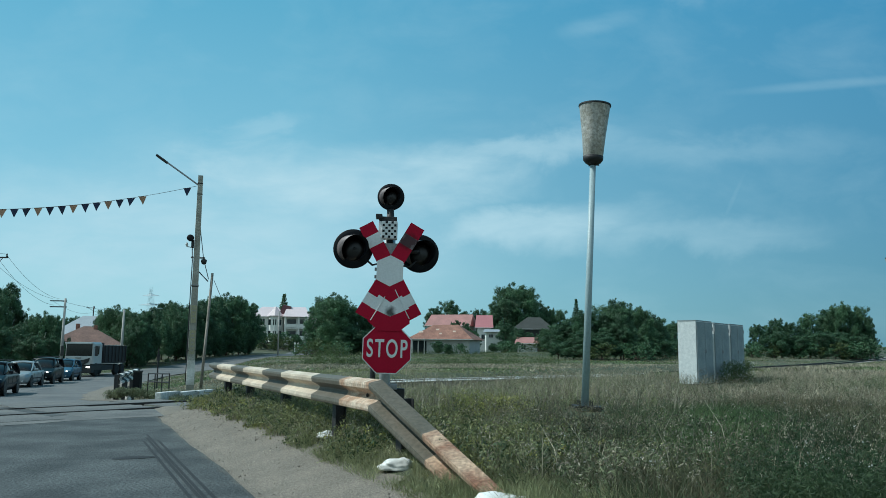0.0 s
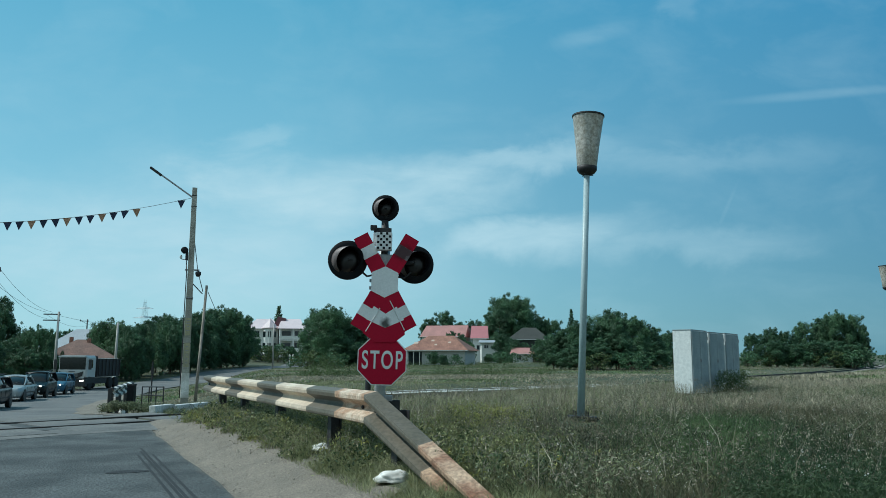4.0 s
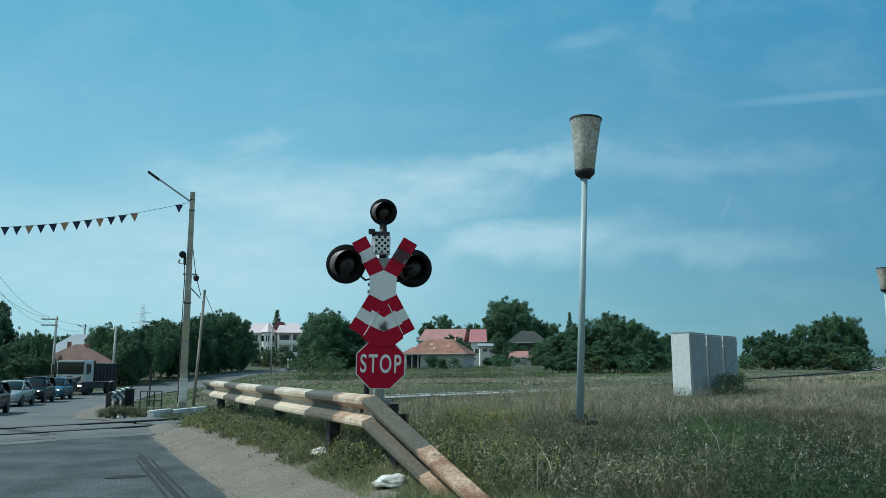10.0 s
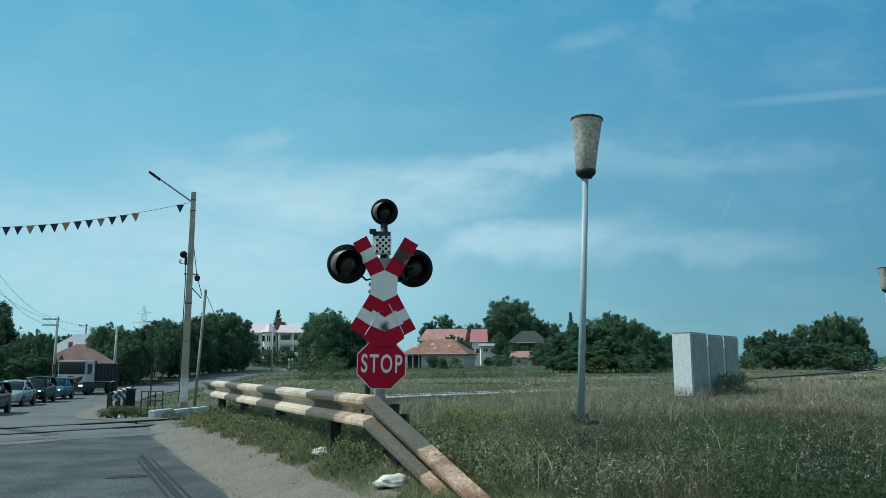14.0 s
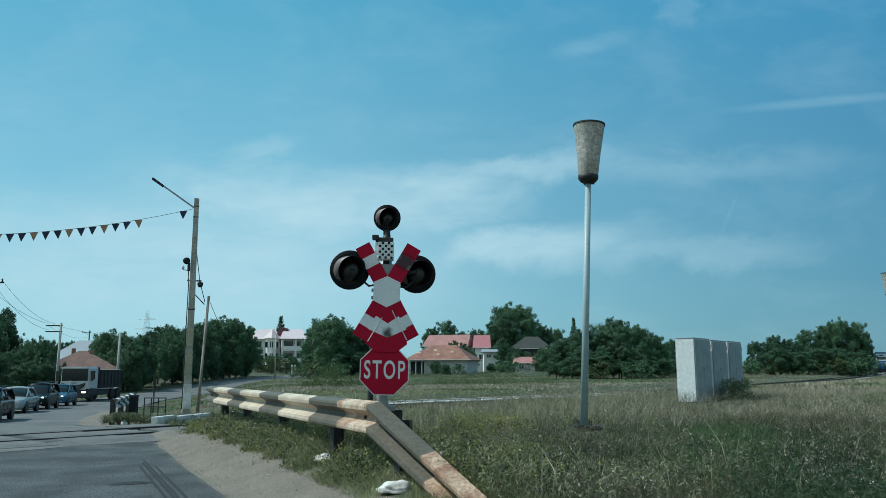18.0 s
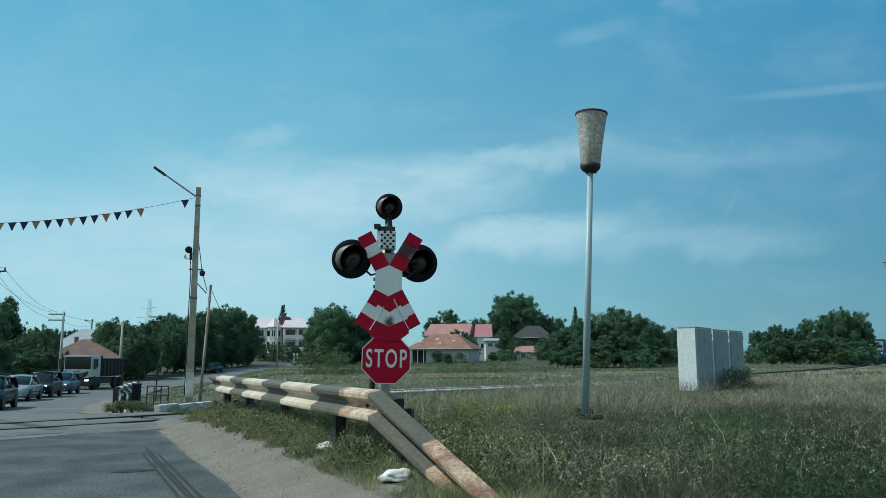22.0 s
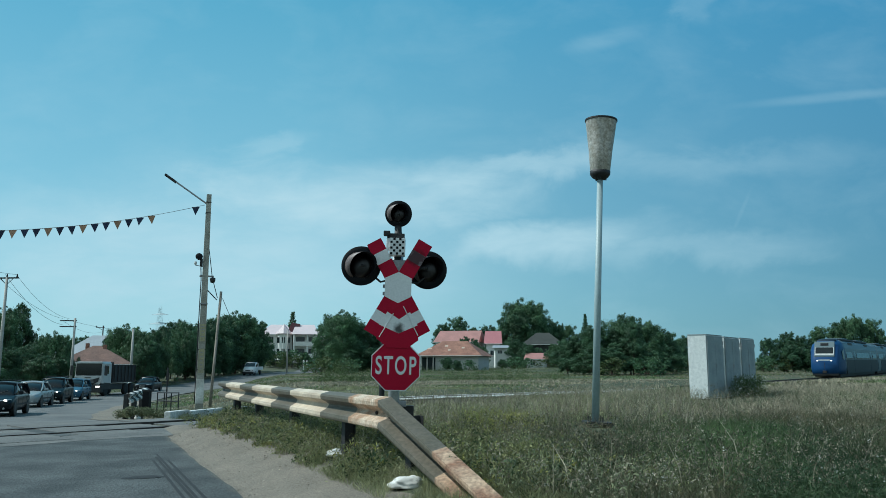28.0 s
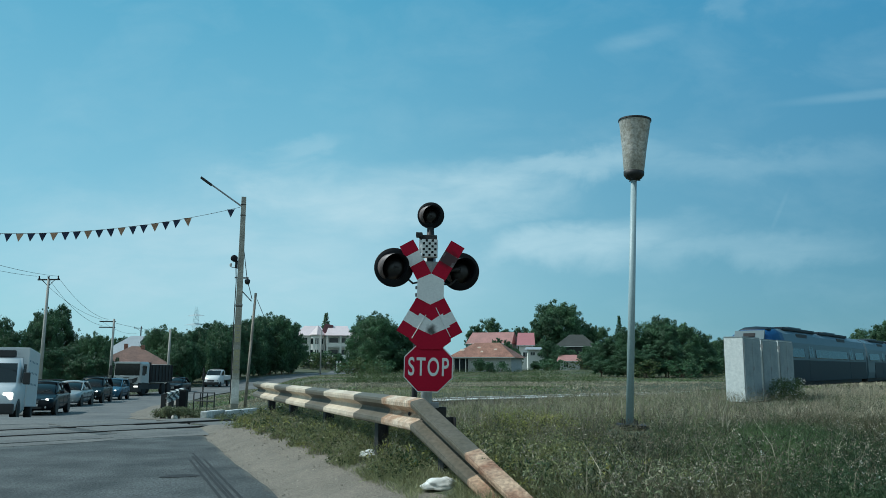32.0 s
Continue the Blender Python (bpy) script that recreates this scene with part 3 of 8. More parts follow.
for k in range(0, len(run) - 1, 2):
    d = run[k + 1] - run[k]
    ob = sleeper if first else new("sleeper", sleeper_mesh)
    first = False
    ob.parent = track
    ob.location = run[k] + Vector((0, 0, on_track(0, run[k].y) - 0.01))
    ob.rotation_euler = (0, 0, math.atan2(d.y, d.x))
# concrete slabs of the crossing, between and beside the rails
slab_bm = bmesh.new()
box(1.16, 1.28, 0.12, bevel=0.012, bm=slab_bm)
slab_mesh = None
SLAB = material("dusty dark concrete", (0.145, 0.145, 0.136), 0.9, vary=0.35, scale=0.9, fine=30, bump=0.5, second=(0.085, 0.088, 0.086))
crossing = thing("level_crossing", Matrix(), "grey concrete slabs laid between the rails across the road", "level crossing", kind="structure")
cross_run = [p for p in TRACK_LINE if -3.9 < off_line(ROAD_NP, p.x, p.y) < 5.0 and p.y < 30]
for k in range(8):
    j = min(int(k * 2.44), len(cross_run) - 2)
    d = (cross_run[j + 1] - cross_run[j]).normalized()
    side = Vector((d.y, -d.x, 0))
    for o, tall in ((0.0, -0.045), (1.47, -0.045), (-1.47, -0.045)):
        if slab_mesh is None:
            ob = part("slab", slab_bm, SLAB, crossing)
            slab_mesh = ob.data
        else:
            ob = new("slab", slab_mesh)
            ob.parent = crossing
        ob.location = cross_run[j] + side * o + Vector((0, 0, table(cross_run[j].y, DIP) + tall + 0.002 * (k % 2)))
        ob.rotation_euler = (0.004 * (k % 3 - 1), 0, math.atan2(d.y, d.x))
# dusty asphalt laid up to the slabs on both sides
for lo, hi in ((1.25, 2.6), (-2.7, -1.25)):
    ribbon("crossing_dust", cross_run, lo, hi, 0.008, SLAB, "pale dust over the asphalt beside the crossing slabs", "ground", wobble=0.6, step=8)
# the whitewashed edging on the near side of the track
edging = thing("track_edging", Matrix(), "whitewashed concrete edging along the railway track", "kerb", kind="structure")
edge_line = [Vector((x, y, z)) for x, y, z in ((-5.6, 21.6, 0.2), (-1.5, 25.0, 0.33), (3.7, 31.0, 0.31), (8.2, 36.6, 0.27), (12.2, 42.0, 0.22))]
bm = bmesh.new()
box(1.0, 0.16, 0.24, bevel=0.02, bm=bm)
cap_mesh = None
edge_mesh = None
for a, b in zip(edge_line, edge_line[1:]):
    n = round((b - a).length / 0.98)
    for k in range(n):
        p = a.lerp(b, (k + 0.5) / n)
        if edge_mesh is None:
            ob = part("edging_slab", bm, BALLAST, edging)
            edge_mesh = ob.data
        else:
            ob = new("edging_slab", edge_mesh)
            ob.parent = edging
        ob.location = p - Vector((0, 0, 0.14 + 0.012 * random.random()))
        ob.rotation_euler = (radians(-8), 0.02 * (random.random() - 0.5), math.atan2((b - a).y, (b - a).x))
        if cap_mesh is None:
            cap_mesh = part("whitewash", loft([[(x, -0.17, 0.035), (x, 0.0, 0.135), (x, 0.1, 0.135), (x, 0.1, 0.03)] for x in (-0.49, 0.49)]), LIME, ob).data
        else:
            new("whitewash", cap_mesh).parent = ob
# whitewashed kerb stones beyond the crossing
kerb = thing("kerb", Matrix(), "whitewashed concrete kerb stones beyond the crossing", "kerb", kind="structure")
bm = bmesh.new()
box(0.93, 0.18, 0.30, bevel=0.03, bm=bm)
kerb_mesh = None
for k in range(6):
    p = Vector((-7.28, 19.7, -0.03)).lerp(Vector((-6.5, 24.0, -0.12)), (k + 0.5) / 4.55) - Vector((0, 0, 0.015 * (k % 2)))
    if kerb_mesh is None:
        ob = part("kerb_stone", bm, KERB, kerb)
        kerb_mesh = ob.data
    else:
        ob = new("kerb_stone", kerb_mesh)
        ob.parent = kerb
    ob.location = p
    ob.rotation_euler = (0, 0, math.atan2(4.3, 0.8) + 0.03 * (k % 2))


# ---- guard rail ----
def w_profile(valley, top, h=0.31, d=0.08):
    """The W section of the beam: (towards the road, height) pairs, front skin then back skin."""
    pts = [(0.0, 0.0), (0.35, 0.03), (0.95, 0.09), (1.0, 0.16), (0.95, 0.27), (0.3 - valley, 0.38 + valley * 0.3), (0.1 - valley, 0.45), (0.1 - valley, 0.5), (0.3 - valley, 0.6), (0.95, 0.73),
           (1.0, 0.84), (0.95, 0.91), (0.35, 0.97), (0.0, 1.0)]
    front = [(a * d, -b * h) for a, b in pts]
    return front + [(a - 0.006, b) for a, b in reversed(front)]


def beam(s0, z0, s1, z1, aside, n=4, valley=0.0, d=0.105, lean=0.0):
    out = []
    for k in range(n + 1):
        t = k / n
        s, z = s0 + (s1 - s0) * t, z0 + (z1 - z0) * t
        q = ALONG * s + ASIDE * (aside + 0.10 * max(0.0, s - 15.2) ** 2)
        tip = lean * max(0.0, 6.7 - s) / 2.28       # the sloping end leans back, more towards its tip
        out.append([(q.x - ASIDE.x * (a + b / 0.31 * tip), q.y - ASIDE.y * (a + b / 0.31 * tip), z + b * (1 - 0.5 * tip)) for a, b in w_profile(valley, 0, 0.31, d)])
    return out


guard = thing("guard_rail", Matrix(), "striped steel guard rail sloping into the ground beside the road", "guard rail")
TOP = 0.94
bands = [(16.2, 14.75, "d"), (14.75, 13.4, "p"), (13.4, 12.4, "d"), (12.4, 11.05, "p"), (11.05, 9.98, "d"), (9.98, 8.6, "p"), (8.6, 7.6, "d"),
         (7.6, 6.7, "r")]
MATS = {"d": RAIL_DARK, "p": RAIL_PALE, "r": RAIL_RUST}
for s0, s1, c in bands:
    bm = bmesh.new()
    loft(beam(s0, TOP, s1, TOP, 2.60, 8 if s0 > 15 else 4, 0.05), bm)
    part("beam_band", bm, MATS[c], guard, {"d": "dark grey-brown painted band", "p": "cream painted band", "r": "rusty cream painted band"}[c])
slope = lambda s: TOP - (6.7 - s) * 0.285
for s0, s1, c in ((6.7, 5.52, "d"), (5.52, 4.42, "r")):
    bm = bmesh.new()
    loft(beam(s0, slope(s0), s1, slope(s1), 2.60, 4, 0.16, 0.125, 0.07), bm)
    part("beam_band", bm, RAIL_RUSTED if c == "r" else MATS[c], guard, {"d": "dark grey sloping band", "r": "rusty peeling end band"}[c])
# the beam's far end turns back in a rounded lip
for s, foot in ((14.6, 0.2), (12.71, 0.2), (10.45, 0.2), (8.16, 0.1), (6.35, 0.1)):
    q = ALONG * s + ASIDE * 2.69
    turn = Matrix.Translation((q.x, q.y, 0)) @ Matrix.Rotation(math.atan2(ALONG.y, ALONG.x), 4, "Z")
    bm = bmesh.new()
    top = TOP - 0.06 if s > 6.5 else slope(s) - 0.05
    for c, sx, sy in (((0, 0.055, 0), 0.12, 0.008), ((0, -0.055, 0), 0.12, 0.008), ((0, 0, 0), 0.008, 0.11)):
        box(sx, sy, top - foot + 0.25, (c[0], c[1], (top + foot - 0.25) / 2), m=turn, bm=bm)
    part("post", bm, DARK_IRON, guard)
    bm = bmesh.new()
    box(0.1, 0.06, 0.2, (0, 0.055, top - 0.12), 0.008, m=turn, bm=bm)
    part("spacer", bm, DARK_IRON, guard)
for s in (15.4, 7.0, 4.6, 4.5):
    q = ALONG * s + ASIDE * 2.585
    z = (TOP if s > 6.7 else slope(s)) - (0.155 if s > 4.7 else 0.05 if s == 4.6 else 0.24)
    bm = lathe([(0.018, 0), (0.018, 0.012), (0.008, 0.02)], 8, m=Matrix.Translation((q.x, q.y, z)) @ (-ASIDE).to_track_quat("Z", "Y").to_matrix().to_4x4())
    part("bolt", bm, DARK_IRON, guard)


def boulder(name, place, size, mat, label, category, seed):
    bm = bmesh.new()
    bmesh.ops.create_icosphere(bm, subdivisions=4, radius=1)
    for v in bm.verts:
        v.co *= 1 + 0.3 * noise.noise(v.co * 1.3 + Vector((seed, 0, 0))) + 0.1 * noise.noise(v.co * 3.7 + Vector((seed, 3, 0))) + 0.04 * noise.noise(v.co * 11 + Vector((seed, 3, 7)))
        v.co = Vector((v.co.x * size[0], v.co.y * size[1], max(v.co.z, -0.4) * size[2]))
    ob = part(name, bm, mat, None, "", True)
    ob.location = (place[0], place[1], ground_at(place[0], place[1]) + 0.2 * size[2])
    return tagged(ob, label, category, group="whitewashed stones")


boulder("painted_stone", (-1.29, 8.62, 0.36), (0.15, 0.12, 0.05), LIME, "whitewashed stone at the foot of a guard rail post", "stone", 1.0)
boulder("painted_stone", (-0.415, 6.6, 0.33), (0.145, 0.12, 0.062), LIME, "whitewashed stone lying in the grass", "stone", 5.0)
boulder("painted_stone", (0.34, 5.02, 0.30), (0.24, 0.16, 0.07), LIME, "whitewashed stone at the end of the guard rail", "stone", 9.0)

# ---- crossing signal ----
signal = thing("crossing_signal", pose(-0.665, 8.2, 0.33, 0, 1.2, 3), "level crossing signal with three black lamps, striped cross and stop sign", "railway signal")
Z0 = 0.33
bm = rod((-0.02, 0.12, -0.2), (-0.02, 0.12, 2.2), 0.058, n=20)
part("post", bm, STEEL, signal, smooth=True)
part("base", box(0.32, 0.32, 0.2, (0, 0.12, 0.0), 0.03), CONCRETE, signal)
part("junction_box", box(0.13, 0.08, 0.12, (0.13, 0.2, 0.42), 0.01), DARK_IRON, signal)
part("cable_clamp", box(0.09, 0.05, 0.06, (0.07, 0.1, 0.5), 0.01), SIGN_BACK, signal)
CX, CZ = -0.003, 2.04 - Z0       # the middle of the cross
ARM = 0.165


def arm(r0, r1, angle, centre, y, mat, label=""):
    """A piece of a cross board, from r0 to r1 along a direction that leans by angle from straight up."""
    turn = Matrix.Translation((centre[0], y, centre[1])) @ Matrix.Rotation(radians(angle), 4, "Y")
    bm = prism([(-ARM / 2, r0), (ARM / 2, r0), (ARM / 2, r1), (-ARM / 2, r1)], 0.012, m=turn)
    return part("cross_panel", bm, mat, signal, label)


def sooty(name, base, centre, size, dark):
    """White or red enamel with a blurred soot stain about a place on the board."""
    m = base.copy()
    m.name = name
    n, l = m.node_tree.nodes, m.node_tree.links
    b = n["Principled BSDF"]
    was = b.inputs["Base Color"].links[0].from_socket
    c = n.new("ShaderNodeTexCoord")
    at = n.new("ShaderNodeMapping")
    at.vector_type = "TEXTURE"
    at.inputs["Location"].default_value, at.inputs["Scale"].default_value = (centre[0], 0, centre[1]), (size[0], 1, size[1])
    l.new(c.outputs["Object"], at.inputs["Vector"])
    far = n.new("ShaderNodeVectorMath")
    far.operation = "LENGTH"
    l.new(at.outputs[0], far.inputs[0])
    grime = n.new("ShaderNodeTexNoise")
    grime.inputs["Scale"].default_value, grime.inputs["Detail"].default_value = 22, 5
    l.new(c.outputs["Object"], grime.inputs["Vector"])
    add = n.new("ShaderNodeMath")
    add.operation = "MULTIPLY_ADD"
    l.new(grime.outputs["Fac"], add.inputs[0])
    add.inputs[1].default_value = 0.9
    l.new(far.outputs["Value"], add.inputs[2])
    ramp = n.new("ShaderNodeMapRange")
    ramp.inputs["From Min"].default_value, ramp.inputs["From Max"].default_value = 1.45, 0.75
    l.new(add.outputs[0], ramp.inputs["Value"])
    mix = n.new("ShaderNodeMix")
    mix.data_type = "RGBA"
    mix.inputs[7].default_value = (*dark, 1)
    l.new(ramp.outputs[0], mix.inputs[0])
    l.new(was, mix.inputs[6])
    l.new(mix.outputs[2], b.inputs["Base Color"])
    return m


UPPER = (CX + 0.37 * math.sin(radians(29.5)), CZ + 0.37 * math.cos(radians(29.5)))
SOOT_ARM, SOOT_RED = sooty("white enamel, scorched", WHITE, UPPER, (0.26, 0.26), (0.045, 0.010, 0.014)), sooty("red enamel, scorched", RED, UPPER, (0.115, 0.115), (0.05, 0.008, 0.012))
SOOT_HEART = sooty("white enamel with soot", WHITE, (CX + 0.02, CZ - 0.44), (0.07, 0.085), (0.06, 0.06, 0.055))
for a in (-29.5, 29.5, 150.5, 209.5):
    front = 0.0 if a in (-29.5, 150.5) else 0.004
    for r0, r1, c in ((0.14 if abs(a) < 90 else 0.12, 0.31, RED), (0.31, 0.43, WHITE), (0.43, 0.56, RED)):
        if a == 29.5:
            c = SOOT_ARM if c is WHITE else SOOT_RED
        arm(r0, r1, a, (CX, CZ), -0.03 + front, c)
# the white heart of the cross
hx = [(-0.143, 0.10), (0, 0.166), (0.138, 0.10), (0.138, -0.095), (0, -0.165), (-0.143, -0.095)]
part("cross_centre", prism([(CX + x, CZ + z) for x, z in hx], 0.01, m=Matrix.Translation((0, -0.036, 0))), WHITE, signal, "white middle of the cross")
PX = 0.00596
for c, pts in ((RED, ((-5, -18), (5, -18), (22, -43), (3, -56), (-18, -43))), (WHITE, ((-18, -43), (3, -56), (22, -43), (36, -66), (3, -81), (-32, -66))),
               (RED, ((-32, -66), (3, -81), (36, -66), (38, -92), (20, -106), (-16, -106), (-36, -90)))):
    part("cross_panel", prism([(CX + x * PX, CZ + z * PX) for x, z in pts], 0.012, m=Matrix.Translation((0, -0.034, 0))), SOOT_HEART if c is WHITE else c, signal)
# pale edges where the overlapping boards meet
for (x0, z0), (x1, z1) in (((-7, -46), (-31, -88)), ((10, -33), (37, -84))):
    part("board_edge", rod((CX + x0 * PX, -0.040, CZ + z0 * PX), (CX + x1 * PX, -0.040, CZ + z1 * PX), 0.0045, n=6), WHITE, signal, "bare pale board edge")
part("back_plate", box(0.16, 0.03, 0.8, (0, 0.02, CZ - 0.1), 0.005), SIGN_BACK, signal)


def octagon(r):
    return [(r * math.cos(radians(22.5 + 45 * k)) / math.cos(radians(22.5)), r * math.sin(radians(22.5 + 45 * k)) / math.cos(radians(22.5))) for k in range(8)]


SZ = 1.22 - Z0
part("stop_board", prism([(x - 0.005, z + SZ) for x, z in octagon(0.256)], 0.015, m=Matrix.Translation((0, -0.019, 0))), WHITE, signal, "white rim of the stop sign")
part("stop_face", prism([(x - 0.005, z + SZ) for x, z in octagon(0.246)], 0.012, m=Matrix.Translation((0, -0.022, 0))), RED, signal, "red stop sign face")
text = bpy.data.curves.new("stop_word", "FONT")
text.space_character = 1.22
text.body, text.size, text.align_x, text.align_y, text.extrude = "STOP", 0.245, "CENTER", "CENTER", 0.002
text.offset = 0.0035
tmp = new("stop_word", text)
word = bpy.data.meshes.new_from_object(tmp)
bpy.data.objects.remove(tmp)
vs = np.array([v.co[:] for v in word.vertices])
wide, tall = np.ptp(vs[:, 0]), np.ptp(vs[:, 1])
word.transform(Matrix.Diagonal((0.425 / wide, 0.192 / tall, 1, 1)))
word.materials.append(WHITE)
ob = new("stop_word", word)
ob.parent = signal
ob.matrix_local = pose(-0.005, -0.0245, SZ - 0.004, 90, 0, 0)
tagged(ob, "white STOP lettering")


def lamp(x, z, r, label, back=0.06):
    at = Matrix.Translation((x, back, z)) @ Matrix.Rotation(radians(90), 4, "X")
    disc = part("lamp_disc", lathe([(r * 0.2, -0.05), (r * 0.9, -0.03), (r, 0.0), (r, 0.012), (r * 0.97, 0.018), (r * 0.5, 0.012), (0.001, 0.012)], 40, m=at), BLACK, signal, label, True)
    q = r * 0.62
    part("lens", lathe([(q, 0.013), (q * 0.98, 0.02), (q * 0.6, 0.035), (0.001, 0.042)], 32, m=at), RED_LENS, disc, "dark unlit lens", True)
    # hood: an open tube, cut away below, that looks a little to the side and down
    bm = bmesh.new()
    n = 28
    def ring(rad, k, depth):
        a = radians(-65 + 310 * k / n)
        return Vector((rad * math.cos(a) - 0.03 + 0.42 * depth, back - 0.01 - depth, rad * math.sin(a) - 0.06 * depth))
    def reach(k):
        return 0.02 + 0.17 * r / 0.2 * math.sin(math.pi * min(1, max(0, k / n))) ** 0.6
    outer0 = [bm.verts.new(ring(q * 1.12, k, 0)) for k in range(n + 1)]
    outer1 = [bm.verts.new(ring(q * 1.06, k, reach(k))) for k in range(n + 1)]
    inner1 = [bm.verts.new(ring(q * 1.03, k, reach(k))) for k in range(n + 1)]
    inner0 = [bm.verts.new(ring(q * 1.09, k, 0)) for k in range(n + 1)]
    for a, b in ((outer0, outer1), (outer1, inner1), (inner1, inner0)):
        for k in range(n):
            bm.faces.new((a[k], a[k + 1], b[k + 1], b[k]))
    bm.transform(Matrix.Translation((x, 0, z)))
    bm.faces.ensure_lookup_table()
    for k, f in enumerate(bm.faces):
        f.material_index = 0 if k < n else 1
    part("hood", bm, [HOOD, BLACK], disc, "faded lamp hood, black inside", True)
    part("bracket", rod((x, 0.03, z), (0, 0.12, z - 0.02 if abs(x) > 0.1 else z - 0.25), 0.02, n=10), DARK_IRON, signal)


lamp(-0.410, 2.272 - Z0, 0.212, "large black signal lamp disc")
lamp(0.305, 2.265 - Z0, 0.210, "large black signal lamp disc", 0.22)
lamp(-0.028, 2.85 - Z0, 0.146, "small black signal lamp disc on top")
part("neck", rod((-0.02, 0.1, 2.1 - Z0), (-0.028, 0.06, 2.72 - Z0), 0.038, n=14), DARK_IRON, signal, smooth=True)
bellbox = part("bell_box", box(0.17, 0.12, 0.19, (-0.028, 0.0, 2.475 - Z0), 0.012), WHITE, signal, "white bell box with dark holes")
for j in range(6):
    for k in range(5):
        if (j + k) % 2 == 0:
            part("hole", box(0.024, 0.004, 0.024, (-0.090 + 0.031 * k, -0.0615, 2.475 - Z0 - 0.075 + 0.031 * j), m=Matrix()), BLACK, bellbox)
part("bell_cover", box(0.035, 0.05, 0.14, (-0.128, 0.0, 2.5 - Z0), 0.012), WHITE, bellbox)
part("clamp", box(0.19, 0.07, 0.05, (-0.048, 0.02, 2.60 - Z0), 0.01), DARK_IRON, signal)
part("clamp", box(0.07, 0.09, 0.05, (-0.143, -0.01, 2.62 - Z0), 0.01), DARK_IRON, signal)
part("rear_pipe", rod((-0.155, 0.18, -0.1), (-0.145, 0.18, 1.62), 0.03, n=12), DARK_IRON, signal)
for z in (0.46, 1.2, 1.5, 1.66, 1.74):
    part("pipe_clip", box(0.09, 0.05, 0.035, (-0.13, 0.15, z), 0.006), SIGN_BACK, signal)
line("lamp_cable", [(-0.30, 0.10, 1.86), (-0.2, 0.1, 1.78), (-0.13, 0.12, 1.80)], 0.012, WIRE, signal)
line("lamp_cable", [(0.27, 0.10, 1.84), (0.2, 0.1, 1.77), (0.1, 0.12, 1.79)], 0.012, WIRE, signal)


# ---- masts with sheet-metal lamp funnels ----


def mast(m, label):
    ob = thing("lamp_mast", m, label, "lamp mast", "funnel lamp masts")
    part("pole", rod((0, 0, -0.12), (0, 0, 4.08), 0.062, 0.05, n=20), POLE_PAINT, ob, smooth=True)
    part("base_plate", box(0.46, 0.4, 0.04, (0.04, 0, 0.0), 0.006), DARK_IRON, ob, "dark rusty foot plate")
    for k in range(4):
        part("anchor_bolt", rod((-0.1 + 0.2 * (k % 2), -0.1 + 0.2 * (k // 2), 0), (-0.1 + 0.2 * (k % 2), -0.1 + 0.2 * (k // 2), 0.1), 0.012, n=8), DARK_IRON, ob)
    part("funnel", lathe([(0.12, 4.1), (0.165, 4.17), (0.2, 4.55), (0.262, 5.06), (0.266, 5.07), (0.25, 5.06), (0.18, 4.5)], 36), BUCKET, ob, "rusty galvanised funnel", True)
    part("funnel_rim", lathe([(0.262, 5.055), (0.275, 5.06), (0.275, 5.085), (0.255, 5.085), (0.25, 5.06)], 36), DARK_IRON, ob, "dark rolled rim")
    part("collar", lathe([(0.06, 4.03), (0.13, 4.07), (0.168, 4.12), (0.172, 4.18), (0.16, 4.185)], 30), DARK_IRON, ob, "dark funnel foot", True)
    for a in (0, 120, 240):
        part("set_screw", rod((0.04 * math.cos(radians(a)), 0.04 * math.sin(radians(a)), 4.04), (0.11 * math.cos(radians(a)), 0.11 * math.sin(radians(a)), 4.04), 0.01, n=6), DARK_IRON, ob)
    return ob


first_mast = mast(pose(2.22, 12.9, 0.33, 0, 2.7, 0), "pale grey mast with a galvanised funnel on top, leaning slightly")
copy_thing(first_mast, pose(18.96, 33.2, 0.3, 0, -0.5, 40))

# ---- relay cabinets ----
for k, (s, h) in enumerate(((0.0, 1.74), (1.43, 1.72), (2.86, 1.73))):
    face = Vector((0.61, 0.79, 0))
    p = Vector((6.62, 21.85, 0.38)) + face * (s + 0.66)
    cab = thing("relay_cabinet", Matrix.Translation(p) @ Matrix.Rotation(math.atan2(face.y, face.x), 4, "Z"),
                "tall pale grey metal relay cabinet standing in the grass", "cabinet", "relay cabinets")
    part("body", box(1.25, 0.52, h, (-0.02, 0, h / 2), 0.012), CABINET, cab)
    part("roof", box(1.27, 0.54, 0.025, (-0.02, 0, h + 0.010), 0.006), CABINET_SHADED, cab)
    part("plinth", box(1.2, 0.46, 0.3, (-0.02, 0, -0.152), 0.01), DARK_IRON, cab)
    for j in range(2):
        # doors darker than the body: shade of this side is in their colour
        door = part("door", box(0.595, 0.03, h - 0.05, (-0.33 + 0.62 * j, -0.277, h / 2), 0.008), CABINET_SHADED, cab, "streaked grey door")
        part("handle", box(0.02, 0.02, 0.09, (-0.06 + 0.08 * j, -0.296, h * 0.52), 0.004), SIGN_BACK, door)
        for z in (0.25, h - 0.25):
            part("hinge", rod((-0.63 + 1.23 * j, -0.29, z), (-0.63 + 1.23 * j, -0.29, z + 0.1), 0.012, n=8), SIGN_BACK, door)

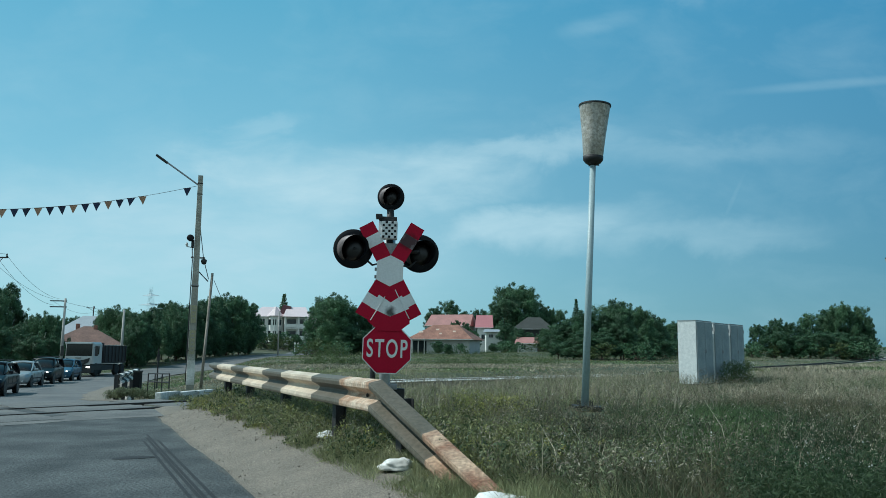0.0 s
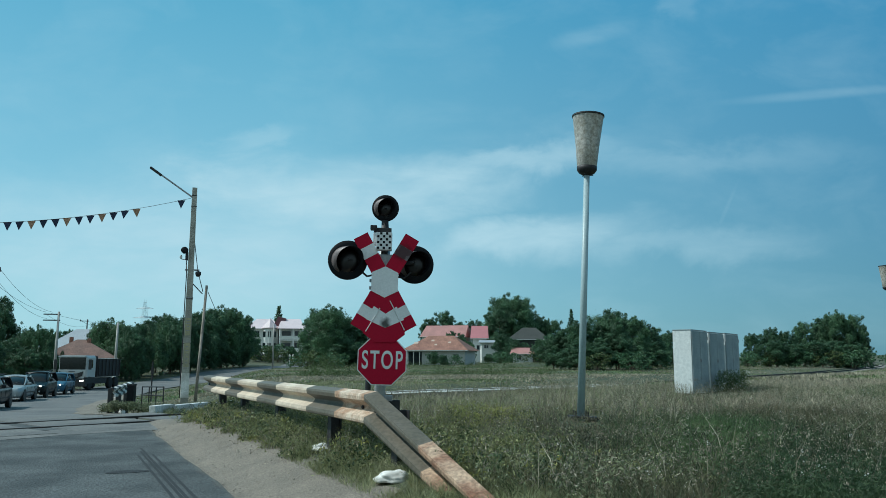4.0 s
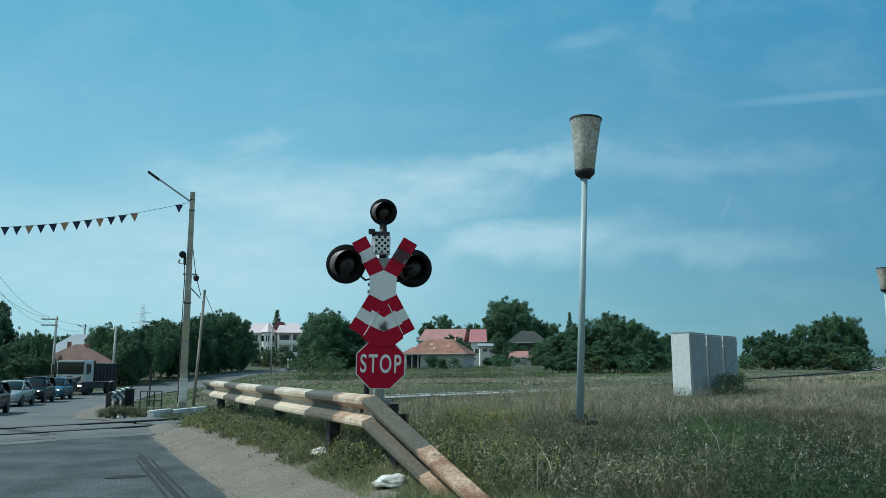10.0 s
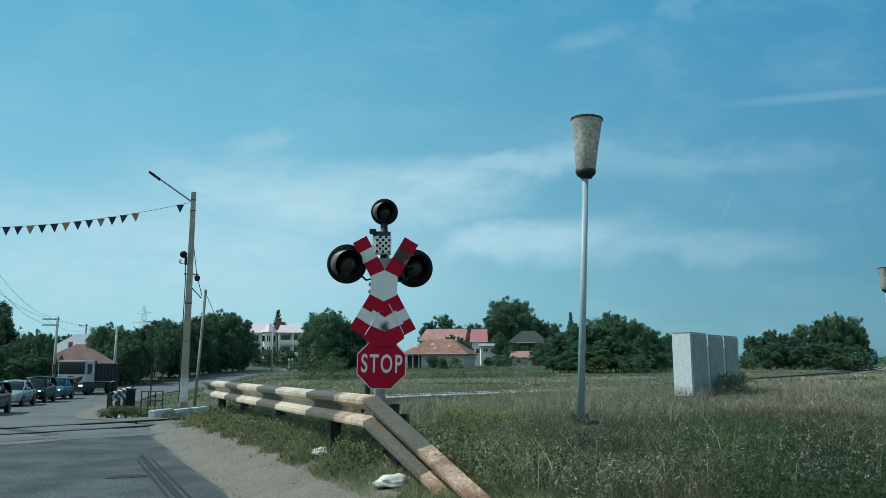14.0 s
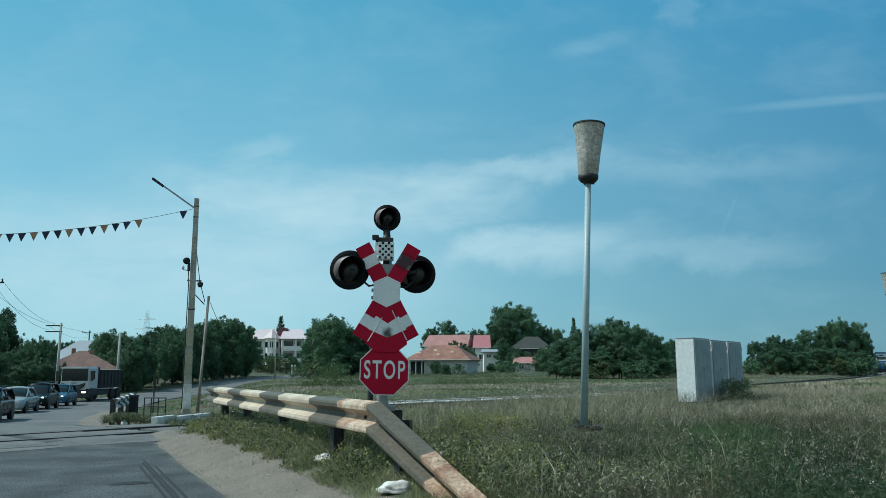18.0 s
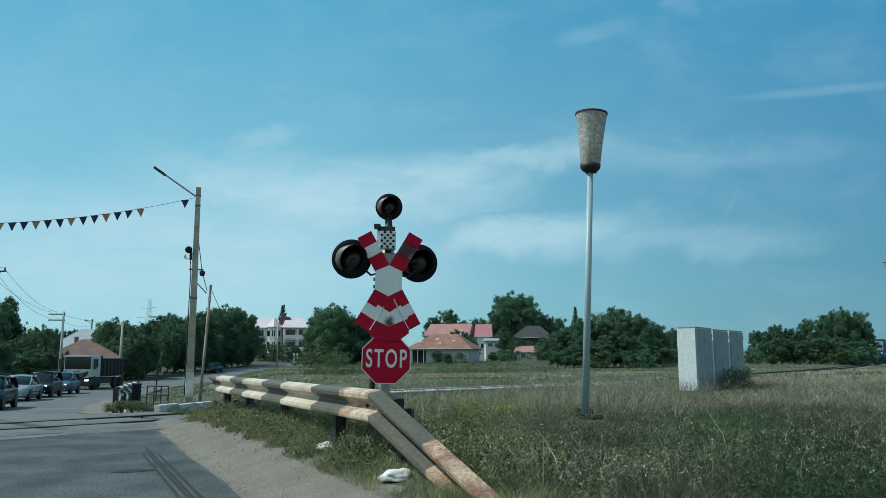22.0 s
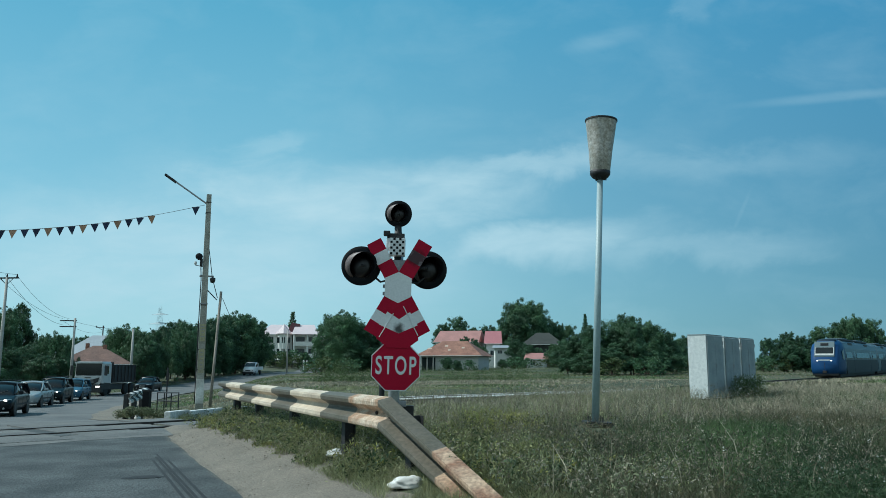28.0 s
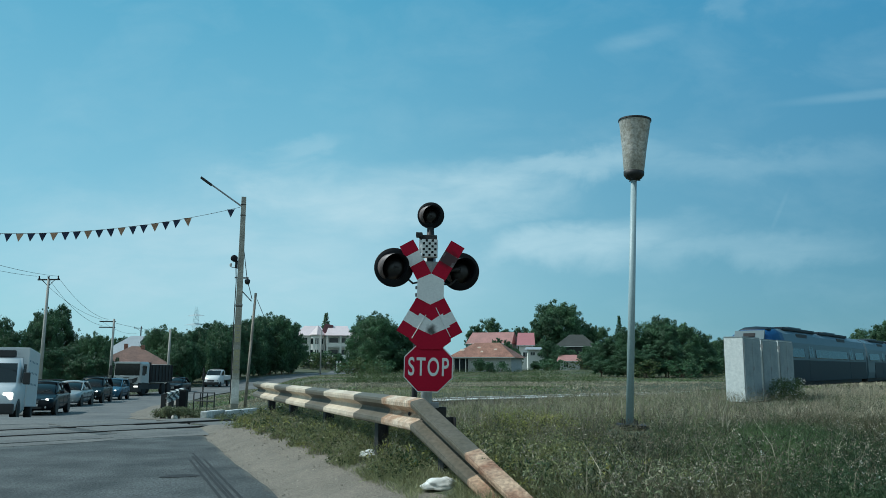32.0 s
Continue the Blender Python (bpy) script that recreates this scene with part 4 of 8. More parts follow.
# ---- concrete street pole with lamp, brace and pennants ----
street = thing("street_pole", pose(-9.22, 28.0, -0.06, 0, 0.0, 20), "concrete street pole with a lamp arm and whitewashed foot", "street lamp")
part("shaft", loft([[(a * w, b * w, z) for a, b in ((-1, -0.8), (1, -0.8), (1, 0.8), (-1, 0.8))] for z, w in ((-0.3, 0.135), (7.6, 0.085))]), POLE_CONCRETE, street)
part("whitewash", loft([[(a * w, b * w, z) for a, b in ((-1, -0.82), (1, -0.82), (1, 0.82), (-1, 0.82))] for z, w in ((0.0, 0.138), (0.85, 0.132))]), LIME, street, "whitewashed foot")
part("lamp_arm", rod((0.0, 0, 7.2), (-1.25, 0.3, 8.1), 0.03, n=10), SIGN_BACK, street)
part("lamp_head", box(0.5, 0.16, 0.08, (0, 0, 0), 0.03, m=Matrix.Translation((-1.38, 0.33, 8.18)) @ Matrix.Rotation(radians(34), 4, "Y")), DARK_IRON, street, "dark flat lamp head")
part("loudspeaker", lathe([(0.05, -0.12), (0.07, -0.1), (0.08, 0.05), (0.13, 0.12), (0.12, 0.13)], 16, m=Matrix.Translation((-0.25, -0.1, 5.22)) @ Matrix.Rotation(radians(80), 4, "X")), BLACK, street, "", True)
part("meter_box", box(0.1, 0.12, 0.28, (-0.16, -0.05, 5.05), 0.02), DARK_IRON, street)
part("insulator", lathe([(0.03, -0.08), (0.05, 0.0), (0.03, 0.06)], 10, m=Matrix.Translation((-0.36, -0.05, 5.02))), FRAME, street)
part("insulator_arm", rod((-0.36, -0.05, 4.94), (-0.1, -0.03, 4.9), 0.014, n=6), SIGN_BACK, street)
part("camera_dome", lathe([(0.001, -0.12), (0.07, -0.1), (0.1, -0.02), (0.1, 0.06), (0.03, 0.09)], 16, m=Matrix.Translation((0.26, -0.1, 4.42))), DARK_IRON, street, "", True)
part("bracket", box(0.5, 0.06, 0.06, (0.05, -0.05, 4.55), 0.01), SIGN_BACK, street)
part("band", box(0.26, 0.21, 0.04, (0, 0, 3.55), 0.01), SIGN_BACK, street)
for z in (6.9, 7.3, 3.5, 1.2, 1.9):
    part("strap", box(0.285 - 0.013 * z, 0.23 - 0.01 * z, 0.03, (0, 0, z), 0.004), DARK_IRON, street)
line("cable_drop", [(-0.17, -0.08, 4.9), (-0.14, -0.1, 4.4), (-0.15, -0.1, 3.4), (-0.16, -0.12, 1.0), (-0.17, -0.12, 0.0)], 0.018, WIRE, street)
YELLOWED = material("faded yellow paint", (0.40, 0.37, 0.22), 0.8, vary=0.2, scale=4, fine=30, bump=0.1, second=(0.30, 0.285, 0.21))
part("notice", box(0.19, 0.008, 0.85, (0.0, -0.109, 1.50), m=Matrix()), YELLOWED, street, "faded yellow paint panel with dark bars")
part("notice", box(0.18, 0.008, 0.62, (0.0, -0.106, 2.50), m=Matrix()), YELLOWED, street, "faded yellow paint panel with dark bars")
for z, w in ((2.72, 0.10), (2.62, 0.13), (2.50, 0.08), (2.36, 0.12), (1.80, 0.09), (1.66, 0.12), (1.50, 0.07), (1.36, 0.11), (1.22, 0.08)):
    part("notice_bar", box(w, 0.004, 0.028, (0.0, -0.1155, z)), SIGN_BACK, street)
brace = thing("wooden_brace", Matrix(), "leaning timber brace poles beside the street pole", "timber pole")
part("pole", rod((-8.64, 27.40, -0.17), (-8.58, 27.90, 3.92), 0.05, 0.045, n=12), WOOD_POLE, brace, smooth=True)
part("pole", rod((-8.57, 27.20, -0.09), (-8.61, 27.80, 2.72), 0.05, 0.04, n=12), WOOD_POLE, brace, smooth=True)
line("stay_wire", [(-9.18, 28.05, 5.76), (-8.96, 28.00, 4.45), (-8.71, 27.90, 3.70)], 0.014, WIRE, brace)
line("stay_wire", [(-9.12, 28.00, 3.99), (-8.73, 27.90, 3.62)], 0.02, WIRE, brace)
line("stay_wire", [(-8.52, 27.90, 3.68), (-8.17, 27.70, 3.04)], 0.010, WIRE, brace)

string = thing("pennant_string", Matrix(), "string of dark and faded orange pennants across the road", "bunting")
ends = (Vector((-9.35, 28.0, 7.15)), Vector((-24.0, 25.0, 6.5)))
rope = sag(*ends, 0.9, 40)
line("rope", rope, 0.008, WIRE, string)


def on_rope(f):
    f *= 40
    k = min(int(f), 39)
    return rope[k].lerp(rope[k + 1], f - k)


step = 0.385 / (ends[0] - ends[1]).length
for k in range(-4, 30):
    if -4 < k < 0 and k != -4:
        continue
    f = 0.125 + k * step if k >= 0 else 0.022
    p = on_rope(f)
    d = (ends[1] - ends[0]).normalized()
    wv = d * 0.14
    bm = bmesh.new()
    tip = p + Vector((0, 0, -0.31)) + Vector((0.02, 0.06, 0)) * random.uniform(-1, 1)
    for off in (0, 0.004):
        vs_ = [bm.verts.new(q + Vector((0, off, 0))) for q in (p - wv, p + wv, tip)]
        bm.faces.new(vs_ if off else vs_[::-1])
    part("pennant", bm, PENNANT_PALE if k % 3 == 0 else PENNANT_DARK, string, "faded orange pennant" if k % 3 == 0 else "")


# ---- vehicles: x ahead, y to the left, z up, from the middle of the wheelbase on the ground ----
def lane(y, aside=-1.75):
    """The place and heading on the lane that comes towards the crossing, at that distance up the valley."""
    k = min(range(1, len(ROAD_LINE) - 1), key=lambda j: abs(ROAD_LINE[j].y - y))
    d = (ROAD_LINE[k + 1] - ROAD_LINE[k - 1]).normalized()
    p = ROAD_LINE[k] + d * ((y - ROAD_LINE[k].y) / d.y) + Vector((d.y, -d.x, 0)) * aside
    slope = (table(y + 1, DIP) - table(y - 1, DIP)) / 2 * d.y
    return Matrix.Translation((p.x, p.y, table(p.y, DIP) + 0.006)) @ Matrix.Rotation(math.atan2(-d.y, -d.x), 4, "Z") @ Matrix.Rotation(math.atan(slope), 4, "Y")


def wheel(ob, x, y, r, width):
    side = 1 if y > 0 else -1
    m = Matrix.Translation((x, y, r)) @ Matrix.Rotation(radians(-90 * side), 4, "X")
    w = width / 2
    hub = part("wheel", lathe([(r * 0.62, -w), (r * 0.92, -w), (r, -w * 0.6), (r, w * 0.6), (r * 0.92, w), (r * 0.62, w)], 24, m=m), TYRE, ob, smooth=True)
    part("rim", lathe([(0.001, w * 0.5), (r * 0.25, w * 0.7), (r * 0.3, w * 0.5), (r * 0.55, w * 0.75), (r * 0.63, w * 0.95)], 20, m=m), RIM, hub, "", True)


def section(x, w, zb, zs, zt, tuck=0.86):
    """A body section at x: half width w, sill zb, shoulder zs, top zt."""
    pts = [(-w * 0.9, zb), (-w, zb + 0.12), (-w, zs - 0.12), (-w * 0.97, zs), (-w * tuck, zt)]
    return [(x, a, b) for a, b in pts] + [(x, -a, b) for a, b in reversed(pts)]


def arch(x, half, low, high, bow=0.05):
    """A section of a cabin at x: upright sides that lean in, and a bowed top."""
    pts = [(-half, low), (-half * 0.9, low + (high - low) * 0.55), (-half * 0.79, high - 0.05), (-half * 0.66, high), (-half * 0.3, high + bow * 0.8)]
    return [(x, a, b) for a, b in pts] + [(x, 0, high + bow)] + [(x, -a, b) for a, b in reversed(pts)]


def hull(x, w, low, sill, belt, deck):
    """A section of a car's lower body at x: tucked sill, full flanks, a rounded shoulder and a bowed deck."""
    pts = [(-w * 0.84, low), (-w * 0.95, sill), (-w, sill + (belt - sill) * 0.45), (-w * 0.985, belt - 0.10), (-w * 0.93, belt - 0.02), (-w * 0.8, deck - 0.015), (-w * 0.4, deck + 0.01)]
    return [(x, a, b) for a, b in pts] + [(x, -a, b) for a, b in reversed(pts)]


def car(name, label, m, colour, length=4.5, width=1.76, height=1.45, kind="saloon", lit=True, bars=False):
    ob = thing(name, m, label, "car")
    L, w, belt = length / 2, width / 2, height * 0.62
    boot = belt + 0.05 if kind == "saloon" else belt
    lift = 0.06 if height > 1.6 else 0.0
    body = [hull(L, w * 0.60, 0.34 + lift, 0.42 + lift, 0.60 + lift, 0.61 + lift), hull(L - 0.05, w * 0.76, 0.26 + lift, 0.40 + lift, 0.66 + lift, 0.68 + lift),
            hull(L - 0.18, w * 0.90, 0.22 + lift, 0.38, 0.71 + lift, 0.74 + lift), hull(L - 0.45, w * 0.97, 0.20 + lift, 0.36, 0.77 + lift, 0.81 + lift),
            hull(L - 0.9, w, 0.20 + lift, 0.36, belt - 0.03, belt - 0.02), hull(L - 1.25, w, 0.20 + lift, 0.36, belt, belt + 0.03), hull(0.1, w, 0.20 + lift, 0.36, belt + 0.01, belt + 0.03),
            hull(-L + 1.0, w, 0.2 + lift, 0.36, belt + 0.02, boot), hull(-L + 0.35, w * 0.97, 0.22 + lift, 0.38, belt + 0.01, boot),
            hull(-L + 0.1, w * 0.90, 0.26 + lift, 0.42, belt - 0.03, boot - 0.04), hull(-L, w * 0.76, 0.34 + lift, 0.46, belt - 0.16, boot - 0.16)]
    part("body", loft(body), colour, ob, "", True)
    back = -L + (0.8 if kind == "saloon" else 0.12)
    roof_back = back + (0.8 if kind == "saloon" else 0.40)
    screen = L - 1.12
    roof_front = screen - (0.62 if height > 1.6 else 0.80)
    hw, z0, z1 = w * 0.93, belt - 0.01, height - 0.06
    # glass house: raked windscreen, bowed sides, rear window
    part("glazing", loft([arch(screen, hw * 0.94, z0, z0 + 0.05, 0.02), arch((screen + roof_front) / 2, hw * 0.97, z0, (z0 + z1) / 2 + 0.05, 0.03), arch(roof_front, hw, z0, z1 - 0.02),
                          arch(roof_back, hw, z0, z1 - 0.02), arch(back, hw * 0.95, z0, z0 + 0.06, 0.02)]), GLASS, ob, "dark glass of windscreen and side windows", True)
    top = []
    for x, q, drop in ((roof_front + 0.05, 0.985, 0.035), (roof_front - 0.15, 1.0, 0.0), ((roof_front + roof_back) / 2, 1.01, -0.02), (roof_back + 0.15, 1.0, 0.0), (roof_back - 0.05, 0.98, 0.035)):
        half = hw * q
        top.append([(x, a * half, z1 + b - drop) for a, b in ((-0.82, -0.05), (-0.80, 0.0), (-0.66, 0.035), (-0.3, 0.07), (0, 0.078), (0.3, 0.07), (0.66, 0.035), (0.80, 0.0), (0.82, -0.05), (0, -0.04))])
    part("roof", loft(top), colour, ob, "", True)
    for s in (-1, 1):
        part("pillar", line_bm([(screen + 0.02, s * hw * 0.93, z0 + 0.01), ((screen + roof_front) / 2, s * hw * 0.90, (z0 + z1) / 2 + 0.02), (roof_front, s * hw * 0.81, z1)], 0.036), colour, ob)
        part("pillar", line_bm([(back + 0.03, s * hw * 0.94, z0 + 0.01), ((back + roof_back) / 2, s * hw * 0.91, (z0 + z1) / 2), (roof_back, s * hw * 0.81, z1)], 0.065), colour, ob)
        part("pillar", line_bm([(-0.05, s * hw, z0), (-0.08, s * hw * 0.92, (z0 + z1) / 2), (-0.12, s * hw * 0.81, z1 - 0.02)], 0.038), TRIM, ob)
        part("mirror", box(0.13, 0.2, 0.14, (screen - 0.22, s * (w + 0.09), belt + 0.1), 0.045), colour, ob)
        # wedge-shaped headlight wrapped round the nose, with a lit bowl in it
        lens = part("headlight", loft([[(L - 0.02 - a, s * (w * 0.40 + b), 0.62 + lift + c) for a, b, c in ((0.0, 0.0, 0.0), (0.05, 0.0, 0.09), (0.12, 0.0, 0.10), (0.12, 0.0, 0.0))],
                                       [(L - 0.14 - a, s * (w * 0.74 + b), 0.63 + lift + c) for a, b, c in ((0.0, 0.0, 0.0), (0.02, 0.0, 0.115), (0.12, -0.05, 0.12), (0.12, -0.05, 0.0))],
                                       [(L - 0.34 - a, s * (w * 0.90 + b), 0.66 + lift + c) for a, b, c in ((0.0, 0.0, 0.0), (0.0, 0.0, 0.10), (0.05, -0.06, 0.10), (0.05, -0.06, 0.0))]]), LAMP, ob)
        if lit:
            part("beam_bowl", lathe([(0.075, 0.0), (0.07, 0.02), (0.03, 0.035)], 14, m=Matrix.Translation((L - 0.10, s * w * 0.66, 0.68 + lift)) @ Matrix.Rotation(radians(90), 4, "Y")), HEADLAMP, lens, "lit headlight bowl")
        part("fog_lamp", lathe([(0.05, 0.0), (0.045, 0.015)], 12, m=Matrix.Translation((L - 0.03, s * w * 0.62, 0.36 + lift)) @ Matrix.Rotation(radians(90), 4, "Y")), LAMP, ob)
        for x in (L - 0.85, -L + 0.85):
            part("wheel_arch", lathe([(0.33, -0.03), (0.365, -0.02), (0.37, 0.012), (0.335, 0.016)], 22, m=Matrix.Translation((x, s * (w - 0.012), 0.32)) @ Matrix.Rotation(radians(90), 4, "X")), TRIM, ob)
            wheel(ob, x, s * (w - 0.095), 0.32, 0.22)
        for x in (-0.05, 0.95, -0.95):
            part("door_line", box(0.012, 0.008, belt - 0.42, (x, s * (w + 0.001), belt / 2 + 0.1)), TRIM, ob)
        part("side_moulding", box(length - 2.3, 0.02, 0.06, (0, s * (w + 0.004), 0.5), 0.008), TRIM, ob)
        for x in (-0.25, -1.1):
            part("handle", box(0.16, 0.02, 0.03, (x, s * (w + 0.004), belt - 0.13), 0.006), TRIM, ob)
        if bars:
            part("roof_bar", rod((roof_front - 0.2, s * hw * 0.66, height + 0.06), (roof_back + 0.2, s * hw * 0.66, height + 0.06), 0.02, n=8), TRIM, ob)
    grille = part("grille", box(0.05, w * 0.62, 0.13, (L - 0.025, 0, 0.60 + lift), 0.02), TRIM, ob)
    for k in (-1, 0, 1):
        part("grille_bar", box(0.012, w * 0.58, 0.012, (L + 0.003, 0, 0.60 + lift + 0.035 * k)), LAMP, grille)
    bumper = part("bumper", loft([[(L + 0.02 - a * a * 0.22, a * w * 0.93, z + lift) for z in (0.30, 0.36, 0.47, 0.50)] + [(L - 0.12 - a * a * 0.22, a * w * 0.9, z + lift) for z in (0.50, 0.30)] for a in (-1, -0.75, -0.4, 0, 0.4, 0.75, 1)]), colour, ob, "", True)
    part("air_intake", box(0.02, w * 0.9, 0.09, (L + 0.015, 0, 0.34 + lift), 0.006), TRIM, bumper)
    part("number_plate", box(0.012, 0.5, 0.1, (L + 0.03, 0, 0.45 + lift)), PLATE, bumper, "white number plate with a dark bar")
    part("plate_bar", box(0.006, 0.36, 0.05, (L + 0.038, 0, 0.45 + lift)), TRIM, bumper)
    for k in (-1, 1):
        part("wiper", rod((screen + 0.0, 0.05 + 0.3 * k - 0.25, z0 + 0.07), (screen - 0.18, 0.3 * k + 0.15, z0 + 0.20), 0.009, n=6), TRIM, ob)
    if bars:
        for x in (roof_front - 0.35, roof_back + 0.45):
            part("roof_bar", rod((x, -hw * 0.76, height + 0.08), (x, hw * 0.76, height + 0.08), 0.02, n=8), TRIM, ob)
    return ob


car("estate_car", "black estate car with roof bars and lit headlights, waiting", lane(36.8, -1.6), paint("black car paint", (0.006, 0.008, 0.012)), 4.7, 1.78, 1.5, "estate", True, True)
car("saloon_car", "silver saloon car waiting in the queue", lane(47.0, -2.45), paint("silver car paint", (0.33, 0.37, 0.38), 0.3), 4.6, 1.76, 1.46, "saloon", False)
car("off_road_car", "black off-road car with lit headlights, waiting", lane(52.6, -2.35), paint("dark green-black car paint", (0.006, 0.01, 0.012)), 4.4, 1.68, 1.66, "estate", True, True)
car("hatchback_car", "blue hatchback car with lit headlights, waiting", lane(59.0, -2.5), paint("blue car paint", (0.045, 0.115, 0.18)), 4.2, 1.76, 1.55, "hatch", True)


MARK = material("blue-grey printed mark", (0.12, 0.2, 0.26), 0.6, bump=0)


def van(m):
    ob = thing("box_van", m, "white van with a tall refrigerated box body, waiting", "van")
    white = paint("white van paint", (0.66, 0.68, 0.68), 0.0, 0.15, 0.5)
    cabin = [section(2.9, 0.74, 0.35, 0.72, 0.85), section(2.75, 0.86, 0.3, 0.9, 1.02), section(2.2, 0.95, 0.3, 1.12, 1.24), section(1.9, 0.96, 0.3, 1.2, 1.36),
             section(1.2, 0.96, 0.3, 1.35, 2.22, 0.82), section(0.3, 0.96, 0.3, 1.35, 2.3, 0.84)]
    part("cab", loft(cabin), white, ob, "", True)
    # windscreen, lying on the slope between bonnet and roof
    bm = bmesh.new()
    q = [bm.verts.new(p) for p in ((1.93, -0.82, 1.37), (1.93, 0.82, 1.37), (1.26, 0.74, 2.14), (1.26, -0.74, 2.14), (1.89, -0.82, 1.34), (1.89, 0.82, 1.34), (1.2, 0.74, 2.12), (1.2, -0.74, 2.12))]
    for f in ((0, 1, 2, 3), (7, 6, 5, 4), (0, 4, 5, 1), (1, 5, 6, 2), (2, 6, 7, 3), (3, 7, 4, 0)):
        bm.faces.new([q[k] for k in f])
    part("windscreen", bm, GLASS, ob, "dark windscreen")
    part("cargo_box", box(3.5, 2.0, 2.15, (-1.35, 0, 1.6), 0.03), white, ob, "white refrigerated box")
    part("cooling_unit", box(0.35, 1.2, 0.25, (0.75, 0, 2.42), 0.05), TRIM, ob)
    part("number_plate", box(0.012, 0.5, 0.1, (2.95, 0, 0.5)), PLATE, ob)
    part("grille", box(0.05, 0.8, 0.22, (2.88, 0, 0.82), 0.03), TRIM, ob)
    part("bumper", box(0.3, 1.86, 0.36, (2.82, 0, 0.45), 0.07), TRIM, ob)
    for s in (-1, 1):
        part("headlight", box(0.2, 0.3, 0.24, (2.76, s * 0.72, 0.88), 0.05), HEADLAMP, ob, "lit headlight")
        bm = prism([(1.75, 1.36), (1.2, 2.02), (0.62, 2.05), (0.62, 1.36)], 0.02, m=Matrix.Translation((0, s * 0.955 - 0.01, 0)))
        part("side_window", bm, GLASS, ob)
        part("mirror", box(0.14, 0.22, 0.42, (1.75, s * 1.12, 1.5), 0.04), TRIM, ob)
        for x, r in ((1.95, 0.36), (-1.75, 0.36)):
            wheel(ob, x, s * 0.86, r, 0.24)
        part("wheel_arch", lathe([(0.40, -0.01), (0.44, 0.0), (0.44, 0.02), (0.40, 0.02)], 24, m=Matrix.Translation((1.95, s * 0.965, 0.36)) @ Matrix.Rotation(radians(90), 4, "X")), TRIM, ob)
        for j in range(3):
            for k in range(6):
                part("mark", box(0.2, 0.004, 0.07, (0.0 - 0.46 * k, s * 1.002, 2.2 - 0.42 * j), m=Matrix()), MARK, ob)
    return ob


van(lane(28.8, -2.12))


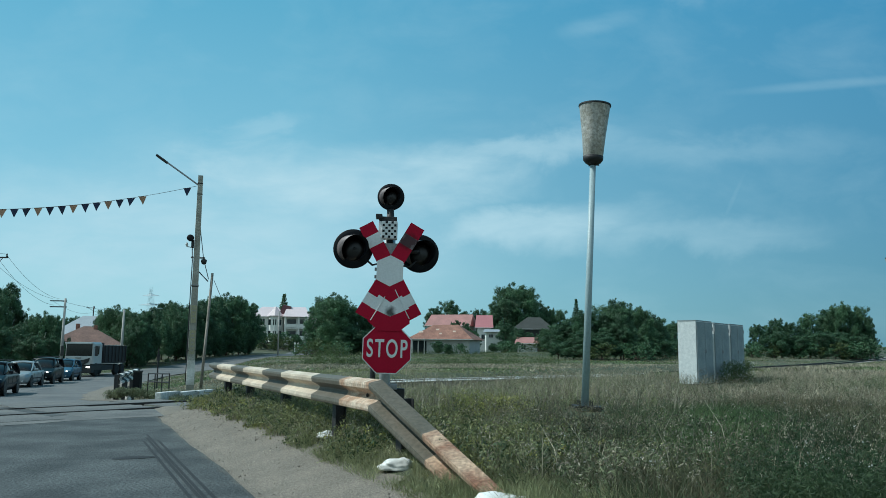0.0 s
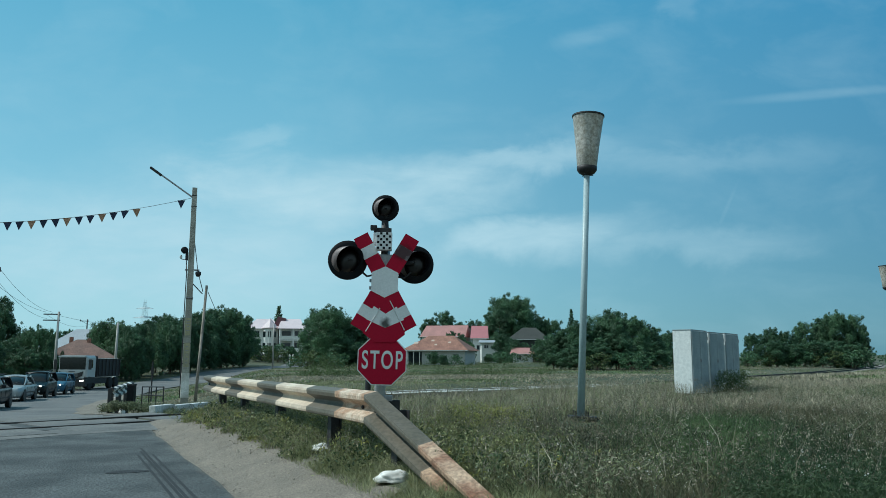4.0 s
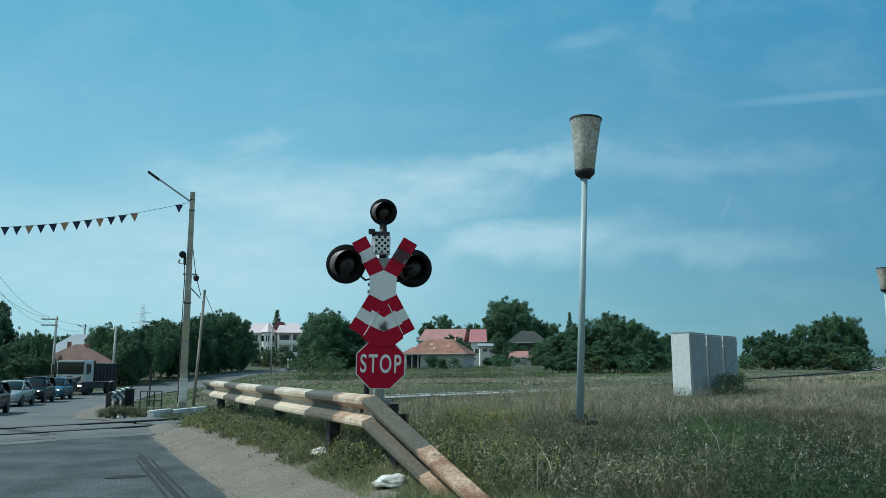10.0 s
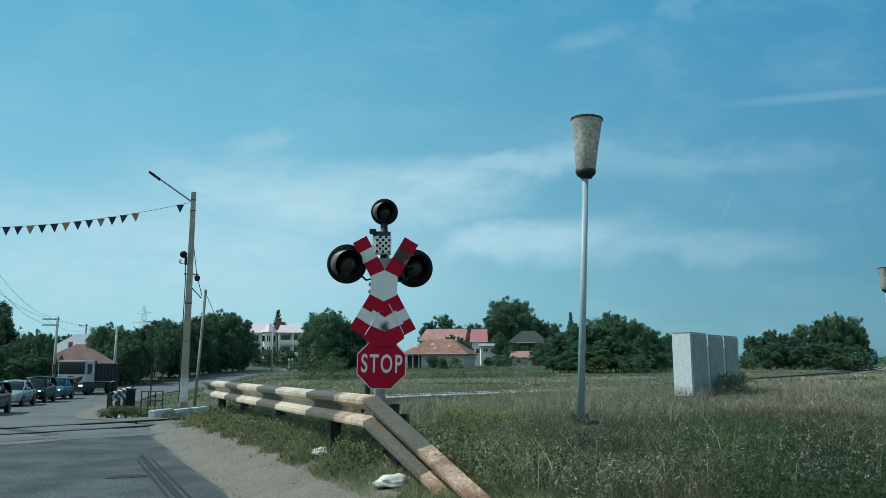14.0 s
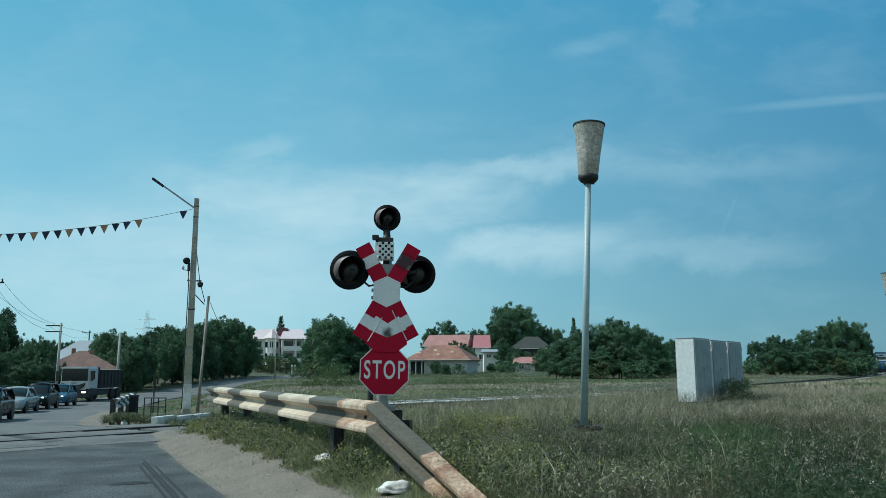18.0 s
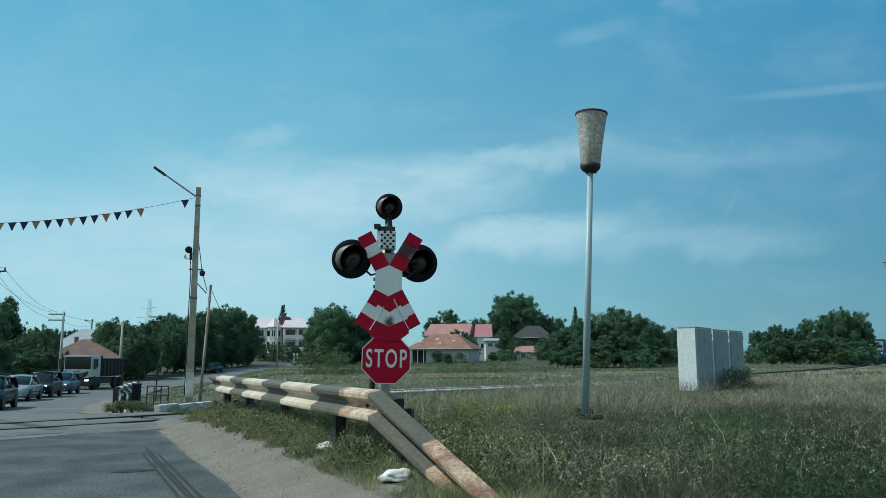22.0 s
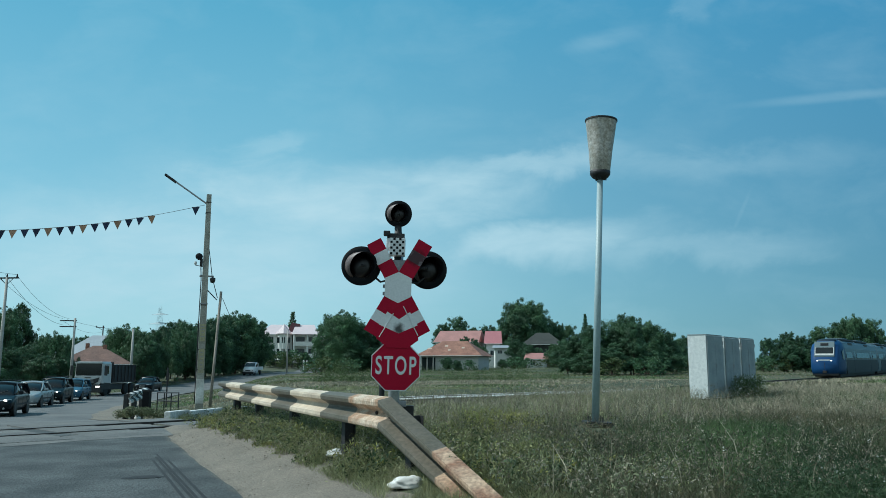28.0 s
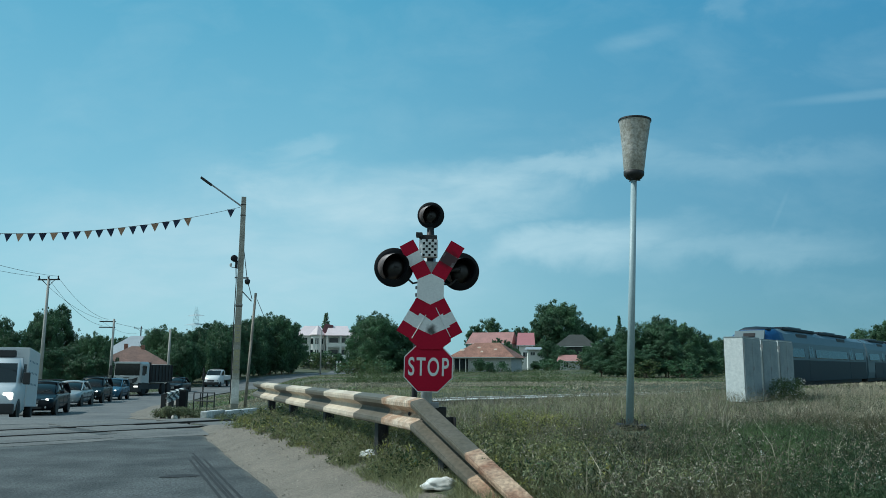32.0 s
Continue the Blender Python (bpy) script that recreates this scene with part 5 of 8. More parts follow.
def truck(m):
    ob = thing("tipper_truck", m, "white-cabbed tipper truck with a dark body, waiting", "truck")
    white, dark = paint("white truck paint", (0.52, 0.54, 0.54), 0.0), material("dark tipper steel", (0.035, 0.036, 0.04), 0.6, 0.2, vary=0.3, scale=2, fine=20)
    part("cab", loft([[(x, y * w, z) for y, z in ((-1, 1.08), (-1, 2.72), (-0.88, 2.9), (0.88, 2.9), (1, 2.72), (1, 1.08))] for x, w in ((3.55, 1.1), (3.4, 1.2), (1.9, 1.22))]), white, ob)
    part("lower_cab", loft([[(x, y * w, z) for y, z in ((-1, 0.55), (-1, 1.08), (1, 1.08), (1, 0.55))] for x, w in ((3.56, 1.1), (3.4, 1.19), (1.9, 1.2))]), TRIM, ob, "dark plastic lower cab")
    part("windscreen", box(0.04, 2.16, 1.0, (3.56, 0, 2.22), 0.015), GLASS, ob, "dark windscreen")
    part("sun_visor", box(0.26, 2.3, 0.13, (3.64, 0, 2.80), 0.03), white, ob)
    turn = Matrix.Rotation(radians(90), 4, "Z")
    part("front_panel", prism([(-1.12, 1.72), (1.12, 1.72), (1.16, 1.30), (0.98, 0.98), (-0.98, 0.98), (-1.16, 1.30)], 0.06, m=Matrix.Translation((3.66, 0, 0)) @ turn, bevel=0.015), white, ob, "white front panel")
    grille = part("grille", prism([(-1.0, 1.58), (-0.45, 1.40), (0.45, 1.40), (1.0, 1.58), (0.9, 1.22), (0.5, 1.0), (-0.5, 1.0), (-0.9, 1.22)], 0.05, m=Matrix.Translation((3.76, 0, 0)) @ turn), TRIM, ob, "dark smile-shaped grille")
    for z in (1.14, 1.22, 1.30):
        part("grille_bar", box(0.03, 1.1, 0.025, (3.78, 0, z)), SIGN_BACK, grille)
    part("step_light", box(0.03, 0.5, 0.05, (3.70, 0, 1.56), 0.01), TRIM, ob)
    part("bumper", box(0.5, 2.44, 0.62, (3.56, 0, 0.62), 0.08), TRIM, ob)
    part("chassis", box(6.6, 0.9, 0.3, (0.0, 0, 0.8), 0.02), DARK_IRON, ob)
    part("tipper_floor", box(5.0, 2.4, 0.15, (-1.0, 0, 1.15), 0.01), dark, ob)
    part("headboard", box(0.08, 2.4, 1.75, (1.5, 0, 1.98), 0.01), dark, ob)
    part("tailboard", box(0.08, 2.4, 1.4, (-3.5, 0, 1.9), 0.01), dark, ob)
    for s in (-1, 1):
        side = part("side_board", box(5.0, 0.06, 1.45, (-1.0, s * 1.2, 1.92), 0.01), dark, ob)
        for k in range(7):
            part("rib", box(0.09, 0.09, 1.45, (1.3 - 0.76 * k, s * 1.26, 1.92), 0.01), dark, side)
        part("headlight", box(0.08, 0.34, 0.13, (3.81, s * 0.92, 0.80), 0.03), HEADLAMP, ob, "lit headlight")
        part("side_window", box(0.8, 0.02, 0.7, (2.85, s * 1.215, 2.2), 0.006), GLASS, ob)
        part("mirror", box(0.12, 0.24, 0.85, (3.55, s * 1.45, 2.15), 0.04), TRIM, ob)
        part("mirror_arm", rod((3.4, s * 1.18, 2.45), (3.55, s * 1.42, 2.4), 0.02, n=6), TRIM, ob)
        part("side_guard", box(2.6, 0.06, 0.45, (0.6, s * 1.14, 0.72), 0.02), dark, ob)
        part("mudguard", box(0.9, 0.3, 0.12, (2.75, s * 1.06, 1.08), 0.04), TRIM, ob)
        for x in (2.75, -1.6, -2.9):
            wheel(ob, x, s * 1.03, 0.5, 0.3)
    part("wiper", rod((3.60, -0.6, 1.7), (3.60, 0.1, 1.95), 0.012, n=6), TRIM, ob)
    part("number_plate", box(0.012, 0.52, 0.11, (3.818, 0, 0.55)), PLATE, ob)
    return ob


truck(lane(70.0, -2.75) @ Matrix.Rotation(radians(-9), 4, "Z"))
dark_car = car("moving_saloon", "dark saloon car driving up to the queue", lane(78), paint("charcoal car paint", (0.006, 0.007, 0.009)), 4.5, 1.76, 1.45, "saloon", False)


def pickup(m):
    ob = thing("pickup_van", m, "small white flatbed pickup van driving to the crossing", "van")
    white = paint("white pickup paint", (0.75, 0.76, 0.75), 0.0)
    cab = [section(2.3, 0.7, 0.35, 0.72, 0.85), section(2.15, 0.86, 0.3, 0.9, 1.05), section(1.6, 0.92, 0.3, 1.15, 1.28), section(1.35, 0.93, 0.3, 1.25, 1.4),
           section(0.75, 0.93, 0.3, 1.35, 2.0, 0.84), section(0.0, 0.93, 0.3, 1.35, 2.02, 0.84)]
    part("cab", loft(cab), white, ob, "", True)
    bm = bmesh.new()
    q = [bm.verts.new(p) for p in ((1.4, -0.8, 1.42), (1.4, 0.8, 1.42), (0.82, 0.74, 1.94), (0.82, -0.74, 1.94), (1.36, -0.8, 1.38), (1.36, 0.8, 1.38), (0.76, 0.74, 1.92), (0.76, -0.74, 1.92))]
    for f in ((0, 1, 2, 3), (7, 6, 5, 4), (0, 4, 5, 1), (1, 5, 6, 2), (2, 6, 7, 3), (3, 7, 4, 0)):
        bm.faces.new([q[k] for k in f])
    part("windscreen", bm, GLASS, ob, "dark windscreen")
    part("load_bed", box(2.6, 1.9, 0.12, (-1.35, 0, 0.85), 0.01), white, ob)
    part("headboard", box(0.06, 1.9, 1.0, (-0.06, 0, 1.4), 0.01), white, ob)
    part("tailgate", box(0.05, 1.9, 0.4, (-2.62, 0, 1.1), 0.01), white, ob)
    part("chassis", box(4.0, 0.8, 0.25, (-0.5, 0, 0.62), 0.02), DARK_IRON, ob)
    part("bumper", box(0.3, 1.8, 0.32, (2.2, 0, 0.45), 0.06), TRIM, ob)
    part("grille", box(0.04, 0.8, 0.16, (2.31, 0, 0.76), 0.02), TRIM, ob)
    part("light_bar", box(0.14, 0.9, 0.1, (0.35, 0, 2.09), 0.03), TRIM, ob)
    for s in (-1, 1):
        part("side_board", box(2.6, 0.05, 0.4, (-1.35, s * 0.95, 1.1), 0.01), white, ob)
        part("headlight", box(0.14, 0.26, 0.2, (2.2, s * 0.68, 0.8), 0.04), LAMP, ob)
        part("side_window", prism([(1.25, 1.4), (0.75, 1.88), (0.15, 1.9), (0.15, 1.4)], 0.02, m=Matrix.Translation((0, s * 0.93 - 0.01, 0))), GLASS, ob)
        part("mirror", box(0.1, 0.18, 0.3, (1.25, s * 1.06, 1.5), 0.03), TRIM, ob)
        for x in (1.45, -1.6):
            wheel(ob, x, s * 0.82, 0.34, 0.22)
    return ob


pickup_van = pickup(lane(126))

# ---- diesel train ----
TRAIN_BLUE = paint("bright blue train paint", (0.010, 0.055, 0.16), 0.0, 0.1, 0.5)
TRAIN_GREY = paint("silver-grey train paint", (0.11, 0.165, 0.20), 0.0, 0.15, 0.5)
TRAIN_DARK = paint("dark grey train skirt paint", (0.017, 0.027, 0.038), 0.0, 0.0, 0.5)
TRAIN_PALE = paint("pale grey train paint", (0.13, 0.18, 0.20), 0.0, 0.15, 0.5)
CAR_L = 27.8


def rail_section(x, w, z0, z1, top=1.0, shoulder=0.86):
    """The body's section at x, from z0 to z1."""
    pts = [(-w * 0.94, z0), (-w, z0 + 0.5), (-w, z0 + (z1 - z0) * 0.52), (-w * 0.97, z0 + (z1 - z0) * 0.74), (-w * shoulder, z0 + (z1 - z0) * 0.9), (-w * 0.5, z1)]
    return [(x, a, b) for a, b in pts] + [(x, -a, b) for a, b in reversed(pts)]


def railcar(leading, label):
    ob = thing("railcar", Matrix(), label, "train", "cars of the train")
    a = 0.0 if leading else -0.35
    w = 1.45
    nose = -3.2 if leading else a
    part("body", loft([rail_section(x, w, 0.35, 3.72) for x in (nose, -12, -CAR_L + 0.35)]), TRAIN_GREY, ob)
    if leading:
        front = part("nose", loft([rail_section(-3.2, w, 0.35, 3.72), rail_section(-2.4, w * 0.995, 0.34, 3.70), rail_section(-1.3, w * 0.97, 0.32, 3.55), rail_section(-0.75, w * 0.92, 0.32, 3.2),
                                   rail_section(-0.25, w * 0.86, 0.34, 2.2), rail_section(0.0, w * 0.8, 0.4, 1.6)]), TRAIN_BLUE, ob, "bright blue sloping nose", True)
        slope_m = Matrix.Translation((-0.43, 0, 2.58)) @ Matrix.Rotation(radians(-25), 4, "Y")
        part("front_panel", box(0.1, 1.8, 1.62, (-0.02, 0, 0.2), 0.03, m=slope_m), TRAIN_PALE, front, "teal-grey panel round the windscreen")
        part("windscreen_frame", box(0.05, 1.70, 0.80, (0.025, 0, -0.04), 0.02, m=slope_m), FRAME, front, "pale windscreen frame")
        part("windscreen", box(0.06, 1.60, 0.66, (0.035, 0, 0.02), 0.02, m=slope_m), GLASS, front, "dark windscreen")
        part("destination_display", box(0.05, 0.7, 0.25, (0.04, 0, 0.68), 0.01, m=slope_m), BLACK, front)
        part("coupler", box(0.4, 0.34, 0.24, (0.0, 0, 0.55), 0.05), DARK_IRON, front)
        part("nose_seam", box(0.02, 0.03, 0.95, (0.0, 0, 1.02)), TRIM, front)
        part("lamp_bar", box(0.05, 1.05, 0.16, (-0.035, 0, 1.66), 0.02), LAMP, front)
        part("lower_skirt", box(0.3, 2.3, 0.35, (-0.2, 0, 0.36), 0.08), TRIM, front, "black lower skirt")
        for s in (-1, 1):
            part("headlight", box(0.08, 0.13, 0.09, (-0.03, s * 0.62, 1.62), 0.03), HEADLAMP, front, "lit headlight")
            part("cab_window", prism([(-1.55, 1.75), (-1.2, 2.55), (-2.3, 2.75), (-2.6, 1.75)], 0.03, m=Matrix.Translation((0, s * 1.44 - 0.015, 0))), TRAIN_GLASS, front)
        part("roof_fairing", loft([[(x, a * 0.9, 3.55 + h * b) for a, b in ((-1, 0), (-0.8, 0.8), (0, 1), (0.8, 0.8), (1, 0))] for x, h in ((-1.5, 0.05), (-2.1, 0.26), (-3.4, 0.28), (-4.0, 0.1))]), TRAIN_DARK, front, "", True)
    for s in (-1, 1):
        # dark lower band, window groups, doors
        part("skirt_band", box(CAR_L - 4.2, 0.05, 1.40, (-CAR_L / 2 - 1.4, s * 1.45, 1.03), 0.006), TRAIN_DARK, ob)
        groups = ((-5.6, 3.8, 1), (-9.2, 1.3, 0), (-15.3, 9.8, 6), (-21.6, 1.3, 0), (-24.7, 3.4, 2)) if leading else ((-3.6, 5.0, 3), (-8.0, 1.3, 0), (-13.8, 8.8, 5), (-19.6, 1.3, 0), (-23.8, 5.2, 3))
        for x, wide, splits in groups:
            if splits:
                band = part("window_band", box(wide, 0.03, 1.0, (0, 0, 0), 0.03, m=Matrix.Translation((x, s * 1.425, 2.38)) @ Matrix.Rotation(radians(7 * s), 4, "X")), TRAIN_GLASS, ob, "window band tinted as reflecting the sky")
                for k in (0, 1):
                    part("window_bar", box(0.05, 0.03, 0.96, (0, 0, 0), m=Matrix.Translation((x - wide / 2 + wide * k, s * 1.43, 2.38)) @ Matrix.Rotation(radians(7 * s), 4, "X")), TRIM, band)
            else:
                door = part("door", box(wide, 0.03, 1.05, (0, 0, 0), 0.02, m=Matrix.Translation((x, s * 1.43, 2.36)) @ Matrix.Rotation(radians(7 * s), 4, "X")), TRAIN_PALE, ob, "grey double door")
                part("door_foot", box(wide, 0.03, 1.25, (x, s * 1.468, 1.08), 0.01), TRAIN_DARK, door, "dark lower half of the door")
                for k in (-1, 1):
                    part("door_window", box(wide * 0.32, 0.03, 0.85, (k * wide * 0.23, s * 0.008, 0.02), 0.006, m=Matrix.Translation((x, s * 1.43, 2.36)) @ Matrix.Rotation(radians(7 * s), 4, "X")), TRAIN_GLASS, door)
        part("upper_louvre", box(2.6, 0.05, 0.36, (-7.6, s * 1.27, 3.28), 0.01, m=Matrix()), TRIM, ob, "dark roof louvre")
        part("upper_louvre", box(2.6, 0.05, 0.36, (-19.0, s * 1.27, 3.28), 0.01, m=Matrix()), TRIM, ob)
    for x, long in ((-8.6, 8.0), (-18.4, 9.0)):
        part("roof_unit", box(long, 1.9, 0.2, (x, 0, 3.76), 0.07), TRAIN_DARK, ob)
        part("roof_unit", box(long * 0.4, 1.5, 0.12, (x + 0.5, 0, 3.9), 0.05), TRAIN_PALE, ob)
    for x in (-4.4, -CAR_L + 4.0):
        bogie = part("bogie_frame", box(3.2, 2.2, 0.3, (x, 0, 0.5), 0.05), DARK_IRON, ob)
        for k in (-1, 1):
            for s in (-1, 1):
                m = Matrix.Translation((x + 1.1 * k, s * 0.72, 0.43)) @ Matrix.Rotation(radians(90), 4, "X")
                part("rail_wheel", lathe([(0.2, -0.07), (0.43, -0.07), (0.43, 0.07), (0.2, 0.07)], 20, m=m), DARK_IRON, bogie)
    part("underframe_box", box(6.0, 2.4, 0.5, (-CAR_L / 2, 0, 0.5), 0.05), TRIM, ob)
    part("underskirt", box(CAR_L - 2.5, 2.3, 0.34, (-CAR_L / 2, 0, 0.22), 0.04), TRIM, ob)
    part("gangway", box(0.5, 1.6, 2.4, (-CAR_L + 0.15, 0, 1.8), 0.05), TRIM, ob)
    return ob


railcars = [railcar(True, "silver-grey diesel railcar with a blue sloping nose"), railcar(False, "silver-grey diesel railcar coupled behind the leading car"),
            railcar(False, "silver-grey diesel railcar coupled behind the leading car")]


# ---- houses ----
def gable(name, m, label, w, d, eaves, ridge, wall, roof, windows=(), hip=0.0, over=0.5, storeys=1):
    """A house: front at -y, w wide, d deep, ridge along x; hip: how far the ridge is shortened at each end."""
    ob = thing(name, m, label, "house")
    part("wall", box(w, d, eaves + 1.5, (0, 0, eaves / 2 - 0.75)), wall, ob)
    bm = bmesh.new()
    W, D = w / 2 + over, d / 2 + over
    lo = [bm.verts.new(p) for p in ((-W, -D, eaves - 0.1), (W, -D, eaves - 0.1), (W, D, eaves - 0.1), (-W, D, eaves - 0.1))]
    r0, r1 = bm.verts.new((-W + hip, 0, ridge)), bm.verts.new((W - hip, 0, ridge))
    for f in ((lo[0], lo[1], r1, r0), (lo[2], lo[3], r0, r1), (lo[1], lo[2], r1), (lo[3], lo[0], r0), tuple(lo[::-1])):
        bm.faces.new(f)
    r = part("roof", bm, roof, ob)
    part("gutter", box(2 * W, 0.1, 0.1, (0, -D, eaves - 0.1), 0.02), FRAME, r)
    for x, z, ww, hh in windows:
        win = part("window", box(ww, 0.06, hh, (x, -d / 2 - 0.01, z)), WINDOW, ob)
        for k in (-1, 1):
            part("frame", box(0.09, 0.1, hh + 0.1, (x + k * ww / 2, -d / 2 - 0.03, z)), FRAME, win)
            part("frame", box(ww + 0.1, 0.1, 0.09, (x, -d / 2 - 0.03, z + k * hh / 2)), FRAME, win)
        part("mullion", box(0.07, 0.09, hh, (x, -d / 2 - 0.03, z)), FRAME, win)
    return ob


def chimney(ob, x, y, z0, z1):
    part("chimney", box(0.42, 0.42, z1 - z0, (x, y, (z0 + z1) / 2), 0.03), TILE_OLD, ob)


# pink roof sheet with the sun's glare mixed into its colour
ROOF_GLARE = material("pink sheet roof paled by sun glare", (0.66, 0.55, 0.555), 0.5, vary=0.08, scale=0.5, fine=6, bump=0.1)
villa = gable("villa", pose(-39.0, 183, 3.2, 0, 0, 8), "white two-storey villa with a pink roof paled as in glare, bay window and balconies", 7.0, 9.0, 5.6, 8.0, PLASTER, ROOF_GLARE,
              [], hip=2.2)
for o in villa.children:
    o.location.x -= 3.2
for x, z, w in ((-5.6, 4.3, 1.0), (-4.4, 4.3, 1.0), (-5.4, 1.5, 1.1)):
    win = part("window", box(w, 0.08, 1.4, (x, -4.52, z)), WINDOW, villa)
    part("mullion", box(0.08, 0.1, 1.4, (x, -4.56, z)), FRAME, win)
    part("sill", box(w + 0.3, 0.2, 0.1, (x, -4.6, z - 0.75)), PLASTER, win)
# eight-sided bay with a small pointed roof
part("bay", lathe([(1.5, -1), (1.5, 5.6), (1.6, 5.65)], 8, m=Matrix.Translation((-1.5, -4.9, 0))), PLASTER, villa)
part("bay_roof", lathe([(1.85, 5.55), (1.85, 5.7), (0.05, 7.9)], 8, m=Matrix.Translation((-1.5, -4.9, 0))), ROOF_GLARE, villa)
for z in (1.6, 4.2):
    for a in (-1, 0, 1):
        part("bay_window", box(0.7, 0.08, 1.3, (-1.5 + 1.1 * a, -4.9 - (1.42 if a == 0 else 1.1), z)), WINDOW, villa)
part("red_gable", prism([(-1.5, 5.6), (1.7, 5.6), (1.5, 8.0), (-0.3, 8.4)], 5.0, m=Matrix.Translation((0.4, -3.6, 0))), material("dark red roof sheet", (0.15, 0.06, 0.07), 0.5, vary=0.15, scale=1, fine=8), villa, "dark red roof sheet between the wings")
# wing with two balconies between columns
part("wing_wall", box(5.0, 7.0, 6.6, (3.3, -1.5, 2.3)), PLASTER, villa)
bm = bmesh.new()
wing = [bm.verts.new(p) for p in ((0.4, -7.4, 5.5), (6.4, -7.4, 5.5), (6.4, 2.4, 5.5), (0.4, 2.4, 5.5), (0.9, -2.6, 7.9), (5.2, -2.6, 7.9))]
for f in ((0, 1, 5, 4), (2, 3, 4, 5), (1, 2, 5), (3, 0, 4), (3, 2, 1, 0)):
    bm.faces.new([wing[k] for k in f])
part("wing_roof", bm, ROOF_GLARE, villa)
for z in (0.2, 2.9):
    deck = part("balcony", box(5.2, 2.0, 0.2, (3.3, -6.0, z)), PLASTER, villa)
    part("balustrade", box(5.2, 0.08, 0.8, (3.3, -6.95, z + 0.55)), PLASTER, deck)
    part("balcony_door", box(2.0, 0.06, 1.9, (2.2, -5.02, z + 1.15)), WINDOW, villa)
    part("balcony_door", box(1.0, 0.06, 1.9, (4.6, -5.02, z + 1.15)), WINDOW, villa)
for x in (0.9, 3.9, 5.7):
    part("column", rod((x, -6.8, -1), (x, -6.8, 5.6), 0.2, n=10), PLASTER, villa)
gable("villa_annex", pose(-31.6, 188, 3.2, 0, 0, 4), "white annex with a grey-pink roof beside the villa", 7.0, 8.0, 5.0, 6.8, PLASTER, ROOF_GLARE, [(-1.5, 3.6, 1.0, 1.2), (1.5, 3.6, 1.0, 1.2)], hip=1.5)

ROOF_FADED = material("faded pink sheet roof", (0.40, 0.19, 0.17), 0.6, vary=0.15, scale=0.6, fine=6, bump=0.1, second=(0.30, 0.15, 0.13))
cottage = gable("cottage", pose(-0.5, 128, 0.5, 0, 0, -14), "old white cottage with a hipped clay tile roof and porch", 9.6, 8.0, 2.7, 5.05, PLASTER_OLD, TILE_OLD,
                [(-0.6, 1.5, 0.9, 1.1), (3.4, 1.5, 1.0, 1.1)], hip=3.4, over=0.7)
for x in (-4.4, -3.4, -2.4):
    part("porch_post", rod((x, -4.6, -0.5), (x, -4.6, 2.7), 0.07, n=8), PLASTER_OLD, cottage)
# thin dark panel on the wall in place of the porch's shade
part("porch_shade", box(2.2, 0.05, 2.1, (-3.3, -4.03, 1.3)), WINDOW, cottage, "dark panel standing for the shade under the porch")
TILE_WORN = material("bleached clay tiles", (0.52, 0.42, 0.34), 0.9, vary=0.25, scale=2, fine=9, bump=0.4)
for x, y, w in ((-3.6, -2.4, 0.7), (-1.0, -1.6, 0.5), (-0.2, -2.9, 0.4), (1.9, -2.2, 0.45)):
    z = 2.6 + (5.05 - 2.6) * (4.7 + y) / 4.7
    part("bleached_tiles", box(w, 0.5, 0.02, (0, 0, 0.02), m=Matrix.Translation((x, y, z)) @ Matrix.Rotation(math.atan(2.45 / 4.7), 4, "X")), TILE_WORN, cottage, "bleached patch of tiles")
gable("pink_house", pose(0.6, 172, 1.4, 0, 0, -16), "house with a faded pink sheet roof behind the cottage", 9.3, 7.0, 5.4, 7.9, PLASTER, ROOF_FADED, [(4.0, 2.4, 1.2, 1.2)], hip=0.4)
gable("pink_annex", pose(7.6, 169, 1.4, 0, 0, -4), "small annex with a bright pink roof", 2.9, 5.0, 5.0, 7.7, PLASTER, ROOF_PINK, [(0, 3.0, 1.2, 1.0)], hip=0.2)
gable("white_house", pose(9.1, 160, 1.2, 0, 0, 0), "small white house with windows under a flat roof", 3.3, 5.0, 4.1, 4.6, PLASTER, ROOF_GREY, [(-0.7, 3.2, 0.9, 0.7), (0.8, 3.0, 0.8, 0.7)], hip=0.2)
gable("dark_barn", pose(17.2, 159, 1.0, 0, 0, -8), "grey barn with a dark mossy roof", 7.6, 6.0, 4.9, 7.3, ROOF_DARK, ROOF_DARK, [(-2, 2.0, 1.0, 1.0)], hip=3.0)
gable("small_shed", pose(14.6, 146, 0.9, 0, 0, -10), "small grey shed with a faded pink-red roof", 3.4, 4.0, 2.0, 3.1, PLASTER_OLD, ROOF_FADED, [(-0.6, 1.3, 0.9, 0.9)], hip=0.2)
TILE_BROWN = material("brown clay tiles", (0.20, 0.115, 0.09), 0.85, vary=0.3, scale=0.9, fine=7, bump=0.5, second=(0.13, 0.08, 0.065))
hip_house = gable("hip_roofed_house", pose(-42.1, 90.5, -1.3, 0, 0, 20), "house with a hipped brown tile roof behind the truck", 7.4, 6.6, 2.9, 5.0, PLASTER_OLD, TILE_BROWN, [(-1.6, 1.5, 1.0, 1.1), (1.5, 1.5, 1.0, 1.1)], hip=3.8, over=0.5)
chimney(hip_house, -1.1, 1.0, 4.0, 5.3)
chimney(hip_house, 0.9, -0.4, 4.2, 5.1)
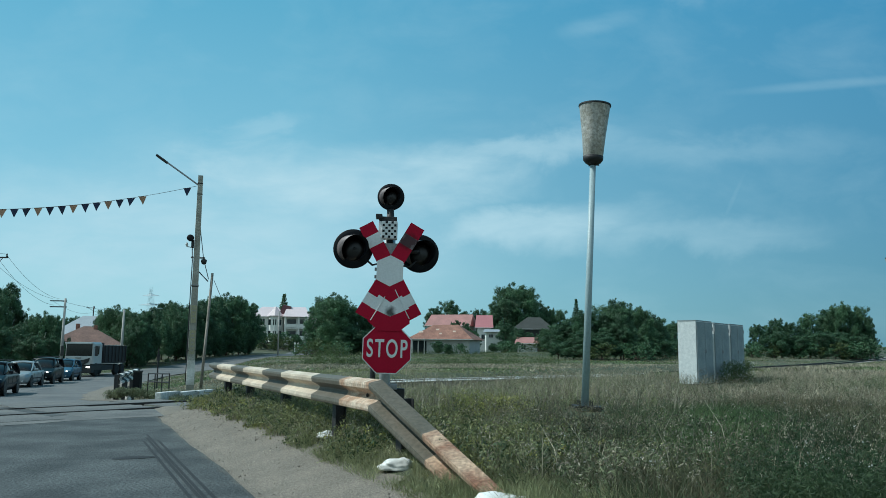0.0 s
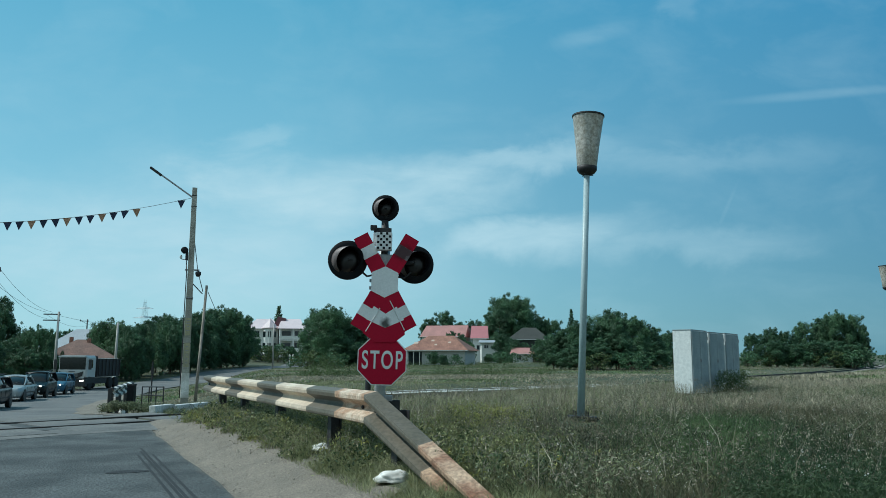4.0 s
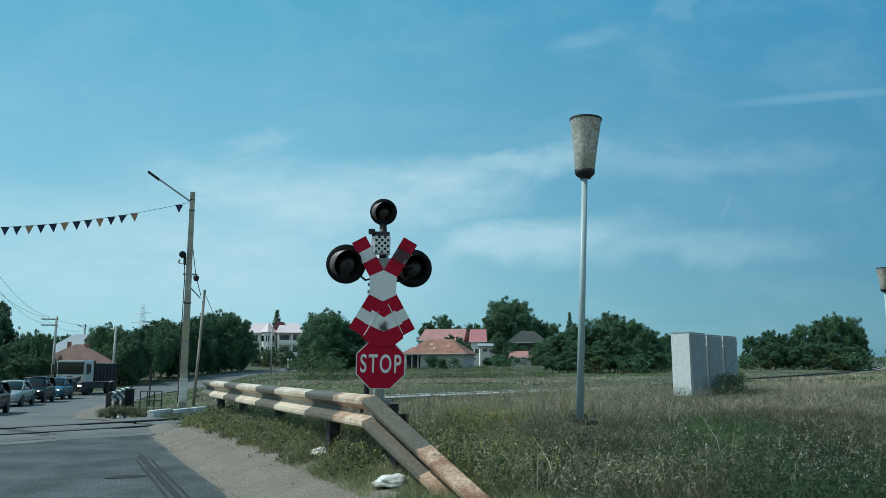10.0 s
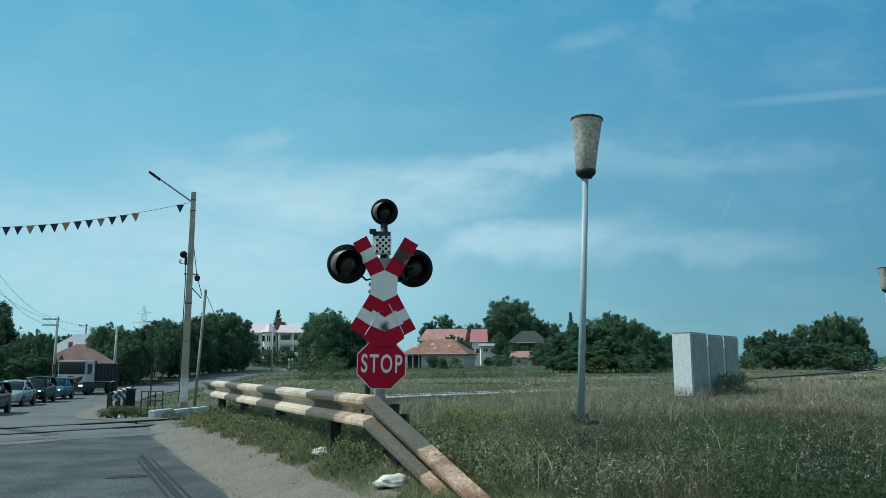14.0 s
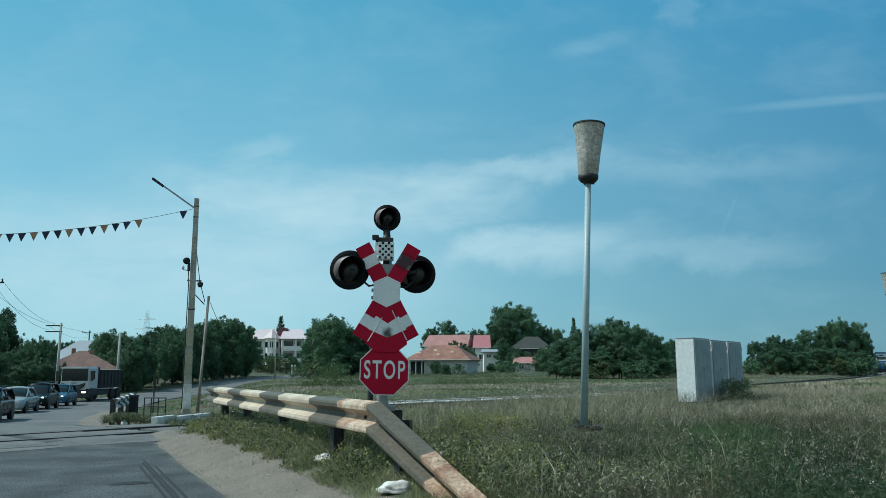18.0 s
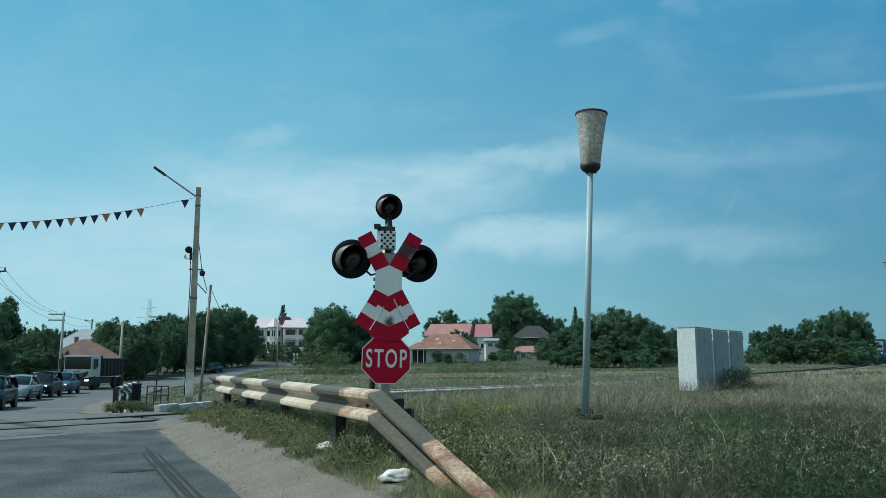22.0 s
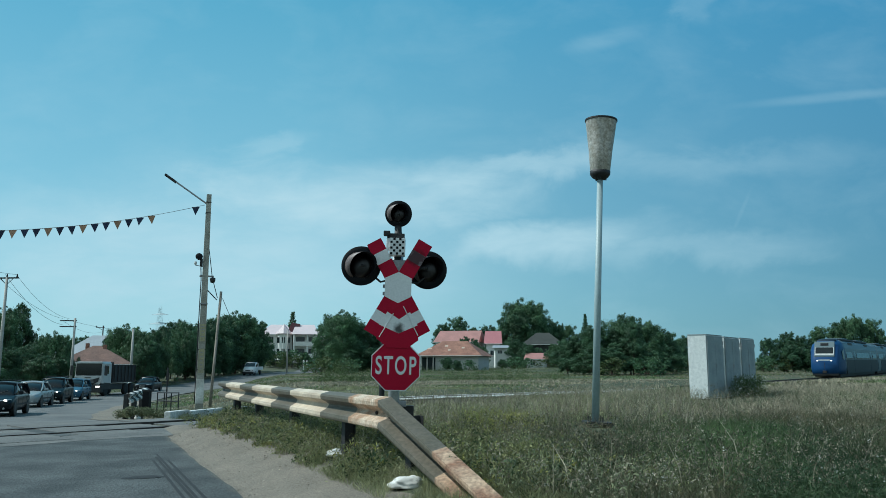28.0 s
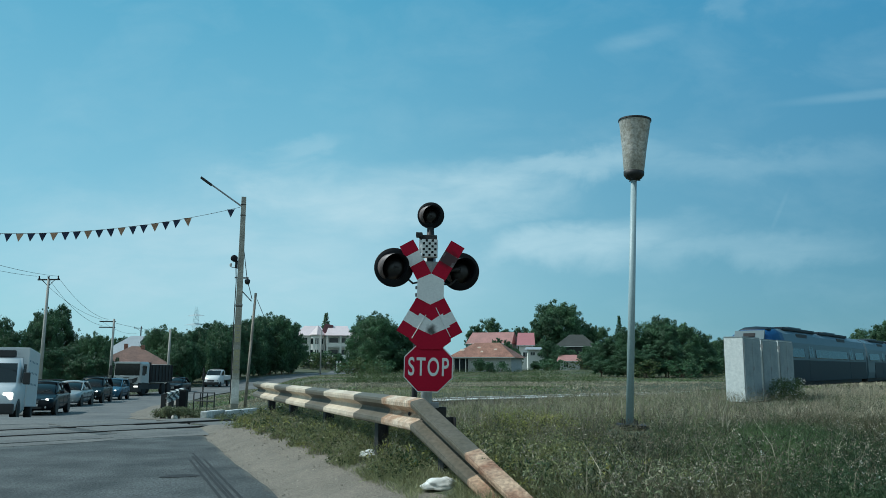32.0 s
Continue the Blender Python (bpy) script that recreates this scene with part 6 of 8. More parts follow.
gable("grey_roofed_house", pose(-53.0, 118, -0.4, 0, 0, 10), "house with a pale grey sheet roof behind trees", 10.0, 10.0, 3.6, 6.4, PLASTER_OLD, ROOF_GREY, [], hip=3.0)


# ---- trees ----
def leaf_mesh(name, clumps, per, size, mat, seed, flat=1.0, slim=0.55, rise=0.0, skin=0.0):
    """Leaves scattered over round clumps (x, y, z, radius), most of them near the clumps' skin."""
    rng = np.random.default_rng(seed)
    cs = np.array(clumps)
    pick = np.repeat(np.arange(len(cs)), np.maximum(8, (per * cs[:, 3] ** 2).astype(int)))
    n = len(pick)
    d = rng.normal(size=(n, 3))
    d /= np.linalg.norm(d, axis=1, keepdims=True)
    r = cs[pick, 3] * (0.55 + 0.5 * rng.random(n)) * (1 + 0.18 * np.sin(5 * d[:, 0] + pick) * np.cos(4 * d[:, 2]))
    if skin:
        r = r * (1 + 0.6 * rng.random(n) * (rng.random(n) < 0.10))
    p = cs[pick, :3] + d * r[:, None] * np.array([1, 1, flat])
    # each leaf is a bent diamond
    u = rng.normal(size=(n, 3))
    u[:, 2] = u[:, 2] + rise * np.abs(rng.normal(size=n))
    u -= skin * (u * d).sum(1, keepdims=True) * d
    u /= np.linalg.norm(u, axis=1, keepdims=True)
    v = np.cross(u, d + 0.6 * rng.normal(size=(n, 3)))
    v /= np.linalg.norm(v, axis=1, keepdims=True) + 1e-9
    s = size * (0.6 + 0.8 * rng.random(n))[:, None]
    quad = np.stack([p - u * s, p + v * s * slim, p + u * s, p - v * s * slim], 1).reshape(-1, 3)
    me = bpy.data.meshes.new(name)
    me.vertices.add(4 * n)
    me.vertices.foreach_set("co", quad.astype(np.float32).ravel())
    me.loops.add(4 * n)
    me.loops.foreach_set("vertex_index", np.arange(4 * n, dtype=np.int32))
    me.polygons.add(n)
    me.polygons.foreach_set("loop_start", np.arange(0, 4 * n, 4, dtype=np.int32))
    me.update()
    me.materials.append(mat)
    return me


def tree_kind(name, h, spread, mat, seed, bare=0.28, dense=70, leaf=0.2, lobes=16, label="", trunk=0.16):
    """A tree h high: a leaning tapered trunk, forking limbs and a crown of leaf clumps."""
    rng = random.Random(seed)
    ob = thing(name, pose(0, -400, -20), label, "tree")
    bm = bmesh.new()
    lean = Vector((rng.uniform(-0.05, 0.05), rng.uniform(-0.05, 0.05), 1))
    fork = lean * (h * (bare + 0.12))
    rod((0, 0, -0.4), fork, trunk, trunk * 0.7, n=10, bm=bm)
    clumps = []
    for k in range(lobes):
        a = 2.4 * k + rng.uniform(-0.4, 0.4)
        f = (k + 0.5) / lobes
        z = h * (bare + (1 - bare) * (0.1 + 0.8 * f))
        ring = spread * (math.sin(math.pi * (0.22 + 0.7 * f)) ** 0.8) * rng.uniform(0.3, 1.05)
        p = Vector((math.cos(a) * ring, math.sin(a) * ring, z))
        r = spread * rng.choice((0.15, 0.2, 0.26, 0.36))
        clumps.append((*p, r))
        rod(fork * rng.uniform(0.75, 1.0), p, trunk * 0.4, trunk * 0.1, n=6, bm=bm)
        for _ in range(8):
            q = p + Vector((rng.gauss(0, 1), rng.gauss(0, 1), rng.gauss(0.2, 0.8))).normalized() * r * rng.uniform(0.7, 1.6)
            clumps.append((*q, r * rng.uniform(0.16, 0.5)))
    part("trunk", bm, BARK, ob)
    crown = new("crown", leaf_mesh("crown", clumps, dense, leaf, mat, seed, 0.8, 0.6, 0.0, 0.75))
    crown.parent = ob
    return ob


def conifer_kind(h, spread, seed):
    ob = thing("conifer", pose(0, -400, -20), "dark slender conifer rising over the roofs", "tree")
    part("trunk", rod((0, 0, -0.4), (0, 0, h * 0.95), 0.2, 0.03, n=8), BARK, ob)
    clumps = []
    rng = random.Random(seed)
    for k in range(26):
        z = h * (0.1 + 0.88 * k / 26)
        ring = spread * (1 - k / 26.5) * (0.85 + 0.3 * (k % 2))
        for j in range(6):
            a = j * 1.047 + k * 0.7
            clumps.append((math.cos(a) * ring * 0.6, math.sin(a) * ring * 0.6, z - 0.1 * ring, max(0.22, ring * 0.5)))
    crown = new("crown", leaf_mesh("crown", clumps, 90, 0.17, LEAF_DARK, seed, 0.9))
    crown.parent = ob
    return ob


BROAD = [tree_kind("broadleaf_tree", 8.0, 3.6, LEAF, 11, 0.10, 1150, 0.075, 26, "leafy green broadleaf tree"),
         tree_kind("broadleaf_tree", 8.0, 3.2, LEAF_DARK, 12, 0.06, 1180, 0.075, 28, "dense dark green broadleaf tree"),
         tree_kind("broadleaf_tree", 8.0, 4.2, LEAF, 13, 0.14, 1080, 0.075, 25, "spreading green broadleaf tree"),
         tree_kind("broadleaf_tree", 8.0, 3.0, LEAF_DARK, 14, 0.0, 1200, 0.075, 28, "dense dark green roadside tree")]
SHRUB = [tree_kind("shrub", 3.0, 1.9, LEAF_PALE, 21, 0.02, 130, 0.12, 14, "low green shrub with thin twigs", 0.05), tree_kind("shrub", 3.0, 2.2, LEAF, 22, 0.02, 120, 0.13, 14, "rounded dark green leafy shrub", 0.05)]
CONIFER = conifer_kind(10, 2.6, 31)


def plant(kind, x, y, h, wide=1.0, z=None, turn=0.0):
    """A copy of a kind of tree, h high, standing at x, y."""
    unit = {"shrub": 3.0, "conifer": 10.0}.get(kind.name.split(".")[0], 8.0)
    s = h / unit * 1.02
    ob = copy_thing(kind, Matrix())
    ob.scale = (s * wide, s * wide, s)
    ob.rotation_euler = (0, 0, turn)
    ob.location = (x, y, (ground_at(x, y) if z is None else z) - 0.05)
    return ob


def used(kind, x, y, h, wide=1.0):
    plant(kind, x, y, h, wide, turn=(x * 7.3 + y * 3.1) % 6.28)


# x, y, height, width, kind
B0, B1, B2, B3 = BROAD
for k, x, y, h, wd in (
        # behind the queue, up the valley side
        (B1, -55.0, 92, 9.3, 0.50), (B3, -53.9, 94, 9.7, 0.57), (B0, -52.6, 90, 8.5, 0.66), (B1, -53.7, 96, 8.1, 0.42), (B3, -53.2, 88, 6.8, 0.64), (B1, -59.2, 92, 8.1, 0.57),
        (B0, -63.8, 96, 8.7, 0.65), (B3, -52.5, 84, 6.2, 0.79), (B2, -43.9, 84, 6.0, 0.55), (B0, -43.6, 86, 5.9, 0.46), (B3, -47.7, 88, 5.4, 0.61), (B1, -45.8, 82, 4.8, 1.00),
        (B3, -44.3, 76, 4.3, 1.18), (B1, -42.6, 80, 3.8, 1.07), (B3, -41.9, 82, 3.5, 0.88), (B0, -43.0, 70, 3.8, 1.14), (B1, -46.2, 72, 4.1, 1.24), (B1, -59.2, 122, 6.3, 0.60),
        (B0, -59.5, 120, 6.0, 0.49), (B3, -58.8, 124, 5.8, 0.44), (B0, -57.3, 104, 5.3, 0.55), (B2, -60.1, 86, 7.4, 0.80),
        # wood behind the street pole
        (B2, -41.7, 98, 7.2, 0.78), (B0, -39.5, 96, 6.6, 0.78), (B3, -44.7, 102, 6.4, 0.78), (B1, -37.4, 94, 6.4, 0.78), (B3, -40.1, 104, 7.2, 0.78), (B1, -41.2, 112, 8.5, 0.78),
        (B0, -38.5, 110, 8.0, 0.78), (B2, -38.7, 108, 7.0, 0.78), (B3, -38.2, 114, 7.8, 0.78), (B1, -38.1, 98, 5.3, 0.80), (B3, -37.3, 92, 4.6, 0.85),
        (B0, -37.8, 102, 5.8, 0.78), (B1, -38.3, 110, 5.5, 0.88), (B3, -38.3, 118, 8.4, 0.78), (B0, -38.6, 124, 9.0, 0.78), (B1, -38.3, 128, 9.7, 0.78),
        (B2, -38.1, 134, 10.2, 0.78), (B3, -37.7, 140, 10.2, 0.78), (B0, -38.0, 146, 9.3, 0.78), (B1, -38.4, 122, 6.8, 0.85), (B3, -38.4, 130, 6.4, 1.03),
        (B0, -37.7, 136, 7.1, 0.80), (B1, -36.5, 140, 6.2, 0.78), (B3, -37.7, 112, 4.8, 0.90), (B1, -38.1, 118, 4.1, 1.05), (B3, -38.0, 124, 3.8, 1.28),
        (B3, -37.7, 132, 4.3, 1.18), (B1, -37.1, 138, 4.2, 1.08), (B3, -36.0, 140, 4.0, 0.78),
        # trees by the bend
        (B2, -15.2, 104, 7.8, 0.92), (B0, -18.3, 110, 7.7, 0.59), (B1, -12.8, 106, 6.7, 1.05), (B3, -10.6, 108, 5.4, 1.08), (B0, -10.5, 118, 5.2, 0.95),
        (B3, -16.9, 108, 4.2, 1.84), (B1, -13.2, 102, 3.7, 1.61), (B3, -11.1, 104, 2.9, 2.11),
        # behind and between the houses
        (B1, -36.5, 166, 3.4, 1.3), (B3, -33.0, 168, 3.0, 1.4), (B1, -29.6, 170, 2.8, 1.4), (B3, -39.5, 164, 3.6, 1.2),
        (B1, -4.2, 205, 10.0, 0.80), (B0, -0.0, 210, 11.9, 0.74), (B3, 4.7, 206, 9.9, 0.86), (B1, 8.5, 204, 10.8, 0.89), (B3, 11.8, 200, 10.0, 0.67), (B3, 1.3, 150, 6.0, 0.68),
        (B1, 3.3, 150, 5.8, 0.61), (B0, 4.6, 146, 4.2, 0.72), (B1, -6.7, 118, 1.6, 1.99), (B2, 15.4, 182, 15.2, 0.79), (B0, 18.0, 186, 15.1, 0.82), (B3, 12.8, 178, 12.4, 0.78),
        (B1, 21.5, 190, 12.3, 0.72), (B3, 23.4, 188, 10.6, 0.74), (B0, 26.0, 184, 9.9, 0.64), (B1, 17.4, 172, 6.7, 1.72), (B3, 11.4, 154, 5.7, 0.79), (B1, 12.9, 148, 4.7, 1.11),
        (B3, 15.4, 150, 3.9, 0.80), (B0, 18.4, 150, 4.8, 0.88), (B1, 8.5, 150, 1.9, 1.51), (B3, 10.4, 146, 2.2, 1.69), (B1, -1.5, 116, 2.1, 1.27), (B3, -0.2, 114, 1.6, 1.45),
        # the clump behind the mast and the row to its right
        (B3, 11.7, 84, 3.7, 1.23), (B1, 13.0, 82, 4.2, 1.13), (B3, 14.5, 80, 4.9, 1.17), (B0, 16.5, 82, 5.8, 0.84), (B1, 17.5, 80, 6.2, 0.75), (B2, 20.1, 86, 5.8, 0.80),
        (B3, 23.1, 92, 5.4, 0.99), (B1, 25.8, 98, 5.0, 0.92), (B0, 28.7, 104, 4.4, 0.99), (B3, 32.8, 112, 5.0, 1.22), (B1, 37.0, 118, 5.3, 1.21), (B3, 13.4, 78, 2.7, 2.08),
        (B1, 15.0, 77, 2.8, 1.86), (B0, 20.0, 84, 3.4, 1.46), (B3, 23.3, 90, 3.2, 1.77), (B1, 17.3, 78, 3.8, 1.21),
        # the tall clump to the right of the cabinets
        (B3, 44.0, 112, 4.7, 0.82), (B1, 47.6, 115, 5.8, 0.80), (B3, 49.9, 114, 5.1, 0.79), (B0, 53.2, 116, 6.7, 0.67), (B1, 56.8, 118, 7.7, 0.73), (B2, 58.7, 117, 8.1, 0.56),
        (B0, 61.8, 118, 8.1, 0.56), (B1, 62.1, 116, 6.6, 0.45), (B3, 46.5, 110, 3.7, 1.37), (B1, 49.1, 110, 3.4, 1.40), (B3, 52.4, 111, 3.8, 1.48), (B1, 56.1, 112, 4.0, 1.33),
        (B3, 58.7, 112, 3.7, 1.19)):
    used(k, x, y, h, wd)
for k, x, y, h, wd in ((0, -12.8, 76, 1.5, 1.3), (1, -11.2, 80, 1.7, 1.2), (0, -15, 86, 1.8, 1.3), (1, -17.0, 92, 1.6, 1.2), (1, 1.6, 118, 1.6, 1.1), (1, 9.5, 120, 1.8, 1.6),
                       (0, 13.5, 118, 1.7, 1.6), (1, 24, 74, 1.5, 1.2), (0, -37, 160, 3.0, 1.4), (0, -33.5, 158, 2.6, 1.5), (1, -36.2, 168, 3.4, 1.5), (0, -28, 172, 3.0, 1.3), (1, 9.34, 16.2, 1.35, 0.22),
                       (0, 20, 88, 2.0, 1.3), (1, 25, 92, 2.2, 1.3), (1, 42, 109, 2.2, 1.4), (0, 45.5, 110, 1.9, 1.5), (1, 49, 110, 2.4, 1.4), (0, 53.5, 109, 2.2, 1.4), (1, 57, 110, 2.6, 1.3), (1, 60, 113, 3.0, 1.2), (0, 30, 99, 2.0, 1.5), (1, 34, 104, 2.2, 1.4), (0, 14, 72, 1.6, 1.3), (1, 18, 75, 1.8, 1.3)):
    used(SHRUB[k], x, y, h, wd)
used(CONIFER, -40.9, 192, 12.4, 1.15)
used(CONIFER, 27.3, 168, 11.7, 0.8)
for kind in (*BROAD, *SHRUB, CONIFER):
    for o in (*kind.children, kind):
        bpy.data.objects.remove(o)


# ---- beyond the crossing: flared rail end, posts, frame, poles, wires ----
flare = thing("flared_guard_rail", Matrix(), "short flared guard rail end with dark and white stripes", "guard rail")
fa, fb = Vector((-9.50, 22.6, 0.47)), Vector((-10.03, 25.2, 0.57))
face = Vector(((fb - fa).y, -(fb - fa).x, 0)).normalized()
for k in range(8):
    sections = []
    for f in (k / 8, (k + 1) / 8):
        p = fa.lerp(fb, f)
        sections.append([(p.x + face.x * e, p.y + face.y * e, p.z + h) for e, h in w_profile(0.05, 0, 0.31, 0.1)])
    part("beam_band", loft(sections), DARK_IRON if k % 2 else LIME, flare, "dark band" if k % 2 else "white band")
for f in (0.08, 0.5, 0.94):
    p = fa.lerp(fb, f) - face * 0.09
    part("post", box(0.12, 0.14, 1.0, (p.x, p.y, p.z - 0.54), 0.01), DARK_IRON, flare)
stub = thing("short_post", pose(-9.12, 23.0, 0), "short black post beyond the crossing", "post")
part("shaft", box(0.2, 0.2, 0.62, (0, 0, 0.22), 0.02), BLACK, stub)
part("cap", box(0.23, 0.22, 0.05, (0, 0, 0.53), 0.015), DARK_IRON, stub)
boulder("painted_stone", (-9.25, 22.7, 0.1), (0.09, 0.09, 0.12), LIME, "small whitewashed stone beyond the crossing", "stone", 12.0)
rack = thing("pipe_railing", Matrix(), "low dark pipe railing beyond the crossing", "railing")
ra, rb = Vector((-9.0, 23.5, 0.1)), Vector((-7.83, 22.0, 0.14))
for f in (0.0, 0.34, 0.67, 1.0):
    p = ra.lerp(rb, f)
    part("upright", rod(p - Vector((0, 0, 0.2)), p + Vector((0, 0, 0.36)), 0.018, n=8), DARK_IRON, rack)
for z in (0.36, 0.12):
    part("rail", rod(ra + Vector((0, 0, z)), rb + Vector((0, 0, z)), 0.018, n=8), DARK_IRON, rack)
thin = thing("thin_marker_post", pose(-9.66, 26.0, -0.1), "thin dark marker post with a small plate", "post")
part("shaft", rod((0, 0, 0), (0, 0, 1.3), 0.025, n=8), DARK_IRON, thin)
part("plate", box(0.1, 0.02, 0.22, (0, 0, 1.0), 0.005), DARK_IRON, thin)


def cross_pole(m, h, arms, label, mat, insul=3, reach=0.9, lop=0.0):
    ob = thing("power_pole", m, label, "power pole", "power poles")
    part("shaft", rod((0, 0, -0.5), (0, 0, h), 0.15, 0.09, n=10), mat, ob, smooth=True)
    for z in arms:
        cross = part("crossarm", box(2 * reach, 0.1, 0.1, (lop, 0, z), 0.01), DARK_IRON, ob)
        for k in range(insul):
            x = lop - reach + 0.1 + (2 * reach - 0.2) * k / max(1, insul - 1)
            part("insulator", lathe([(0.05, 0), (0.07, 0.05), (0.04, 0.1), (0.06, 0.16), (0.02, 0.24)], 8, m=Matrix.Translation((x, 0, z + 0.05))), DARK_IRON, cross)
        for s in (-1, 1) if insul else ():
            part("strut", rod((lop + s * reach * 0.6, 0, z), (0, 0, z - 0.5), 0.025, n=6), DARK_IRON, cross)
    return ob


cross_pole(pose(-32.5, 55, -1.2, 0, 0.3, -8), 8.8, (8.75,), "tall pale concrete power pole with a crossarm", CONCRETE)
cross_pole(pose(-35.75, 72, -1.25, 0, 0.25, 5), 7.0, (6.75, 6.2), "concrete power pole with one-sided arms behind the truck", CONCRETE, 0, 0.75, -0.6)
cross_pole(pose(-60.1, 131, -0.4, 0, 0, 5), 8.6, (8.3,), "distant power pole above the roofs", DARK_IRON, 2, 0.7, -0.5)
timber = thing("timber_pole", pose(-34.0, 81, -1.2, 0, 0.4, 0), "pale weathered timber pole with a whitewashed foot", "power pole", "power poles")
part("shaft", rod((0, 0, -0.4), (0, 0, 6.4), 0.16, 0.10, n=10), CONCRETE, timber, smooth=True)
part("whitewash", rod((0, 0, 0.0), (0, 0, 1.4), 0.168, 0.155, n=10), LIME, timber, smooth=True)
lit = thing("far_street_lamp", pose(-30.2, 138, 0.2), "tall pale street lamp beside the far bend", "street lamp")
part("shaft", rod((0, 0, -0.4), (0, 0, 7.8), 0.15, 0.09, n=10), CONCRETE, lit, smooth=True)
for x in (-27.3, -26.6):
    gp = thing("gate_lamp", pose(x - 3.5, 156, 0.6), "white gate post with a round lamp", "gate post", "gate posts")
    part("shaft", box(0.25, 0.25, 1.7, (0, 0, 0.8), 0.02), PLASTER, gp)
    part("globe", lathe([(0.05, 1.65), (0.2, 1.8), (0.2, 1.95), (0.05, 2.1)], 10), FRAME, gp, smooth=True)
wall_low = thing("garden_wall", pose(-28.5, 178, 2.2, 0, -2, 4), "low white garden wall before the villa", "wall")
for k in range(2):
    part("wall_panel", box(3.4, 0.3, 1.0, (-1.4 + 4.0 * k, 0, 0.3 + 0.2 * k), 0.02), PLASTER, wall_low)
fence = thing("garden_fence", pose(-33.5, 163, 1.4, 0, 0, 30), "dark metal garden fence at the bend", "fence")
for k in range(14):
    part("picket", box(0.08, 0.05, 1.5, (-4.5 + 0.7 * k, 0, 0.7)), DARK_IRON, fence)
for z in (0.4, 1.3):
    part("rail", box(10.0, 0.05, 0.08, (0, 0.03, z)), DARK_IRON, fence)

for k, (a, b, drop) in enumerate((((-33.3, 55, 7.8), (-36.9, 72, 5.7), 0.5), ((-31.8, 55, 7.8), (-36.3, 72, 5.7), 0.6), ((-32.6, 55, 7.8), (-36.8, 72, 5.1), 0.7),
                                  ((-33.4, 55, 7.8), (-26.0, 22, 8.2), 0.8), ((-31.8, 55, 7.8), (-24.5, 22, 8.2), 0.8),
                                  ((-44.0, 62, 4.2), (-27.0, 40, 6.5), 0.5), ((-44.0, 62, 3.4), (-27.0, 38, 5.2), 0.5),
                                  ((-36.5, 72, 5.6), (-34.0, 81, 5.0), 0.2), ((-36.9, 72, 5.5), (-59, 131, 7.8), 1.0))):
    line("overhead_wire", sag(a, b, drop, 14), 0.012 + 0.004 * (k in (5, 6)), WIRE, None, "thin black overhead power wire", "wire")

# the haze over the distance is put into the steel's colour
HAZED_STEEL = material("steel paled by haze", (0.66, 0.78, 0.82), 0.8, 0.0, bump=0)
pylon = thing("lattice_pylon", pose(-162, 420, 4.4), "distant steel lattice pylon against the sky", "pylon")
for sx in (-1, 1):
    for sy in (-1, 1):
        part("leg", rod((sx * 3.2, sy * 3.2, -6), (sx * 0.5, sy * 0.5, 30), 0.09, 0.06, n=5), HAZED_STEEL, pylon)
for k in range(9):
    z0, z1 = 3.2 * k, 3.2 * (k + 1)
    w0, w1 = 3.2 - 0.075 * (z0 + 6), 3.2 - 0.075 * (z1 + 6)
    for sy in (-1, 1):
        part("lattice_bar", rod((-w0, sy * w0, z0), (w1, sy * w1, z1), 0.06, n=4), HAZED_STEEL, pylon)
        part("lattice_bar", rod((w0, sy * w0, z0), (-w1, sy * w1, z1), 0.06, n=4), HAZED_STEEL, pylon)
for z, reach in ((15, 5.2), (20, 6.4), (25, 4.6)):
    part("crossarm", loft([[(-reach, 0, z), (-reach, 0.1, z + 0.1), (-reach, 0, z + 0.2)], [(0, -0.7, z), (0, 0.7, z), (0, 0, z + 1.3)], [(reach, 0, z), (reach, 0.1, z + 0.1), (reach, 0, z + 0.2)]]), HAZED_STEEL, pylon)

# tyre marks and a patch on the road
for k in range(4):
    o = 2.98 + 0.055 * k + 0.015 * (k % 2)
    bm = bmesh.new()
    rows = []
    for s in np.linspace(5.6 + 0.3 * (k % 2), 11.0 + 0.4 * (k % 3), 14):
        c = ALONG * s + ASIDE * (-2.0 + o)
        rows.append([bm.verts.new((c.x + ASIDE.x * e, c.y + ASIDE.y * e, 0.0085)) for e in (-0.016, 0.016)])
    for a, b in zip(rows, rows[1:]):
        bm.faces.new((a[0], a[1], b[1], b[0]))
    ob = part("tyre_mark", bm, PATCH, None)
    tagged(ob, "dark tyre mark on the asphalt", "tyre mark", "tyre marks on the road", "structure")
for s, o, w, h in ((9.4, 2.75, 0.22, 0.12),):
    bm = bmesh.new()
    c = ALONG * s + ASIDE * (-2.0 + o)
    bm.faces.new([bm.verts.new((c.x + ASIDE.x * w * math.cos(t) * (1 + 0.2 * math.sin(3 * t + s)) + ALONG.x * h * math.sin(t), c.y + ASIDE.y * w * math.cos(t) * (1 + 0.2 * math.sin(3 * t + s)) + ALONG.y * h * math.sin(t), 0.0087)) for t in np.linspace(0, 6.28, 20)[:-1]])
    tagged(part("tar_patch", bm, PATCH, None), "dark tar patch on the asphalt", "road patch", "tar patches on the road", "structure")


# ---- grass and weeds ----
GX, GY = np.array(XS), np.array(YS)
GZ = np.array([v[2] for v in verts]).reshape(len(YS), len(XS))


